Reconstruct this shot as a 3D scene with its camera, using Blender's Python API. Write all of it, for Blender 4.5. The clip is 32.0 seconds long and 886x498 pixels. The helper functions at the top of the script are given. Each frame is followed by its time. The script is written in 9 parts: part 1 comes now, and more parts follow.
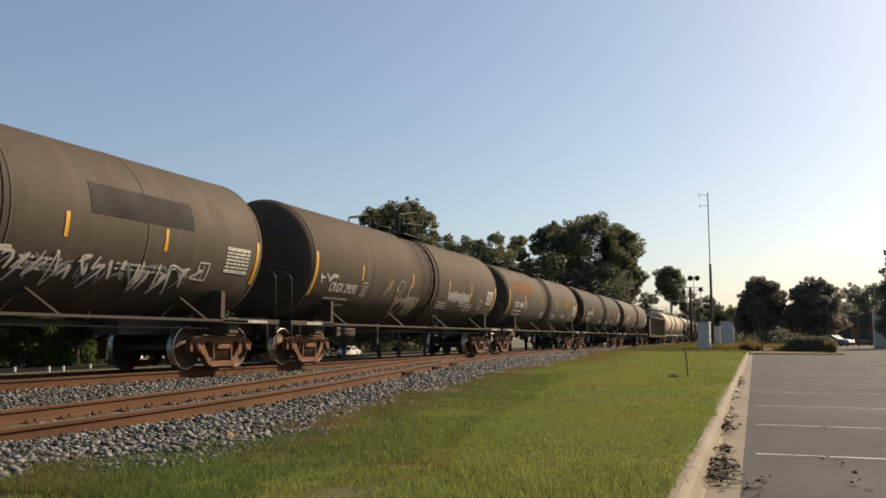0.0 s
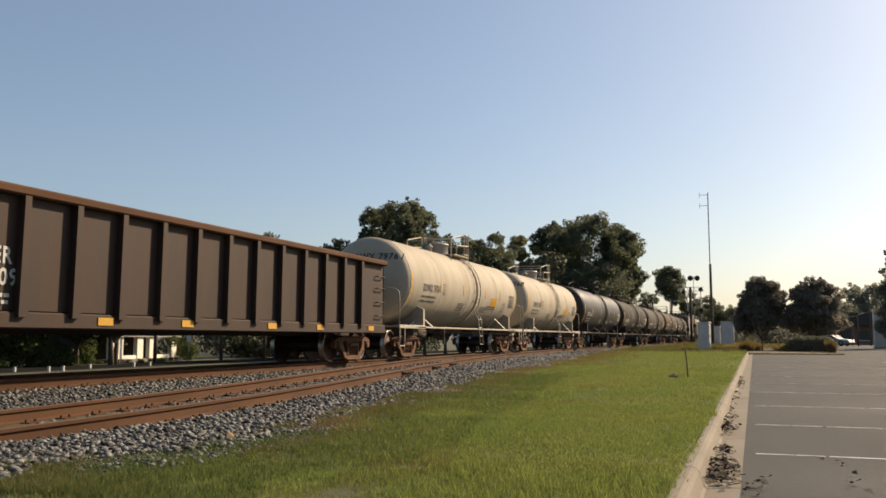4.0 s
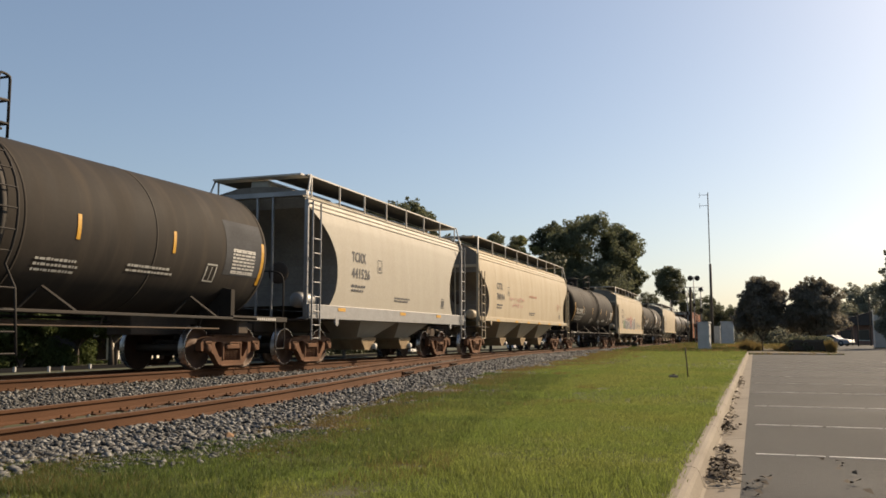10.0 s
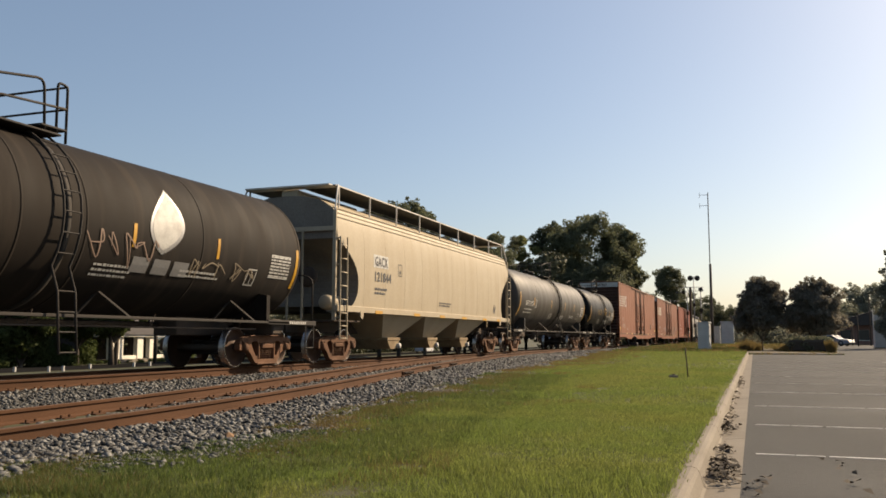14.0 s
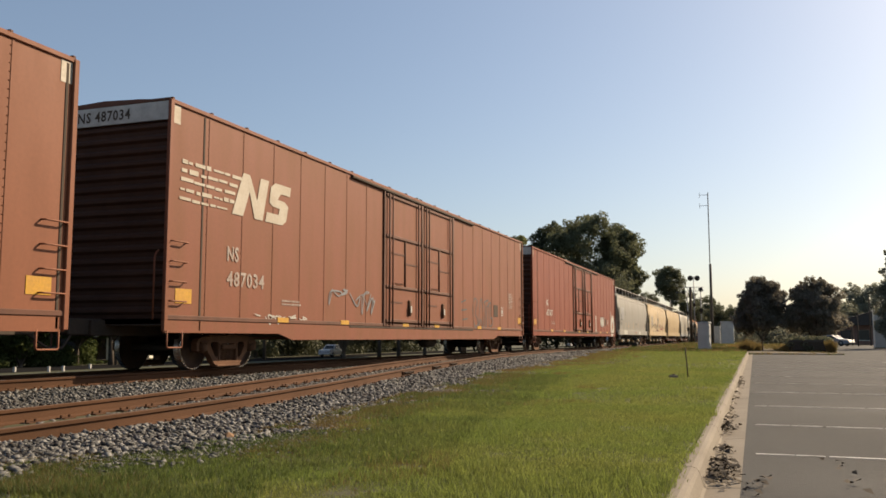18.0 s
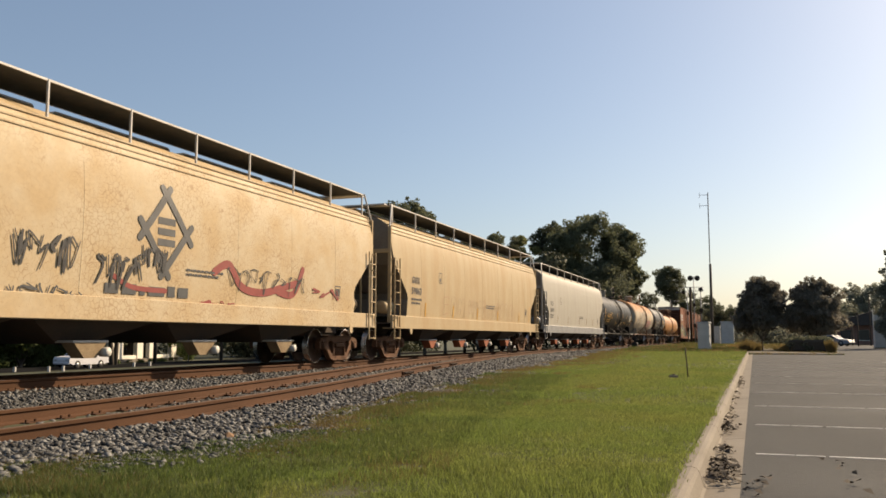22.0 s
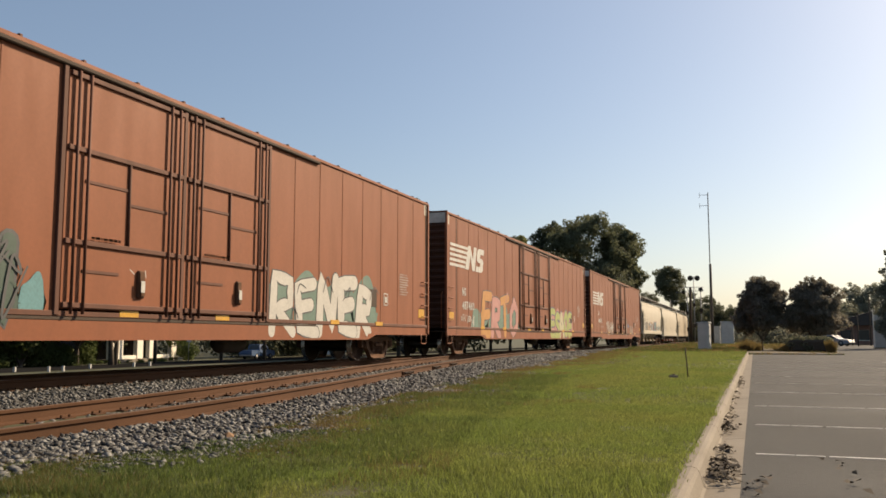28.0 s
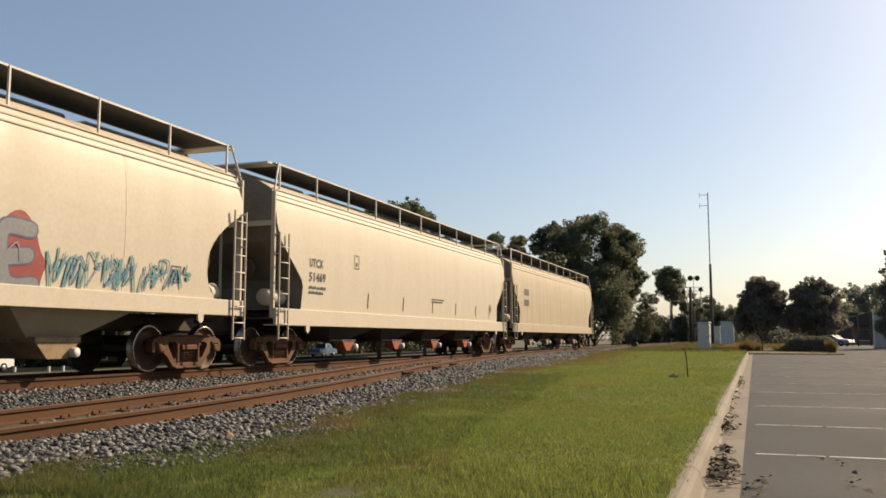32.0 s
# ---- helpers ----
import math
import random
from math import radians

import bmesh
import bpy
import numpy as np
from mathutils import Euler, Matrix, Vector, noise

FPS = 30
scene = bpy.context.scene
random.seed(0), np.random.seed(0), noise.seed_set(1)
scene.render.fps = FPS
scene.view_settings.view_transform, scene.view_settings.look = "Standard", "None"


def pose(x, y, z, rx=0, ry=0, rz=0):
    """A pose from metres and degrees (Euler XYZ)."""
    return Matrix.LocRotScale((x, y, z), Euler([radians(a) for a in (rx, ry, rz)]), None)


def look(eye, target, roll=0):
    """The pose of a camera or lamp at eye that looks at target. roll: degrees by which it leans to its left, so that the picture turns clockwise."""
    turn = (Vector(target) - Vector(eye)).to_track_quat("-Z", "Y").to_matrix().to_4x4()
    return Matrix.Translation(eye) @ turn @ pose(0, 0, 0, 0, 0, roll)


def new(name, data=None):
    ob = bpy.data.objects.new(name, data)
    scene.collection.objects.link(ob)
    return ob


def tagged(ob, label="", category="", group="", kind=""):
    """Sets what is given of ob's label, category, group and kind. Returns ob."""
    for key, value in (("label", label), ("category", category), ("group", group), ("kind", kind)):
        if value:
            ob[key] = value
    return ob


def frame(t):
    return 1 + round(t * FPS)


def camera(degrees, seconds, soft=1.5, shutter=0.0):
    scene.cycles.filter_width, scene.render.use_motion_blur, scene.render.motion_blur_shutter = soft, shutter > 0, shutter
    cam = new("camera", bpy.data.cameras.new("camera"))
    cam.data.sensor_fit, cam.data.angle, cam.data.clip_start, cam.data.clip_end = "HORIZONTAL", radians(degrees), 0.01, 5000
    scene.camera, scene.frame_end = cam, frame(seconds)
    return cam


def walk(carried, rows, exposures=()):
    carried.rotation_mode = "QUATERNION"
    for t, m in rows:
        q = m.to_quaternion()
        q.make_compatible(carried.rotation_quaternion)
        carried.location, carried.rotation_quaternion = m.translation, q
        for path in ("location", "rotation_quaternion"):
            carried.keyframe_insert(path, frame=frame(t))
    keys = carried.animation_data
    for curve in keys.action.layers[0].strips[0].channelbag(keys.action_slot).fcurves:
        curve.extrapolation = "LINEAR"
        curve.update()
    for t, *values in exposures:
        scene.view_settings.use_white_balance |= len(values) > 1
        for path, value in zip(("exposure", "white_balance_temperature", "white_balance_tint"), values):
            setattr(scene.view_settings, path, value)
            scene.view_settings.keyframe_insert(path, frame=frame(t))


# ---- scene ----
import functools
from mathutils.geometry import tessellate_polygon

# World: X runs along the railway away from the eye, Y to the left, Z up; the car park is z = 0.
EYE_Z = 1.0
cam = camera(54.51, 32.0, soft=1.65)
YAW, PITCH = 19.906, 5.93
EYE = pose(0, 0, EYE_Z, 90 + PITCH, 0, YAW - 90)
walk(cam, [(0.0, EYE), (32.0, EYE)], exposures=[(0.0, 0.5, 7250, 12), (32.0, 0.5, 7250, 12)])

# ---- sky, sun, exposure ----
SUN_AZ, SUN_EL = -34.0, 32.0      # azimuth from +X, turning towards the left; elevation
world = bpy.data.worlds.new("sky")
scene.world = world
world.use_nodes = True
wn = world.node_tree
sky = wn.nodes.new("ShaderNodeTexSky")
sky.sky_type = "NISHITA"
sky.sun_disc = False
sky.sun_elevation = radians(SUN_EL)
sky.sun_rotation = radians(90 - SUN_AZ)
sky.air_density, sky.dust_density, sky.ozone_density = 1.0, 1.5, 3.0
wn.links.new(sky.outputs[0], wn.nodes["Background"].inputs[0])
wn.nodes["Background"].inputs[1].default_value = 0.076
# thin even summer haze over the blue
veil = wn.nodes.new("ShaderNodeBackground")
veil.inputs[0].default_value, veil.inputs[1].default_value = (0.52, 0.73, 1.0, 1), 0.085
both = wn.nodes.new("ShaderNodeAddShader")
wn.links.new(wn.nodes["Background"].outputs[0], both.inputs[0])
wn.links.new(veil.outputs[0], both.inputs[1])
wn.links.new(both.outputs[0], wn.nodes["World Output"].inputs["Surface"])
sun = new("sun", bpy.data.lights.new("sun", "SUN"))
sun.data.energy, sun.data.angle, sun.data.color = 5.7, radians(0.6), (1.0, 0.83, 0.62)
sdir = Vector((math.cos(radians(SUN_AZ)) * math.cos(radians(SUN_EL)), math.sin(radians(SUN_AZ)) * math.cos(radians(SUN_EL)), math.sin(radians(SUN_EL))))
sun.matrix_world = look(sdir * 50, (0, 0, 0))


# ---- materials ----
def lin(c):
    return tuple(((v / 12.92) if v <= 0.04045 else ((v + 0.055) / 1.055) ** 2.4) for v in c)


SOILED = 0.62      # everything outdoors here is dusty: paint reflects a little less than when new


def mat(name, base, rough=0.6, metal=0.0, second=None, amount=0.5, scale=2.0, fine=30.0, bump=0.15, stretch=(1, 1, 1), emission=0.0, spec=0.5, fleck=None, fleck_at=0.62, vary=0.0, bump_dist=0.01, grain_amount=0.3, through_light=0.0, single=False):
    """A surface with a broad stain towards `second`, a fine grain and a little relief."""
    second = second or tuple(v * 0.6 for v in base)
    base, second = (tuple(v * SOILED for v in c) for c in (base, second))
    fleck = tuple(v * SOILED for v in fleck) if fleck else None
    m = bpy.data.materials.new(name)
    m.use_nodes = True
    nt = m.node_tree
    n, l = nt.nodes, nt.links
    b = n["Principled BSDF"]
    b.inputs["Roughness"].default_value = rough
    b.inputs["Metallic"].default_value = metal
    b.inputs["Specular IOR Level"].default_value = spec
    co = n.new("ShaderNodeTexCoord")
    mp = n.new("ShaderNodeMapping")
    mp.inputs["Scale"].default_value = stretch
    l.new(co.outputs["Object"], mp.inputs[0])
    big = n.new("ShaderNodeTexNoise")
    big.inputs["Scale"].default_value, big.inputs["Detail"].default_value = scale, 6
    l.new(mp.outputs[0], big.inputs["Vector"])
    small = n.new("ShaderNodeTexNoise")
    small.inputs["Scale"].default_value, small.inputs["Detail"].default_value = fine, 4
    l.new(co.outputs["Object"], small.inputs["Vector"])
    ramp = n.new("ShaderNodeValToRGB")
    ramp.color_ramp.elements[0].position, ramp.color_ramp.elements[1].position = 0.38, 0.68
    l.new(big.outputs["Fac"], ramp.inputs[0])
    mul = n.new("ShaderNodeMath")
    mul.operation = "MULTIPLY"
    mul.inputs[1].default_value = amount
    l.new(ramp.outputs[0], mul.inputs[0])
    mix = n.new("ShaderNodeMix")
    mix.data_type = "RGBA"
    mix.inputs[6].default_value = (*base, 1)
    mix.inputs[7].default_value = (*second, 1)
    l.new(mul.outputs[0], mix.inputs[0])
    out = mix.outputs[2]
    grain = n.new("ShaderNodeMix")
    grain.data_type, grain.blend_type = "RGBA", "OVERLAY"
    grain.inputs[0].default_value = grain_amount
    l.new(out, grain.inputs[6])
    l.new(small.outputs["Fac"], grain.inputs[7])
    out = grain.outputs[2]
    if fleck:
        fr = n.new("ShaderNodeValToRGB")
        fr.color_ramp.elements[0].position, fr.color_ramp.elements[1].position = fleck_at, fleck_at + 0.06
        fn = n.new("ShaderNodeTexNoise")
        fn.inputs["Scale"].default_value, fn.inputs["Detail"].default_value = scale * 2.7, 9
        fn.inputs["Roughness"].default_value = 0.7
        l.new(mp.outputs[0], fn.inputs["Vector"])
        l.new(fn.outputs["Fac"], fr.inputs[0])
        fm = n.new("ShaderNodeMix")
        fm.data_type = "RGBA"
        l.new(fr.outputs[0], fm.inputs[0])
        l.new(out, fm.inputs[6])
        fm.inputs[7].default_value = (*fleck, 1)
        out = fm.outputs[2]
    if vary:
        oi = n.new("ShaderNodeObjectInfo")
        geo = n.new("ShaderNodeNewGeometry")
        add = n.new("ShaderNodeMath")
        add.operation = "ADD"
        if single:
            add.inputs[0].default_value = 0.5
        else:
            l.new(oi.outputs["Random"], add.inputs[0])
        l.new(geo.outputs["Random Per Island"], add.inputs[1])
        mr = n.new("ShaderNodeMapRange")
        mr.inputs[1].default_value, mr.inputs[2].default_value = 0.0, 2.0
        mr.inputs[3].default_value, mr.inputs[4].default_value = 1 - vary, 1 + vary
        l.new(add.outputs[0], mr.inputs[0])
        hv = n.new("ShaderNodeHueSaturation")
        l.new(mr.outputs[0], hv.inputs["Value"])
        l.new(out, hv.inputs["Color"])
        out = hv.outputs[0]
    l.new(out, b.inputs["Base Color"])
    rr = n.new("ShaderNodeMapRange")
    rr.inputs[3].default_value, rr.inputs[4].default_value = max(0.03, rough - 0.15), min(1, rough + 0.15)
    l.new(big.outputs["Fac"], rr.inputs[0])
    l.new(rr.outputs[0], b.inputs["Roughness"])
    if bump:
        bp = n.new("ShaderNodeBump")
        bp.inputs["Strength"].default_value, bp.inputs["Distance"].default_value = bump, bump_dist
        l.new(small.outputs["Fac"], bp.inputs["Height"])
        l.new(bp.outputs[0], b.inputs["Normal"])
    if through_light:
        tr = n.new("ShaderNodeBsdfTranslucent")
        l.new(out, tr.inputs["Color"])
        ms = n.new("ShaderNodeMixShader")
        ms.inputs[0].default_value = through_light
        l.new(b.outputs[0], ms.inputs[1])
        l.new(tr.outputs[0], ms.inputs[2])
        l.new(ms.outputs[0], n["Material Output"].inputs["Surface"])
    return m


M = {}
M["asphalt"] = mat("asphalt", (0.067, 0.069, 0.069), 0.9, spec=0.25, second=(0.056, 0.058, 0.059), scale=0.35, fine=120, bump=0.9, amount=0.8, grain_amount=0.75)
M["concrete"] = mat("kerb_concrete", (0.32, 0.28, 0.225), 0.9, spec=0.2, second=(0.21, 0.18, 0.145), scale=1.2, fine=60, bump=0.3)
M["line"] = mat("road_paint", (0.7, 0.7, 0.68), 0.8, second=(0.3, 0.3, 0.3), scale=6, fine=60, amount=0.9)
M["soil"] = mat("grass_ground", (0.06, 0.066, 0.022), 0.95, second=(0.10, 0.085, 0.032), scale=0.9, fine=40, bump=0.6, fleck=(0.12, 0.09, 0.045), fleck_at=0.68)
M["blade"] = mat("grass_blade", (0.22, 0.29, 0.068), 0.6, second=(0.36, 0.345, 0.105), scale=0.55, fine=8, bump=0, vary=1.1, single=True, spec=0.4, through_light=0.56)
M["weed"] = mat("rank_grass", (0.12, 0.17, 0.045), 0.7, second=(0.18, 0.195, 0.06), scale=0.9, fine=8, bump=0, vary=0.9, single=True, spec=0.3, through_light=0.45)
M["dry_blade"] = mat("dry_grass", (0.30, 0.215, 0.09), 0.8, second=(0.19, 0.18, 0.06), scale=1.2, fine=8, bump=0, vary=0.3, spec=0.2, through_light=0.4)
M["stone"] = mat("ballast_stone", (0.165, 0.165, 0.158), 0.75, spec=0.35, second=(0.07, 0.07, 0.068), scale=3, fine=25, bump=0.3, vary=1.7, single=True)
M["ballast"] = mat("ballast_bed", (0.04, 0.039, 0.037), 0.95, second=(0.09, 0.088, 0.085), scale=9, fine=28, bump=1.0, bump_dist=0.04, fleck=(0.15, 0.14, 0.13), fleck_at=0.58)
M["rail"] = mat("rusty_rail", (0.135, 0.061, 0.029), 0.9, spec=0.2, second=(0.072, 0.037, 0.02), scale=2.5, fine=70, bump=0.25, stretch=(0.3, 1, 1))
M["rail_head"] = mat("worn_rail_head", (0.15, 0.088, 0.053), 0.7, metal=0.1, second=(0.14, 0.075, 0.045), scale=3, fine=50, bump=0.1)
M["tie"] = mat("creosoted_tie", (0.075, 0.055, 0.042), 0.9, second=(0.13, 0.1, 0.075), scale=6, fine=40, bump=0.6, stretch=(0.15, 1, 1), vary=0.2)
M["black"] = mat("black_steel", (0.048, 0.044, 0.04), 0.75, spec=0.2, second=(0.085, 0.068, 0.056), scale=2, fine=40)
M["under"] = mat("grimy_underframe", (0.105, 0.085, 0.07), 0.9, spec=0.15, second=(0.16, 0.11, 0.08), scale=3, fine=35)
M["truck"] = mat("rusty_truck_casting", (0.20, 0.095, 0.05), 0.85, spec=0.25, second=(0.075, 0.045, 0.03), scale=4, fine=40, bump=0.3, vary=0.25)
M["wheel"] = mat("rusty_wheel", (0.135, 0.066, 0.036), 0.7, spec=0.35, second=(0.07, 0.04, 0.026), scale=3, fine=60)
M["tread"] = mat("polished_wheel_rim", (0.55, 0.52, 0.5), 0.28, metal=0.9, second=(0.4, 0.33, 0.28), scale=4)
M["white"] = mat("white_lettering", (0.72, 0.71, 0.66), 0.6, second=(0.45, 0.43, 0.4), scale=5, fine=50, amount=0.6)
M["faded"] = mat("faded_lettering", (0.5, 0.42, 0.37), 0.7, second=(0.3, 0.17, 0.12), scale=4, fine=20, amount=0.8)
M["grey_mark"] = mat("dark_lettering", (0.05, 0.052, 0.06), 0.65, second=(0.14, 0.13, 0.13), scale=6)
M["yellow"] = mat("yellow_reflector", (0.8, 0.42, 0.03), 0.4, second=(0.55, 0.27, 0.03), scale=4, amount=0.5)
M["orange_mark"] = mat("orange_patch", (0.21, 0.09, 0.02), 0.85, spec=0.1, second=(0.10, 0.055, 0.03), scale=2, amount=0.7)
M["patch"] = mat("dark_paint_patch", (0.010, 0.010, 0.010), 0.75, spec=0.15, second=(0.02, 0.018, 0.017), scale=1.5)
M["soiled"] = mat("soiled_band", (0.042, 0.034, 0.027), 0.75, spec=0.2, second=(0.026, 0.02, 0.016), scale=1.2, amount=0.8, stretch=(2, 0.4, 0.4))
M["pale_patch"] = mat("pale_repaint", (0.24, 0.23, 0.21), 0.8, spec=0.1, second=(0.15, 0.135, 0.115), scale=2.5, amount=0.7)
M["grey_patch"] = mat("grey_paint_patch", (0.10, 0.105, 0.115), 0.8, spec=0.1, second=(0.065, 0.065, 0.065), scale=1.5)
M["alu"] = mat("galvanised_steel", (0.42, 0.42, 0.42), 0.5, metal=0.5, second=(0.3, 0.3, 0.3), scale=2)
M["cream_steel"] = mat("cream_painted_steel", (0.62, 0.55, 0.44), 0.6, second=(0.4, 0.32, 0.22), scale=2)
M["grating"] = mat("roof_walk_grating", (0.1, 0.098, 0.095), 0.8, metal=0.1, spec=0.2, second=(0.2, 0.18, 0.15), scale=4)


def paint(name, base, second=None, rough=0.5, amount=0.5, streak=True, fleck=None, fleck_at=0.64, scale=1.3, bump=0.06, fine=14, spec=0.22):
    return mat(name, base, rough, second=second, amount=amount, scale=scale, fine=fine, bump=bump, stretch=(1.6, 1, 0.35) if streak else (1, 1, 1), fleck=fleck, fleck_at=fleck_at, grain_amount=0.12, spec=spec)


# ---- mesh helpers ----
def mesh(name, verts, faces, material, smooth=False):
    me = bpy.data.meshes.new(name)
    me.from_pydata([tuple(v) for v in verts], [], faces)
    if smooth:
        me.polygons.foreach_set("use_smooth", [True] * len(me.polygons))
    me.update()
    if material:
        me.materials.append(material)
    return me


def child(name, me, parent, label="", m=None):
    ob = new(name, me)
    ob.parent = parent
    if m is not None:
        ob.matrix_basis = m
    return tagged(ob, label)


class Shape:
    """Gathers boxes, tubes and sheets into one mesh."""

    def __init__(self):
        self.v, self.f, self.s, self.at = [], [], [], []

    def add(self, verts, faces, smooth=False):
        o = len(self.v)
        self.at.append((o, len(self.f)))
        self.v += [tuple(v) for v in verts]
        self.f += [tuple(i + o for i in f) for f in faces]
        self.s += [smooth] * len(faces)
        return self

    def box(self, x0, x1, y0, y1, z0, z1, c=0.0):
        if c <= 0:
            v = [(x, y, z) for x in (x0, x1) for y in (y0, y1) for z in (z0, z1)]
            return self.add(v, [(0, 1, 3, 2), (4, 6, 7, 5), (0, 4, 5, 1), (2, 3, 7, 6), (0, 2, 6, 4), (1, 5, 7, 3)])
        lo, hi = (x0, y0, z0), (x1, y1, z1)
        c = min(c, *(0.45 * (hi[i] - lo[i]) for i in range(3)))
        idx, v = {}, []
        for sx in (0, 1):
            for sy in (0, 1):
                for sz in (0, 1):
                    s = (sx, sy, sz)
                    for a in range(3):
                        q = [(hi[i] if s[i] else lo[i]) if i == a else ((hi[i] - c) if s[i] else (lo[i] + c)) for i in range(3)]
                        idx[(s, a)] = len(v)
                        v.append(q)
        f = []
        for a in range(3):
            b, d = (a + 1) % 3, (a + 2) % 3
            for e in (0, 1):
                r = []
                for p, q in ((0, 0), (1, 0), (1, 1), (0, 1)):
                    s = [0, 0, 0]
                    s[a], s[b], s[d] = e, p, q
                    r.append(idx[(tuple(s), a)])
                f.append(r if e else r[::-1])
        for a in range(3):
            b, d = (a + 1) % 3, (a + 2) % 3
            for p in (0, 1):
                for q in (0, 1):
                    s0, s1 = [0, 0, 0], [0, 0, 0]
                    s0[a], s1[a] = 0, 1
                    s0[b] = s1[b] = p
                    s0[d] = s1[d] = q
                    r = [idx[(tuple(s0), b)], idx[(tuple(s1), b)], idx[(tuple(s1), d)], idx[(tuple(s0), d)]]
                    f.append(r if (p == q) else r[::-1])
        for sx in (0, 1):
            for sy in (0, 1):
                for sz in (0, 1):
                    r = [idx[((sx, sy, sz), a)] for a in range(3)]
                    f.append(r if (sx + sy + sz) % 2 else r[::-1])
        return self.add(v, f)

    def tube(self, pts, r, n=8, r1=None, caps=True):
        pts = [Vector(p) for p in pts]
        k = len(pts)
        v, f = [], []
        ref = None
        for i, p in enumerate(pts):
            d = (pts[min(i + 1, k - 1)] - pts[max(i - 1, 0)]).normalized()
            if ref is None:
                ref = Vector((0, 0, 1)) if abs(d.z) < 0.9 else Vector((1, 0, 0))
            a = d.cross(ref).normalized()
            b = d.cross(a).normalized()
            ref = ref - d * ref.dot(d) if (ref - d * ref.dot(d)).length > 0.1 else a
            rr = r if r1 is None else r + (r1 - r) * i / (k - 1)
            for j in range(n):
                t = 2 * math.pi * j / n
                v.append(p + a * (rr * math.cos(t)) + b * (rr * math.sin(t)))
        for i in range(k - 1):
            for j in range(n):
                f.append((i * n + j, i * n + (j + 1) % n, (i + 1) * n + (j + 1) % n, (i + 1) * n + j))
        if caps:
            f.append(tuple(range(n))[::-1])
            f.append(tuple((k - 1) * n + j for j in range(n)))
        return self.add(v, f, n > 5)

    def lathe(self, prof, axis="y", n=24, centre=(0, 0, 0)):
        """prof: (along the axis, radius) rows, closed by caps where the radius is zero."""
        v, f = [], []
        cx, cy, cz = centre
        for a, r in prof:
            for j in range(n):
                t = 2 * math.pi * j / n
                p, q = r * math.cos(t), r * math.sin(t)
                v.append((cx + p, cy + a, cz + q) if axis == "y" else (cx + a, cy + p, cz + q) if axis == "x" else (cx + p, cy + q, cz + a))
        for i in range(len(prof) - 1):
            for j in range(n):
                f.append((i * n + j, i * n + (j + 1) % n, (i + 1) * n + (j + 1) % n, (i + 1) * n + j))
        return self.add(v, f, True)

    def prism(self, poly, y0, y1, plane="xz"):
        """A polygon in the x-z (or x-y, y-z) plane, given thickness."""
        k = len(poly)
        put = {"xz": lambda p, t: (p[0], t, p[1]), "yz": lambda p, t: (t, p[0], p[1]), "xy": lambda p, t: (p[0], p[1], t)}[plane]
        v = [put(p, y0) for p in poly] + [put(p, y1) for p in poly]
        f = [tuple(range(k)), tuple(range(2 * k - 1, k - 1, -1))]
        f += [(i, i + k, (i + 1) % k + k, (i + 1) % k) for i in range(k)]
        return self.add(v, f)

    def me(self, name, material):
        m = bpy.data.meshes.new(name)
        m.from_pydata(self.v, [], self.f)
        m.polygons.foreach_set("use_smooth", self.s)
        m.update()
        bm = bmesh.new()
        bm.from_mesh(m)
        bmesh.ops.recalc_face_normals(bm, faces=bm.faces)
        bm.to_mesh(m)
        bm.free()
        m.materials.append(material)
        return m

    def each(self, name, material, parent, label=""):
        """One part for every piece that was added."""
        ends = self.at[1:] + [(len(self.v), len(self.f))]
        for (v0, f0), (v1, f1) in zip(self.at, ends):
            q = Shape()
            q.add(self.v[v0:v1], [tuple(i - v0 for i in f) for f in self.f[f0:f1]], self.s[f0])
            q.part(name, material, parent, label)

    def part(self, name, material, parent, label="", m=None):
        return child(name, self.me(name, material), parent, label, m)


def arc(cx, cz, r, a0, a1, n=6):
    return [(cx + r * math.cos(radians(a0 + (a1 - a0) * i / n)), cz + r * math.sin(radians(a0 + (a1 - a0) * i / n))) for i in range(n + 1)]


def bent(pts, r=0.08, n=3):
    """Rounds the corners of a polyline."""
    pts = [Vector(p) for p in pts]
    out = [pts[0]]
    for i in range(1, len(pts) - 1):
        a, b, c = pts[i - 1], pts[i], pts[i + 1]
        p = b + (a - b).normalized() * min(r, (a - b).length * 0.45)
        q = b + (c - b).normalized() * min(r, (c - b).length * 0.45)
        for k in range(n + 1):
            t = k / n
            out.append(p * (1 - t) ** 2 + b * 2 * t * (1 - t) + q * t ** 2)
    return out + [pts[-1]]

# ---- ground, car park, kerb, tracks ----
RAIL_Z = 0.345
TRACK_Y = 11.88
KERB_SLOPE = 0.002


def kerb_y(x):
    return 0.12 + KERB_SLOPE * x


def toe_y(x):
    """Where the ballast runs out into the grass."""
    w = 0.18 * noise.noise(Vector((x * 0.8, 1.3, 0))) + 0.1 * noise.noise(Vector((x * 2.3, 4.3, 0)))
    return float(np.interp(x, (3.9, 4.6, 5.3, 5.7, 7, 8.2, 10.7, 13.4, 17.9, 21.8, 32, 49, 60), (4.25, 4.6, 4.4, 4.05, 4.15, 4.37, 4.55, 5.05, 5.6, 6.05, 6.8, 8.6, 9.4))) + w


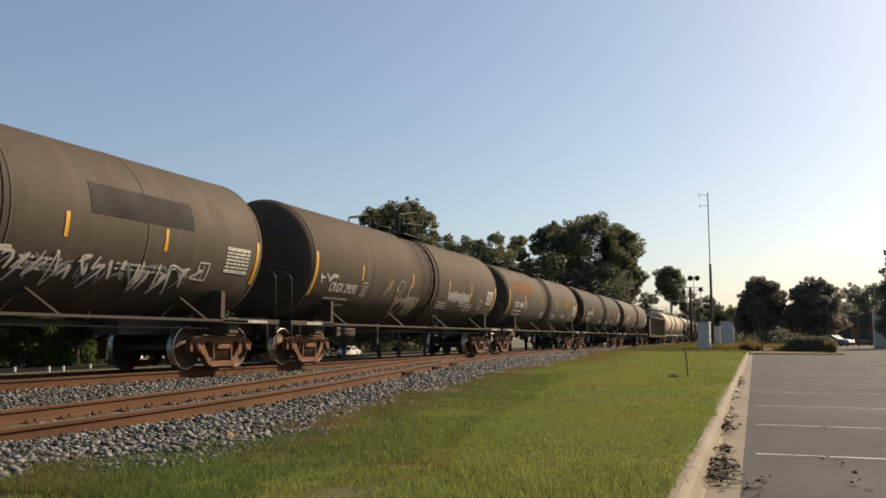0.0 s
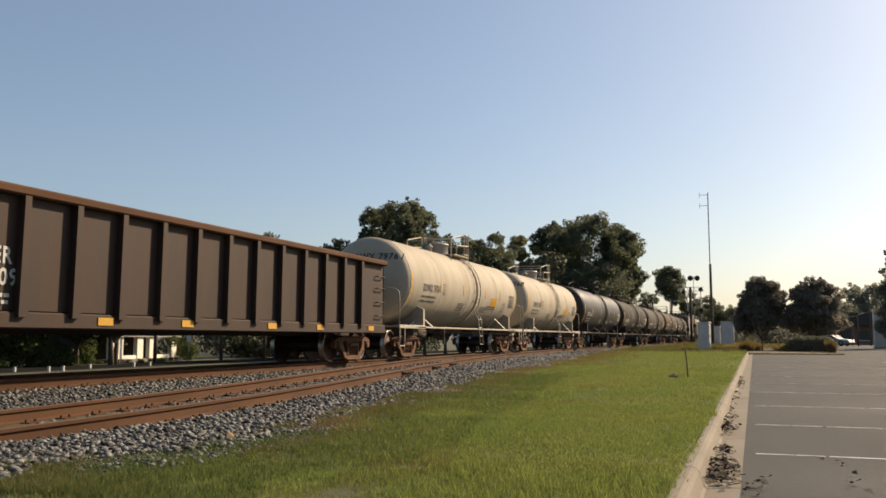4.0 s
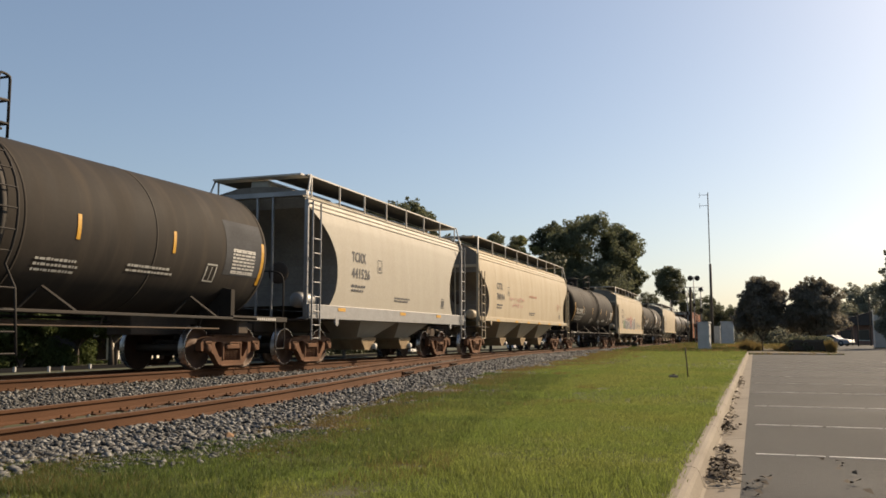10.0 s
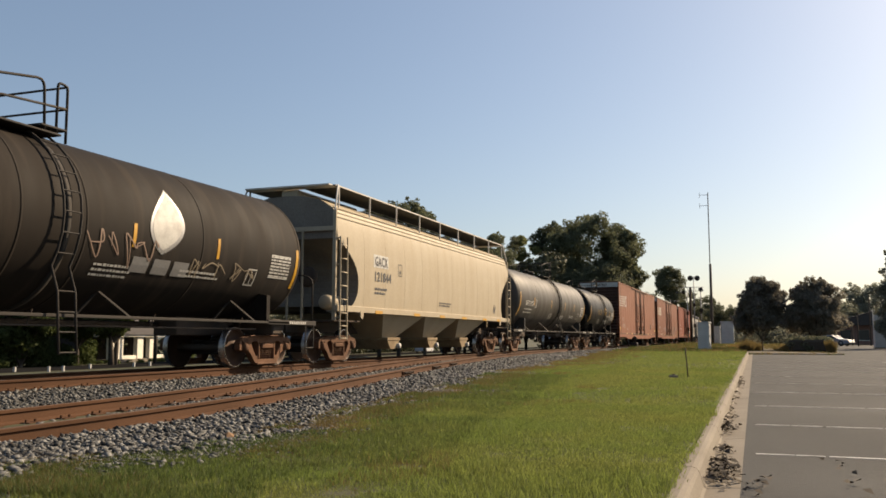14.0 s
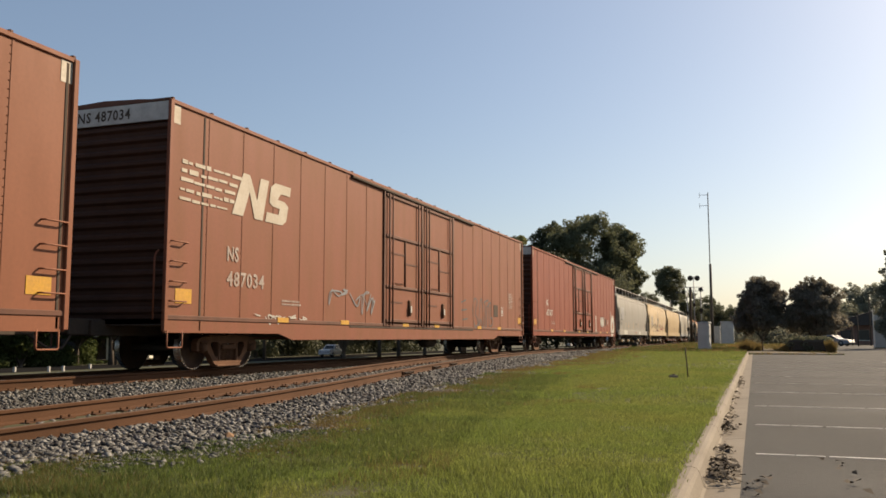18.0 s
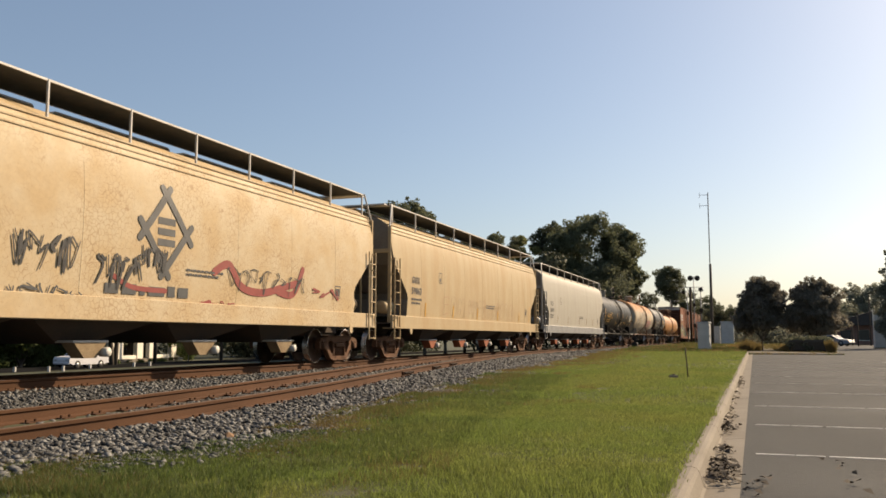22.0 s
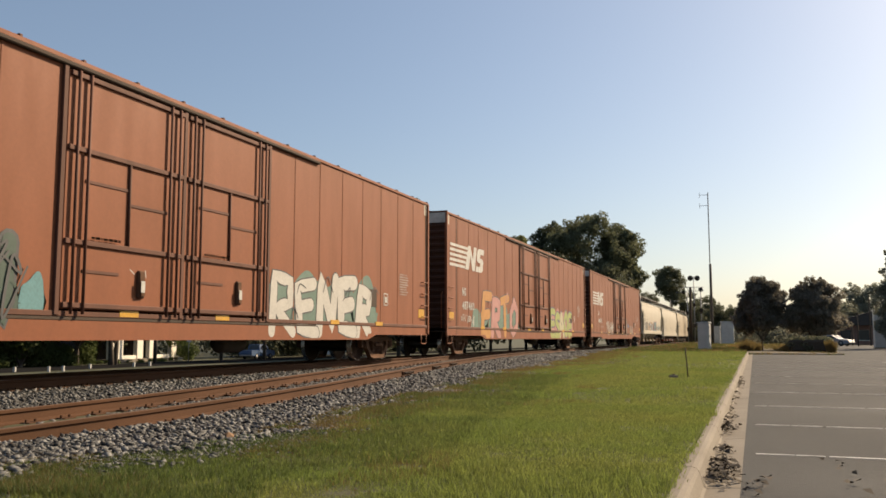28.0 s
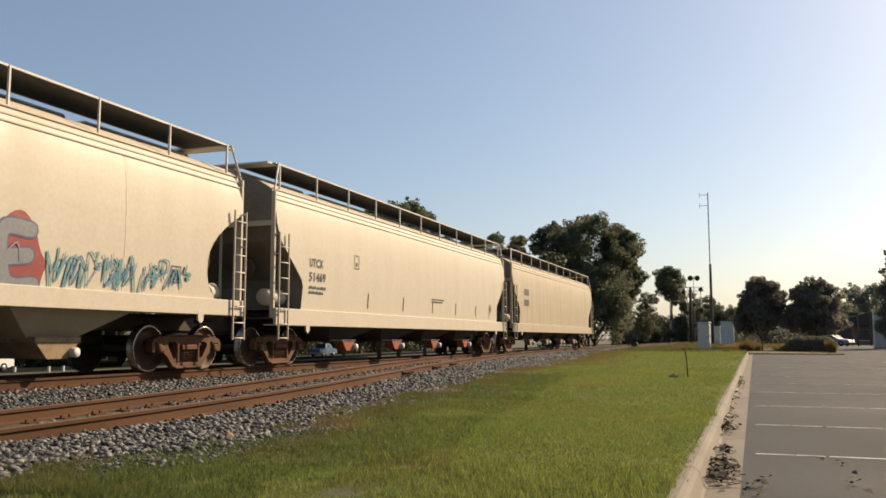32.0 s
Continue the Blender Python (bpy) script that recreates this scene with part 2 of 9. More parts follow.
def ground_z(x, y):
    k = kerb_y(x)
    if y < k + 0.345:
        return -0.04
    if y > 15:
        return max(-1.6, 0.1 - 0.057 * (y - 15))
    if y > toe_y(x) + 0.3:
        return 0.04
    return 0.135 + 0.03 * noise.noise(Vector((x * 0.35, y * 0.35, 0))) + 0.012 * noise.noise(Vector((x * 1.7, y * 1.7, 3)))


def sheet(name, xs, ys, zf, material, label, kind="structure"):
    """ys are offsets from the kerb line, so that its edge follows the kerb."""
    v = [(x, y + kerb_y(max(-60, min(150, x))), zf(x, y + kerb_y(max(-60, min(150, x))))) for x in xs for y in ys]
    n = len(ys)
    f = [(i * n + j, (i + 1) * n + j, (i + 1) * n + j + 1, i * n + j + 1) for i in range(len(xs) - 1) for j in range(n - 1)]
    return tagged(new(name, mesh(name, v, f, material, True)), label, kind=kind)


xs = [-3500, -1200, -400, -100, -30] + [i * 1.0 for i in range(-10, 100)] + [110, 140, 200, 400, 1000, 3500]
ys = [-3500, -1000, -200, -60, -20, 0.2, 0.33, 0.382] + [0.55 + 0.5 * i for i in range(40)] + [22, 26, 30, 34, 40, 44, 47, 60, 120, 400, 1500, 3500]
sheet("ground", xs, ys, ground_z, M["soil"], "mown grass ground with bare dry patches")

# car park: asphalt with a far cross kerb, stall lines worn into dashes
s = Shape()
s.add([(-60, kerb_y(-60), 0), (57.2, kerb_y(57.2), 0), (58.6, -5.0, 0), (140, -6.5, 0), (140, -120, 0), (-60, -120, 0)], [(0, 5, 4, 3, 2, 1)])
lot = tagged(new("car_park", s.me("car_park", M["asphalt"])), "worn grey asphalt car park", kind="structure")


def kerb_piece(x0, x1):
    """One cast length of kerb and gutter, with a joint at each end."""
    prof = [(0.0, -0.12), (0.0, 0.006), (0.22, -0.012), (0.235, 0.005), (0.25, 0.06), (0.262, 0.098), (0.28, 0.12), (0.31, 0.132), (0.36, 0.132), (0.39, 0.112), (0.39, -0.12)]
    sh = Shape()
    g = 0.008
    v = [(x, kerb_y(x) + p, z) for x in (x0 + g, x1 - g) for p, z in prof]
    k = len(prof)
    sh.add(v, [(i, i + 1, i + 1 + k, i + k) for i in range(k - 1)] + [tuple(range(k)), tuple(range(2 * k - 1, k - 1, -1))])
    return sh


kerb = tagged(new("kerb"), "pale concrete kerb and gutter beside the grass", kind="structure")
x = -6.0
while x < 57:
    kerb_piece(x, min(x + 3.05, 57.0)).part("kerb_block", M["concrete"], kerb)
    x += 3.05
s = Shape()
s.add([(57.0 + r * math.sin(a), kerb_y(57) + 1.6 - r * math.cos(a), z) for a in [i * math.pi / 16 for i in range(9)] for r, z in ((1.6, 0.0), (1.33, 0.02), (1.27, 0.15), (1.1, 0.16), (1.1, 0.0))],
      [(i * 5 + j, i * 5 + j + 1, i * 5 + j + 6, i * 5 + j + 5) for i in range(8) for j in range(4)])
s.box(57.7, 57.95, -5.0, 0.3, -0.1, 0.07, 0.03)
s.part("far_kerb", M["concrete"], kerb)

rnd = random.Random(5)
lines = tagged(new("stall_lines"), "worn white parking stall lines on asphalt", kind="structure")
for i, lx in enumerate((5.4, 8.1, 10.8, 13.8, 17.3, 20.75, 24.5, 28.2, 32, 36, 40)):
    s = Shape()
    y = kerb_y(lx) - 0.1
    while y > -6.2:
        w = rnd.uniform(0.15, 0.6)
        h = rnd.uniform(0.02, 0.028)
        o = rnd.uniform(-0.006, 0.006)
        s.box(lx - h + o, lx + h + o, y - w, y, 0.0, 0.004)
        y -= w + rnd.uniform(0.008, 0.035)
    s.part("stall_line", M["line"], lines)


# rails: a real section, swept
def rail_section():
    return [(-0.07, -0.17), (0.07, -0.17), (0.07, -0.155), (0.012, -0.135), (0.009, -0.05), (0.034, -0.036), (0.036, -0.006), (0.03, 0.0), (-0.03, 0.0), (-0.036, -0.006), (-0.034, -0.036), (-0.009, -0.05), (-0.012, -0.135), (-0.07, -0.155)]


def rail(path, name, parent, top=lambda x: RAIL_Z):
    """A rail along (x, y) points at running height."""
    sec = rail_section()
    k = len(sec)
    v, f = [], []
    for i, (x, y) in enumerate(path):
        a, b = path[max(i - 1, 0)], path[min(i + 1, len(path) - 1)]
        d = Vector((b[0] - a[0], b[1] - a[1])).normalized()
        for o, z in sec:
            v.append((x - d.y * o, y + d.x * o, top(x) + z))
    for i in range(len(path) - 1):
        for j in range(k):
            f.append((i * k + j, i * k + (j + 1) % k, (i + 1) * k + (j + 1) % k, (i + 1) * k + j))
    me = mesh(name, v, f, M["rail"])
    me.materials.append(M["rail_head"])
    for i, p in enumerate(me.polygons):
        if i % k == 7:
            p.material_index = 1
    return child(name, me, parent)


SIDING = ((-900, 6.95, 0.195), (3, 6.97, 0.195), (8, 7.15, 0.206), (12, 7.48, 0.235), (16, 8.0, 0.28), (20, 8.62, 0.315), (26, 9.56, 0.335), (34, 10.65, 0.345), (44, 11.5, 0.345), (54, TRACK_Y, 0.345), (900, TRACK_Y, 0.345))


def along(x, column):
    return float(np.mean(np.interp([x - 1.6, x - 0.8, x, x + 0.8, x + 1.6], [r[0] for r in SIDING], [r[column] for r in SIDING])))


@functools.lru_cache(None)
def siding_y(x):
    """Centre line of the siding: level with the main line, then curving into its switch."""
    return along(x, 1)


@functools.lru_cache(None)
def siding_z(x):
    """Its rails sink a little, away from the switch."""
    return along(x, 2)


track = tagged(new("main_track"), "main railway track with rusty rails on timber ties", kind="structure")
far = [-900, -300, -60] + list(range(-20, 120, 10)) + [160, 250, 500, 900]
for dy in (-0.7525, 0.7525):
    rail([(x, TRACK_Y + dy) for x in far], "rail", track)
side = tagged(new("siding_track"), "diverging siding with rusty rails joining the main line", kind="structure")
for dy in (-0.7525, 0.7525):
    pts = [(x, siding_y(x) + dy * 1.008) for x in [-200, -60, -20] + list(range(-10, 61, 1))]
    pts = [p for p in pts if p[1] < TRACK_Y + dy - 0.05]
    rail(pts, "rail", side, siding_z)

def lean(x):
    return math.degrees(math.atan(siding_y(x + 0.5) - siding_y(x - 0.5)))


tie_me = Shape().box(-0.115, 0.115, -1.3, 1.3, -0.17, 0, 0.012).me("tie", M["tie"])
for i in range(150):
    x = -6 + i * 0.52
    child("tie", tie_me, track, m=pose(x + rnd.uniform(-.02, .02), TRACK_Y, RAIL_Z - 0.172, 0, 0, rnd.uniform(-1, 1)))
for i in range(78):
    x = -6 + i * 0.56
    if siding_y(x) < TRACK_Y - 2.7:
        child("tie", tie_me, side, m=pose(x, siding_y(x), siding_z(x) - 0.172, 0, 0, lean(x) + rnd.uniform(-1, 1)))
plate = Shape().box(-0.1, 0.1, -0.17, 0.17, 0, 0.02, 0.004)
for sx in (-0.07, 0.07):
    for sy in (-0.1, 0.1):
        plate.box(sx - 0.012, sx + 0.012, sy - 0.012, sy + 0.012, 0.02, 0.05)
plate_me = plate.me("tie_plate", M["rail"])
for i in range(70):
    x = -4 + i * 0.52
    child("tie_plate", plate_me, track, m=pose(x, TRACK_Y - 0.7525, RAIL_Z - 0.176))
for i in range(60):
    x = -4 + i * 0.56
    for dy in (-0.7525, 0.7525):
        child("tie_plate", plate_me, side, m=pose(x, siding_y(x) + dy, siding_z(x) - 0.176, 0, 0, lean(x)))


# bolted joint bars on the near siding rail, before the switch
for jx in (18.6, 21.9, 24.4):
    jb = child("joint_bar", Shape().box(-0.46, 0.46, -0.05, -0.02, -0.125, -0.045, 0.01).me("joint_bar", M["rail"]), side, "bolted rail joint bar", pose(jx, siding_y(jx) - 0.7585, siding_z(jx), 0, 0, lean(jx)))
    for i in range(6):
        Shape().lathe([(-0.05, 0.0), (-0.05, 0.028), (0.0, 0.028), (0.0, 0.0)], "y", 6, (-0.38 + i * 0.152, -0.05, -0.085)).part("bolt", M["under"], jb)


# ballast: a low bank, covered with loose stones
def bed_z(x, y):
    t, sy, zs = toe_y(x), siding_y(x), siding_z(x)
    cover = 0.11 + 0.055 * max(0, min(1, (x - 5.5) / 3.0))      # how far the rail stands out on its outer side
    if x > 55:
        sy, zs, cover = TRACK_Y - 0.1, RAIL_Z, 0.16
    shoulder = sy - 1.3
    if y < t:
        return 0.15 - 0.6 * (t - y)
    if y < shoulder:
        q = max(0, (y - t) / max(0.2, shoulder - t))
        return 0.15 + (zs - cover - 0.15) * min(1, q * 1.15)
    if y > TRACK_Y + 1.7:
        return RAIL_Z - 0.165 - min(0.3, (y - TRACK_Y - 1.7) * 0.3)
    if y < sy - 0.75:
        return zs - cover
    if y < sy + 0.75:
        return zs - 0.19
    w = max(0, min(1, (y - sy - 0.75) / max(0.1, TRACK_Y - 0.9 - sy - 0.75)))
    return (zs - 0.185) * (1 - w) + (RAIL_Z - 0.165) * w


bx = [-900, -300, -100, -40] + [-12 + 0.6 * i for i in range(190)] + [105, 130, 160, 250, 500, 900]
nb = 26
v, f = [], []
for x in bx:
    t = toe_y(x) - 0.15
    for j in range(nb):
        y = t + (TRACK_Y + 3.0 - t) * j / (nb - 1)
        v.append((x, y, bed_z(x, y)))
f = [(i * nb + j, (i + 1) * nb + j, (i + 1) * nb + j + 1, i * nb + j + 1) for i in range(len(bx) - 1) for j in range(nb - 1)]
tagged(new("ballast_bed", mesh("ballast_bed", v, f, M["ballast"], True)), "bank of grey crushed stone under the tracks", kind="structure")


def scatter_mesh(name, protos, places, material):
    """Joins many copies of small meshes: places are rows of proto, x, y, z, turn, tilt, size."""
    V, F = [], []
    o = 0
    for k, x, y, z, a, b, sc in places:
        pv, pf = protos[k]
        R = np.array(Euler((b, b * 0.7, a)).to_matrix())
        q = (pv * sc) @ R.T + np.array((x, y, z))
        V.append(q)
        F.append(pf + o)
        o += len(pv)
    V = np.concatenate(V)
    F = np.concatenate(F)
    me = bpy.data.meshes.new(name)
    me.vertices.add(len(V))
    me.vertices.foreach_set("co", V.astype(np.float32).ravel())
    w = F.shape[1]
    me.loops.add(len(F) * w)
    me.loops.foreach_set("vertex_index", F.astype(np.int32).ravel())
    me.polygons.add(len(F))
    me.polygons.foreach_set("loop_start", np.arange(0, len(F) * w, w, dtype=np.int32))
    me.update(calc_edges=True)
    me.validate()
    me.materials.append(material)
    return me


def stone_proto(seed):
    r = random.Random(seed)
    bm = bmesh.new()
    for i in range(9):
        d = Vector((r.gauss(0, 1), r.gauss(0, 1), r.gauss(0, 1))).normalized() * r.uniform(0.75, 1.25)
        bm.verts.new((d.x * 1.25, d.y, d.z * 0.75))
    bmesh.ops.convex_hull(bm, input=bm.verts)
    bmesh.ops.delete(bm, geom=[w for w in bm.verts if not w.link_faces], context="VERTS")
    bm.verts.index_update()
    out = np.array([w.co[:] for w in bm.verts]), np.array([[w.index for w in fc.verts] for fc in bm.faces])
    bm.free()
    return out


stones = [stone_proto(i) for i in range(16)]
rs = random.Random(11)
places = []
n_try = 0
while len(places) < 78000:
    n_try += 1
    x = 3.2 + 40 * rs.random() ** 2.0 if rs.random() < 0.85 else rs.uniform(-6, 75)
    t = toe_y(x)
    y = t - 0.05 + (TRACK_Y - 0.95 - t) * rs.random() ** 1.15
    sy = siding_y(x)
    if min(abs(y - sy - 0.7525), abs(y - sy + 0.7525)) < 0.09:
        continue
    sc = (0.009 + 0.026 * rs.random() ** 1.6) * (1 + x / 60)
    places.append((rs.randrange(16), x, y, bed_z(x, y) + sc * rs.uniform(-0.2, 0.5), rs.uniform(0, 6.3), rs.uniform(-.6, .6), sc))
# stones strewn into the grass
for i in range(4500):
    x = 3.6 + 30 * rs.random() ** 1.5
    y = toe_y(x) - abs(rs.gauss(0, 0.28))
    places.append((rs.randrange(16), x, y, ground_z(x, y) + 0.008, rs.uniform(0, 6.3), rs.uniform(-.6, .6), rs.uniform(0.009, 0.022) * (1 + x / 45)))
for cx, cy, n, sp in ((5.2, 3.9, 90, 0.5), (13.4, 4.15, 150, 0.7), (24, 4.6, 160, 0.9), (20.5, 5.2, 90, 0.7), (33, 4.9, 120, 1.2), (4.6, 4.1, 60, 0.4)):
    for i in range(n):
        x, y = rs.gauss(cx, sp), rs.gauss(cy, sp * 0.22)
        places.append((rs.randrange(16), x, y, ground_z(x, y) + 0.012, rs.uniform(0, 6.3), rs.uniform(-.6, .6), rs.uniform(0.014, 0.03)))
tagged(new("ballast_stones", scatter_mesh("ballast_stones", stones, places, M["stone"])), "loose grey crushed ballast stones", kind="stuff")

# switch stand by the points
sw = tagged(new("switch_stand"), "dark switch stand beside the points", "switch stand")
sw.matrix_basis = pose(76, TRACK_Y - 2.0, 0.12)
Shape().box(-0.9, 0.9, -0.7, 0.7, 0, 0.12, 0.02).part("base_timber", M["tie"], sw)
Shape().box(-0.3, 0.3, -0.25, 0.25, 0.12, 0.5, 0.05).part("housing", M["black"], sw)
Shape().tube([(0, 0, 0.5), (0, 0, 0.95)], 0.04).part("mast", M["black"], sw)
Shape().lathe([(-0.03, 0.0), (-0.03, 0.2), (0.03, 0.2), (0.03, 0.0)], "x", 14, (0, 0, 0.85)).part("target", M["black"], sw)
Shape().tube([(0, 0.2, 0.4), (0.5, 0.6, 0.25), (0.9, 0.7, 0.2)], 0.03).part("lever", M["under"], sw)

# ---- rolling stock: shared running gear ----
def make_wheel():
    s = Shape()
    s.lathe([(-0.045, 0.10), (-0.045, 0.13), (-0.01, 0.16), (0.015, 0.28), (-0.005, 0.385), (-0.062, 0.40), (-0.066, 0.43)], "y", 28)
    s.lathe([(0.075, 0.47), (0.08, 0.43), (0.06, 0.40), (0.05, 0.16), (0.06, 0.10)], "y", 28)
    return s.me("wheel", M["wheel"])


def make_rim():
    return Shape().lathe([(-0.066, 0.43), (-0.068, 0.452), (-0.06, 0.457), (0.04, 0.463), (0.055, 0.484), (0.07, 0.486), (0.075, 0.47)], "y", 28).me("rim", M["tread"])


def make_sideframe():
    """A cast side frame: arched top, jaws over the axles, two three-cornered windows and the spring opening."""
    half = [(0.0, 0.71), (0.5, 0.71), (0.74, 0.695), (0.95, 0.675), (1.07, 0.63), (1.12, 0.55), (1.11, 0.40), (1.04, 0.385), (1.025, 0.54), (0.765, 0.55), (0.745, 0.36), (0.66, 0.31), (0.5, 0.13), (0.42, 0.075), (0.0, 0.07)]
    outer = half + [(-x, z) for x, z in half[-2:0:-1]]
    win = [(0.37, 0.55), (0.41, 0.585), (0.58, 0.585), (0.635, 0.54), (0.62, 0.48), (0.47, 0.27), (0.41, 0.245), (0.37, 0.28)]
    holes = [win, [(-x, z) for x, z in win[::-1]], [(-0.29, 0.18), (-0.29, 0.5), (-0.24, 0.545), (0.24, 0.545), (0.29, 0.5), (0.29, 0.18)]]
    loops = [outer, *holes]
    flat = [p for q in loops for p in q]
    tri = tessellate_polygon([[Vector((x, z, 0)) for x, z in q] for q in loops])
    s = Shape()
    k = len(flat)
    faces = [tuple(q) for q in tri] + [tuple(i + k for i in q) for q in tri]
    o = 0
    for q in loops:
        m = len(q)
        faces += [(o + i, o + (i + 1) % m, o + (i + 1) % m + k, o + i + k) for i in range(m)]
        o += m
    s.add([(x, -0.07, z) for x, z in flat] + [(x, 0.07, z) for x, z in flat], faces)
    # flanges along the lower edge, the top and the columns
    s.box(-0.44, 0.44, -0.11, 0.09, 0.05, 0.10, 0.015)
    s.box(-0.72, 0.72, -0.10, 0.08, 0.69, 0.73, 0.012)
    for sx in (-1, 1):
        s.box(sx * 0.33 - 0.03, sx * 0.33 + 0.03, -0.09, 0.08, 0.18, 0.56, 0.012)
        s.box(sx * 0.889 - 0.12, sx * 0.889 + 0.12, -0.10, 0.08, 0.54, 0.60, 0.015)
    s.box(-0.25, 0.25, -0.12, 0.0, 0.42, 0.53, 0.02)
    return s.me("side_frame", M["truck"])


def make_springs():
    s = Shape()
    for sx in (0.0,):
        pts = [(sx + 0.055 * math.cos(a * 0.8), -0.02 + 0.055 * math.sin(a * 0.8), 0.19 + a * 0.25 / 40) for a in range(0, 41, 2)]
        s.tube(pts, 0.014, 5)
    return s.me("spring", M["truck"])


def make_cap():
    return Shape().lathe([(-0.13, 0.0), (-0.13, 0.06), (-0.11, 0.085), (-0.02, 0.10), (0.10, 0.11), (0.12, 0.0)], "y", 12).me("bearing_cap", M["truck"])


def make_bolster():
    s = Shape()
    s.box(-0.2, 0.2, -0.95, 0.95, 0.4, 0.62, 0.05).box(-0.25, 0.25, -0.3, 0.3, 0.6, 0.72, 0.03)
    for sx in (-0.36, 0.36):
        s.box(sx - 0.05, sx + 0.05, -0.85, 0.85, 0.28, 0.42, 0.02)
    return s.me("truck", M["under"])


def make_axle():
    return Shape().lathe([(-0.95, 0.0), (-0.95, 0.07), (-0.7, 0.08), (0, 0.07), (0.7, 0.08), (0.95, 0.07), (0.95, 0.0)], "y", 12).me("axle", M["under"])


GEAR = dict(wheel=make_wheel(), rim=make_rim(), side_frame=make_sideframe(), spring_group=make_springs(), bearing_cap=make_cap(), truck=make_bolster(), axle=make_axle())


def truck(car, x):
    t = child("truck", GEAR["truck"], car, "rusty two-axle truck", pose(x, 0, 0))
    for sx in (-0.889, 0.889):
        child("axle", GEAR["axle"], t, m=pose(sx, 0, 0.457))
        for sy, rz in ((-0.7525, 0), (0.7525, 180)):
            w = child("wheel", GEAR["wheel"], t, m=pose(sx, sy, 0.457, 0, 0, rz))
            child("wheel_rim", GEAR["rim"], t, "polished steel rim", pose(sx, sy, 0.457, 0, 0, rz))
        for sy, rz in ((-1.0, 0), (1.0, 180)):
            child("bearing_cap", GEAR["bearing_cap"], t, m=pose(sx, sy, 0.457, 0, 0, rz))
    for sy, rz in ((-1.0, 0), (1.0, 180)):
        child("side_frame", GEAR["side_frame"], t, m=pose(0, sy, 0, 0, 0, rz))
        if sy < 0:
            for sx in (-0.19, -0.06, 0.07, 0.19):
                child("spring", GEAR["spring_group"], t, m=pose(sx, sy, 0))
    return t


def coupler(car, x0, x1):
    """Draft sill end and a knuckle coupler reaching to x1."""
    d = 1 if x1 > x0 else -1
    s = Shape()
    a, b = sorted((x0, x1 - d * 0.35))
    s.box(a, b, -0.16, 0.16, 0.72, 1.02, 0.02)
    a, b = sorted((x1 - d * 0.42, x1 + d * 0.05))
    s.box(a, b, -0.13, 0.1, 0.76, 0.98, 0.04)
    s.box(min(x1 - d * 0.1, x1 + d * 0.14), max(x1 - d * 0.1, x1 + d * 0.14), -0.2, -0.05, 0.74, 1.0, 0.04)
    s.tube(bent([(x1 - d * 0.5, -0.1, 0.75), (x1 - d * 0.1, -0.25, 0.45), (x1 + d * 0.1, -0.22, 0.5)], 0.15), 0.025, 6)
    s.part("coupler", M["under"], car, "grimy knuckle coupler with hanging air hose")


# ---- lettering and paint on the near side ----
TEXTS = {}


def text_shape(body):
    if body not in TEXTS:
        c = bpy.data.curves.new("letters", "FONT")
        c.body, c.size, c.resolution_u = body, 1.0, 2
        c.offset, c.space_character = 0.022, 1.12
        ob = bpy.data.objects.new("letters", c)
        me = bpy.data.meshes.new_from_object(ob)
        v = np.array([p.co[:2] for p in me.vertices])
        f = [tuple(p.vertices) for p in me.polygons]
        if len(v):
            v[:, 0] -= v[:, 0].min()
            v[:, 1] -= 0
        TEXTS[body] = (v, f)
        bpy.data.objects.remove(ob)
        bpy.data.curves.remove(c)
        bpy.data.meshes.remove(me)
    return TEXTS[body]


def letters(car, surf, body, x, z, h, material, width=None, name="reporting_mark", off=0.012, label=""):
    """Stencilled words that start at x with their base at z, h tall, fitted to `width` if given."""
    v, f = text_shape(body)
    k = h / 0.70
    w = v[:, 0].max() * k
    kx = k * (width / w if width else 1.0)
    verts = [surf(x + p[0] * kx, z, p[1] * k, off) for p in v]
    return child(name, mesh(name, verts, f, material), car, label)


def patch_mesh(name, surf, cells, material, off=0.006):
    """Paint laid on the side: cells are (x0, x1, z0, z1) bars, bent to the surface."""
    v, f = [], []
    for x0, x1, z0, z1 in cells:
        n = max(1, int((z1 - z0) / 0.12))
        o = len(v)
        for i in range(n + 1):
            zz = (z1 - z0) * i / n
            v.append(surf(x0, z0, zz, off))
            v.append(surf(x1, z0, zz, off))
        f += [(o + 2 * i, o + 2 * i + 1, o + 2 * i + 3, o + 2 * i + 2) for i in range(n)]
    return mesh(name, v, f, material)


def bars(car, surf, x, z, w, rows, h, material, seed=1, name="small_stencil", gap=1.7, off=0.012):
    """Lines of writing too small to read, as rows of short bars."""
    r = random.Random(seed)
    cells = []
    for i in range(rows):
        zz = z - i * h * gap
        xx = x
        end = x + w * r.uniform(0.75, 1.0)
        while xx < end:
            ww = r.uniform(0.6, 2.6) * h
            cells.append((xx, min(xx + ww, end), zz, zz + h * r.uniform(0.8, 1)))
            xx += ww + h * 0.45
    return tagged(child(name, patch_mesh(name, surf, cells, material, off), car), kind="stuff")


def swath(car, surf, cells, material, name, label="", off=0.006):
    return child(name, patch_mesh(name, surf, cells, material, off), car, label)


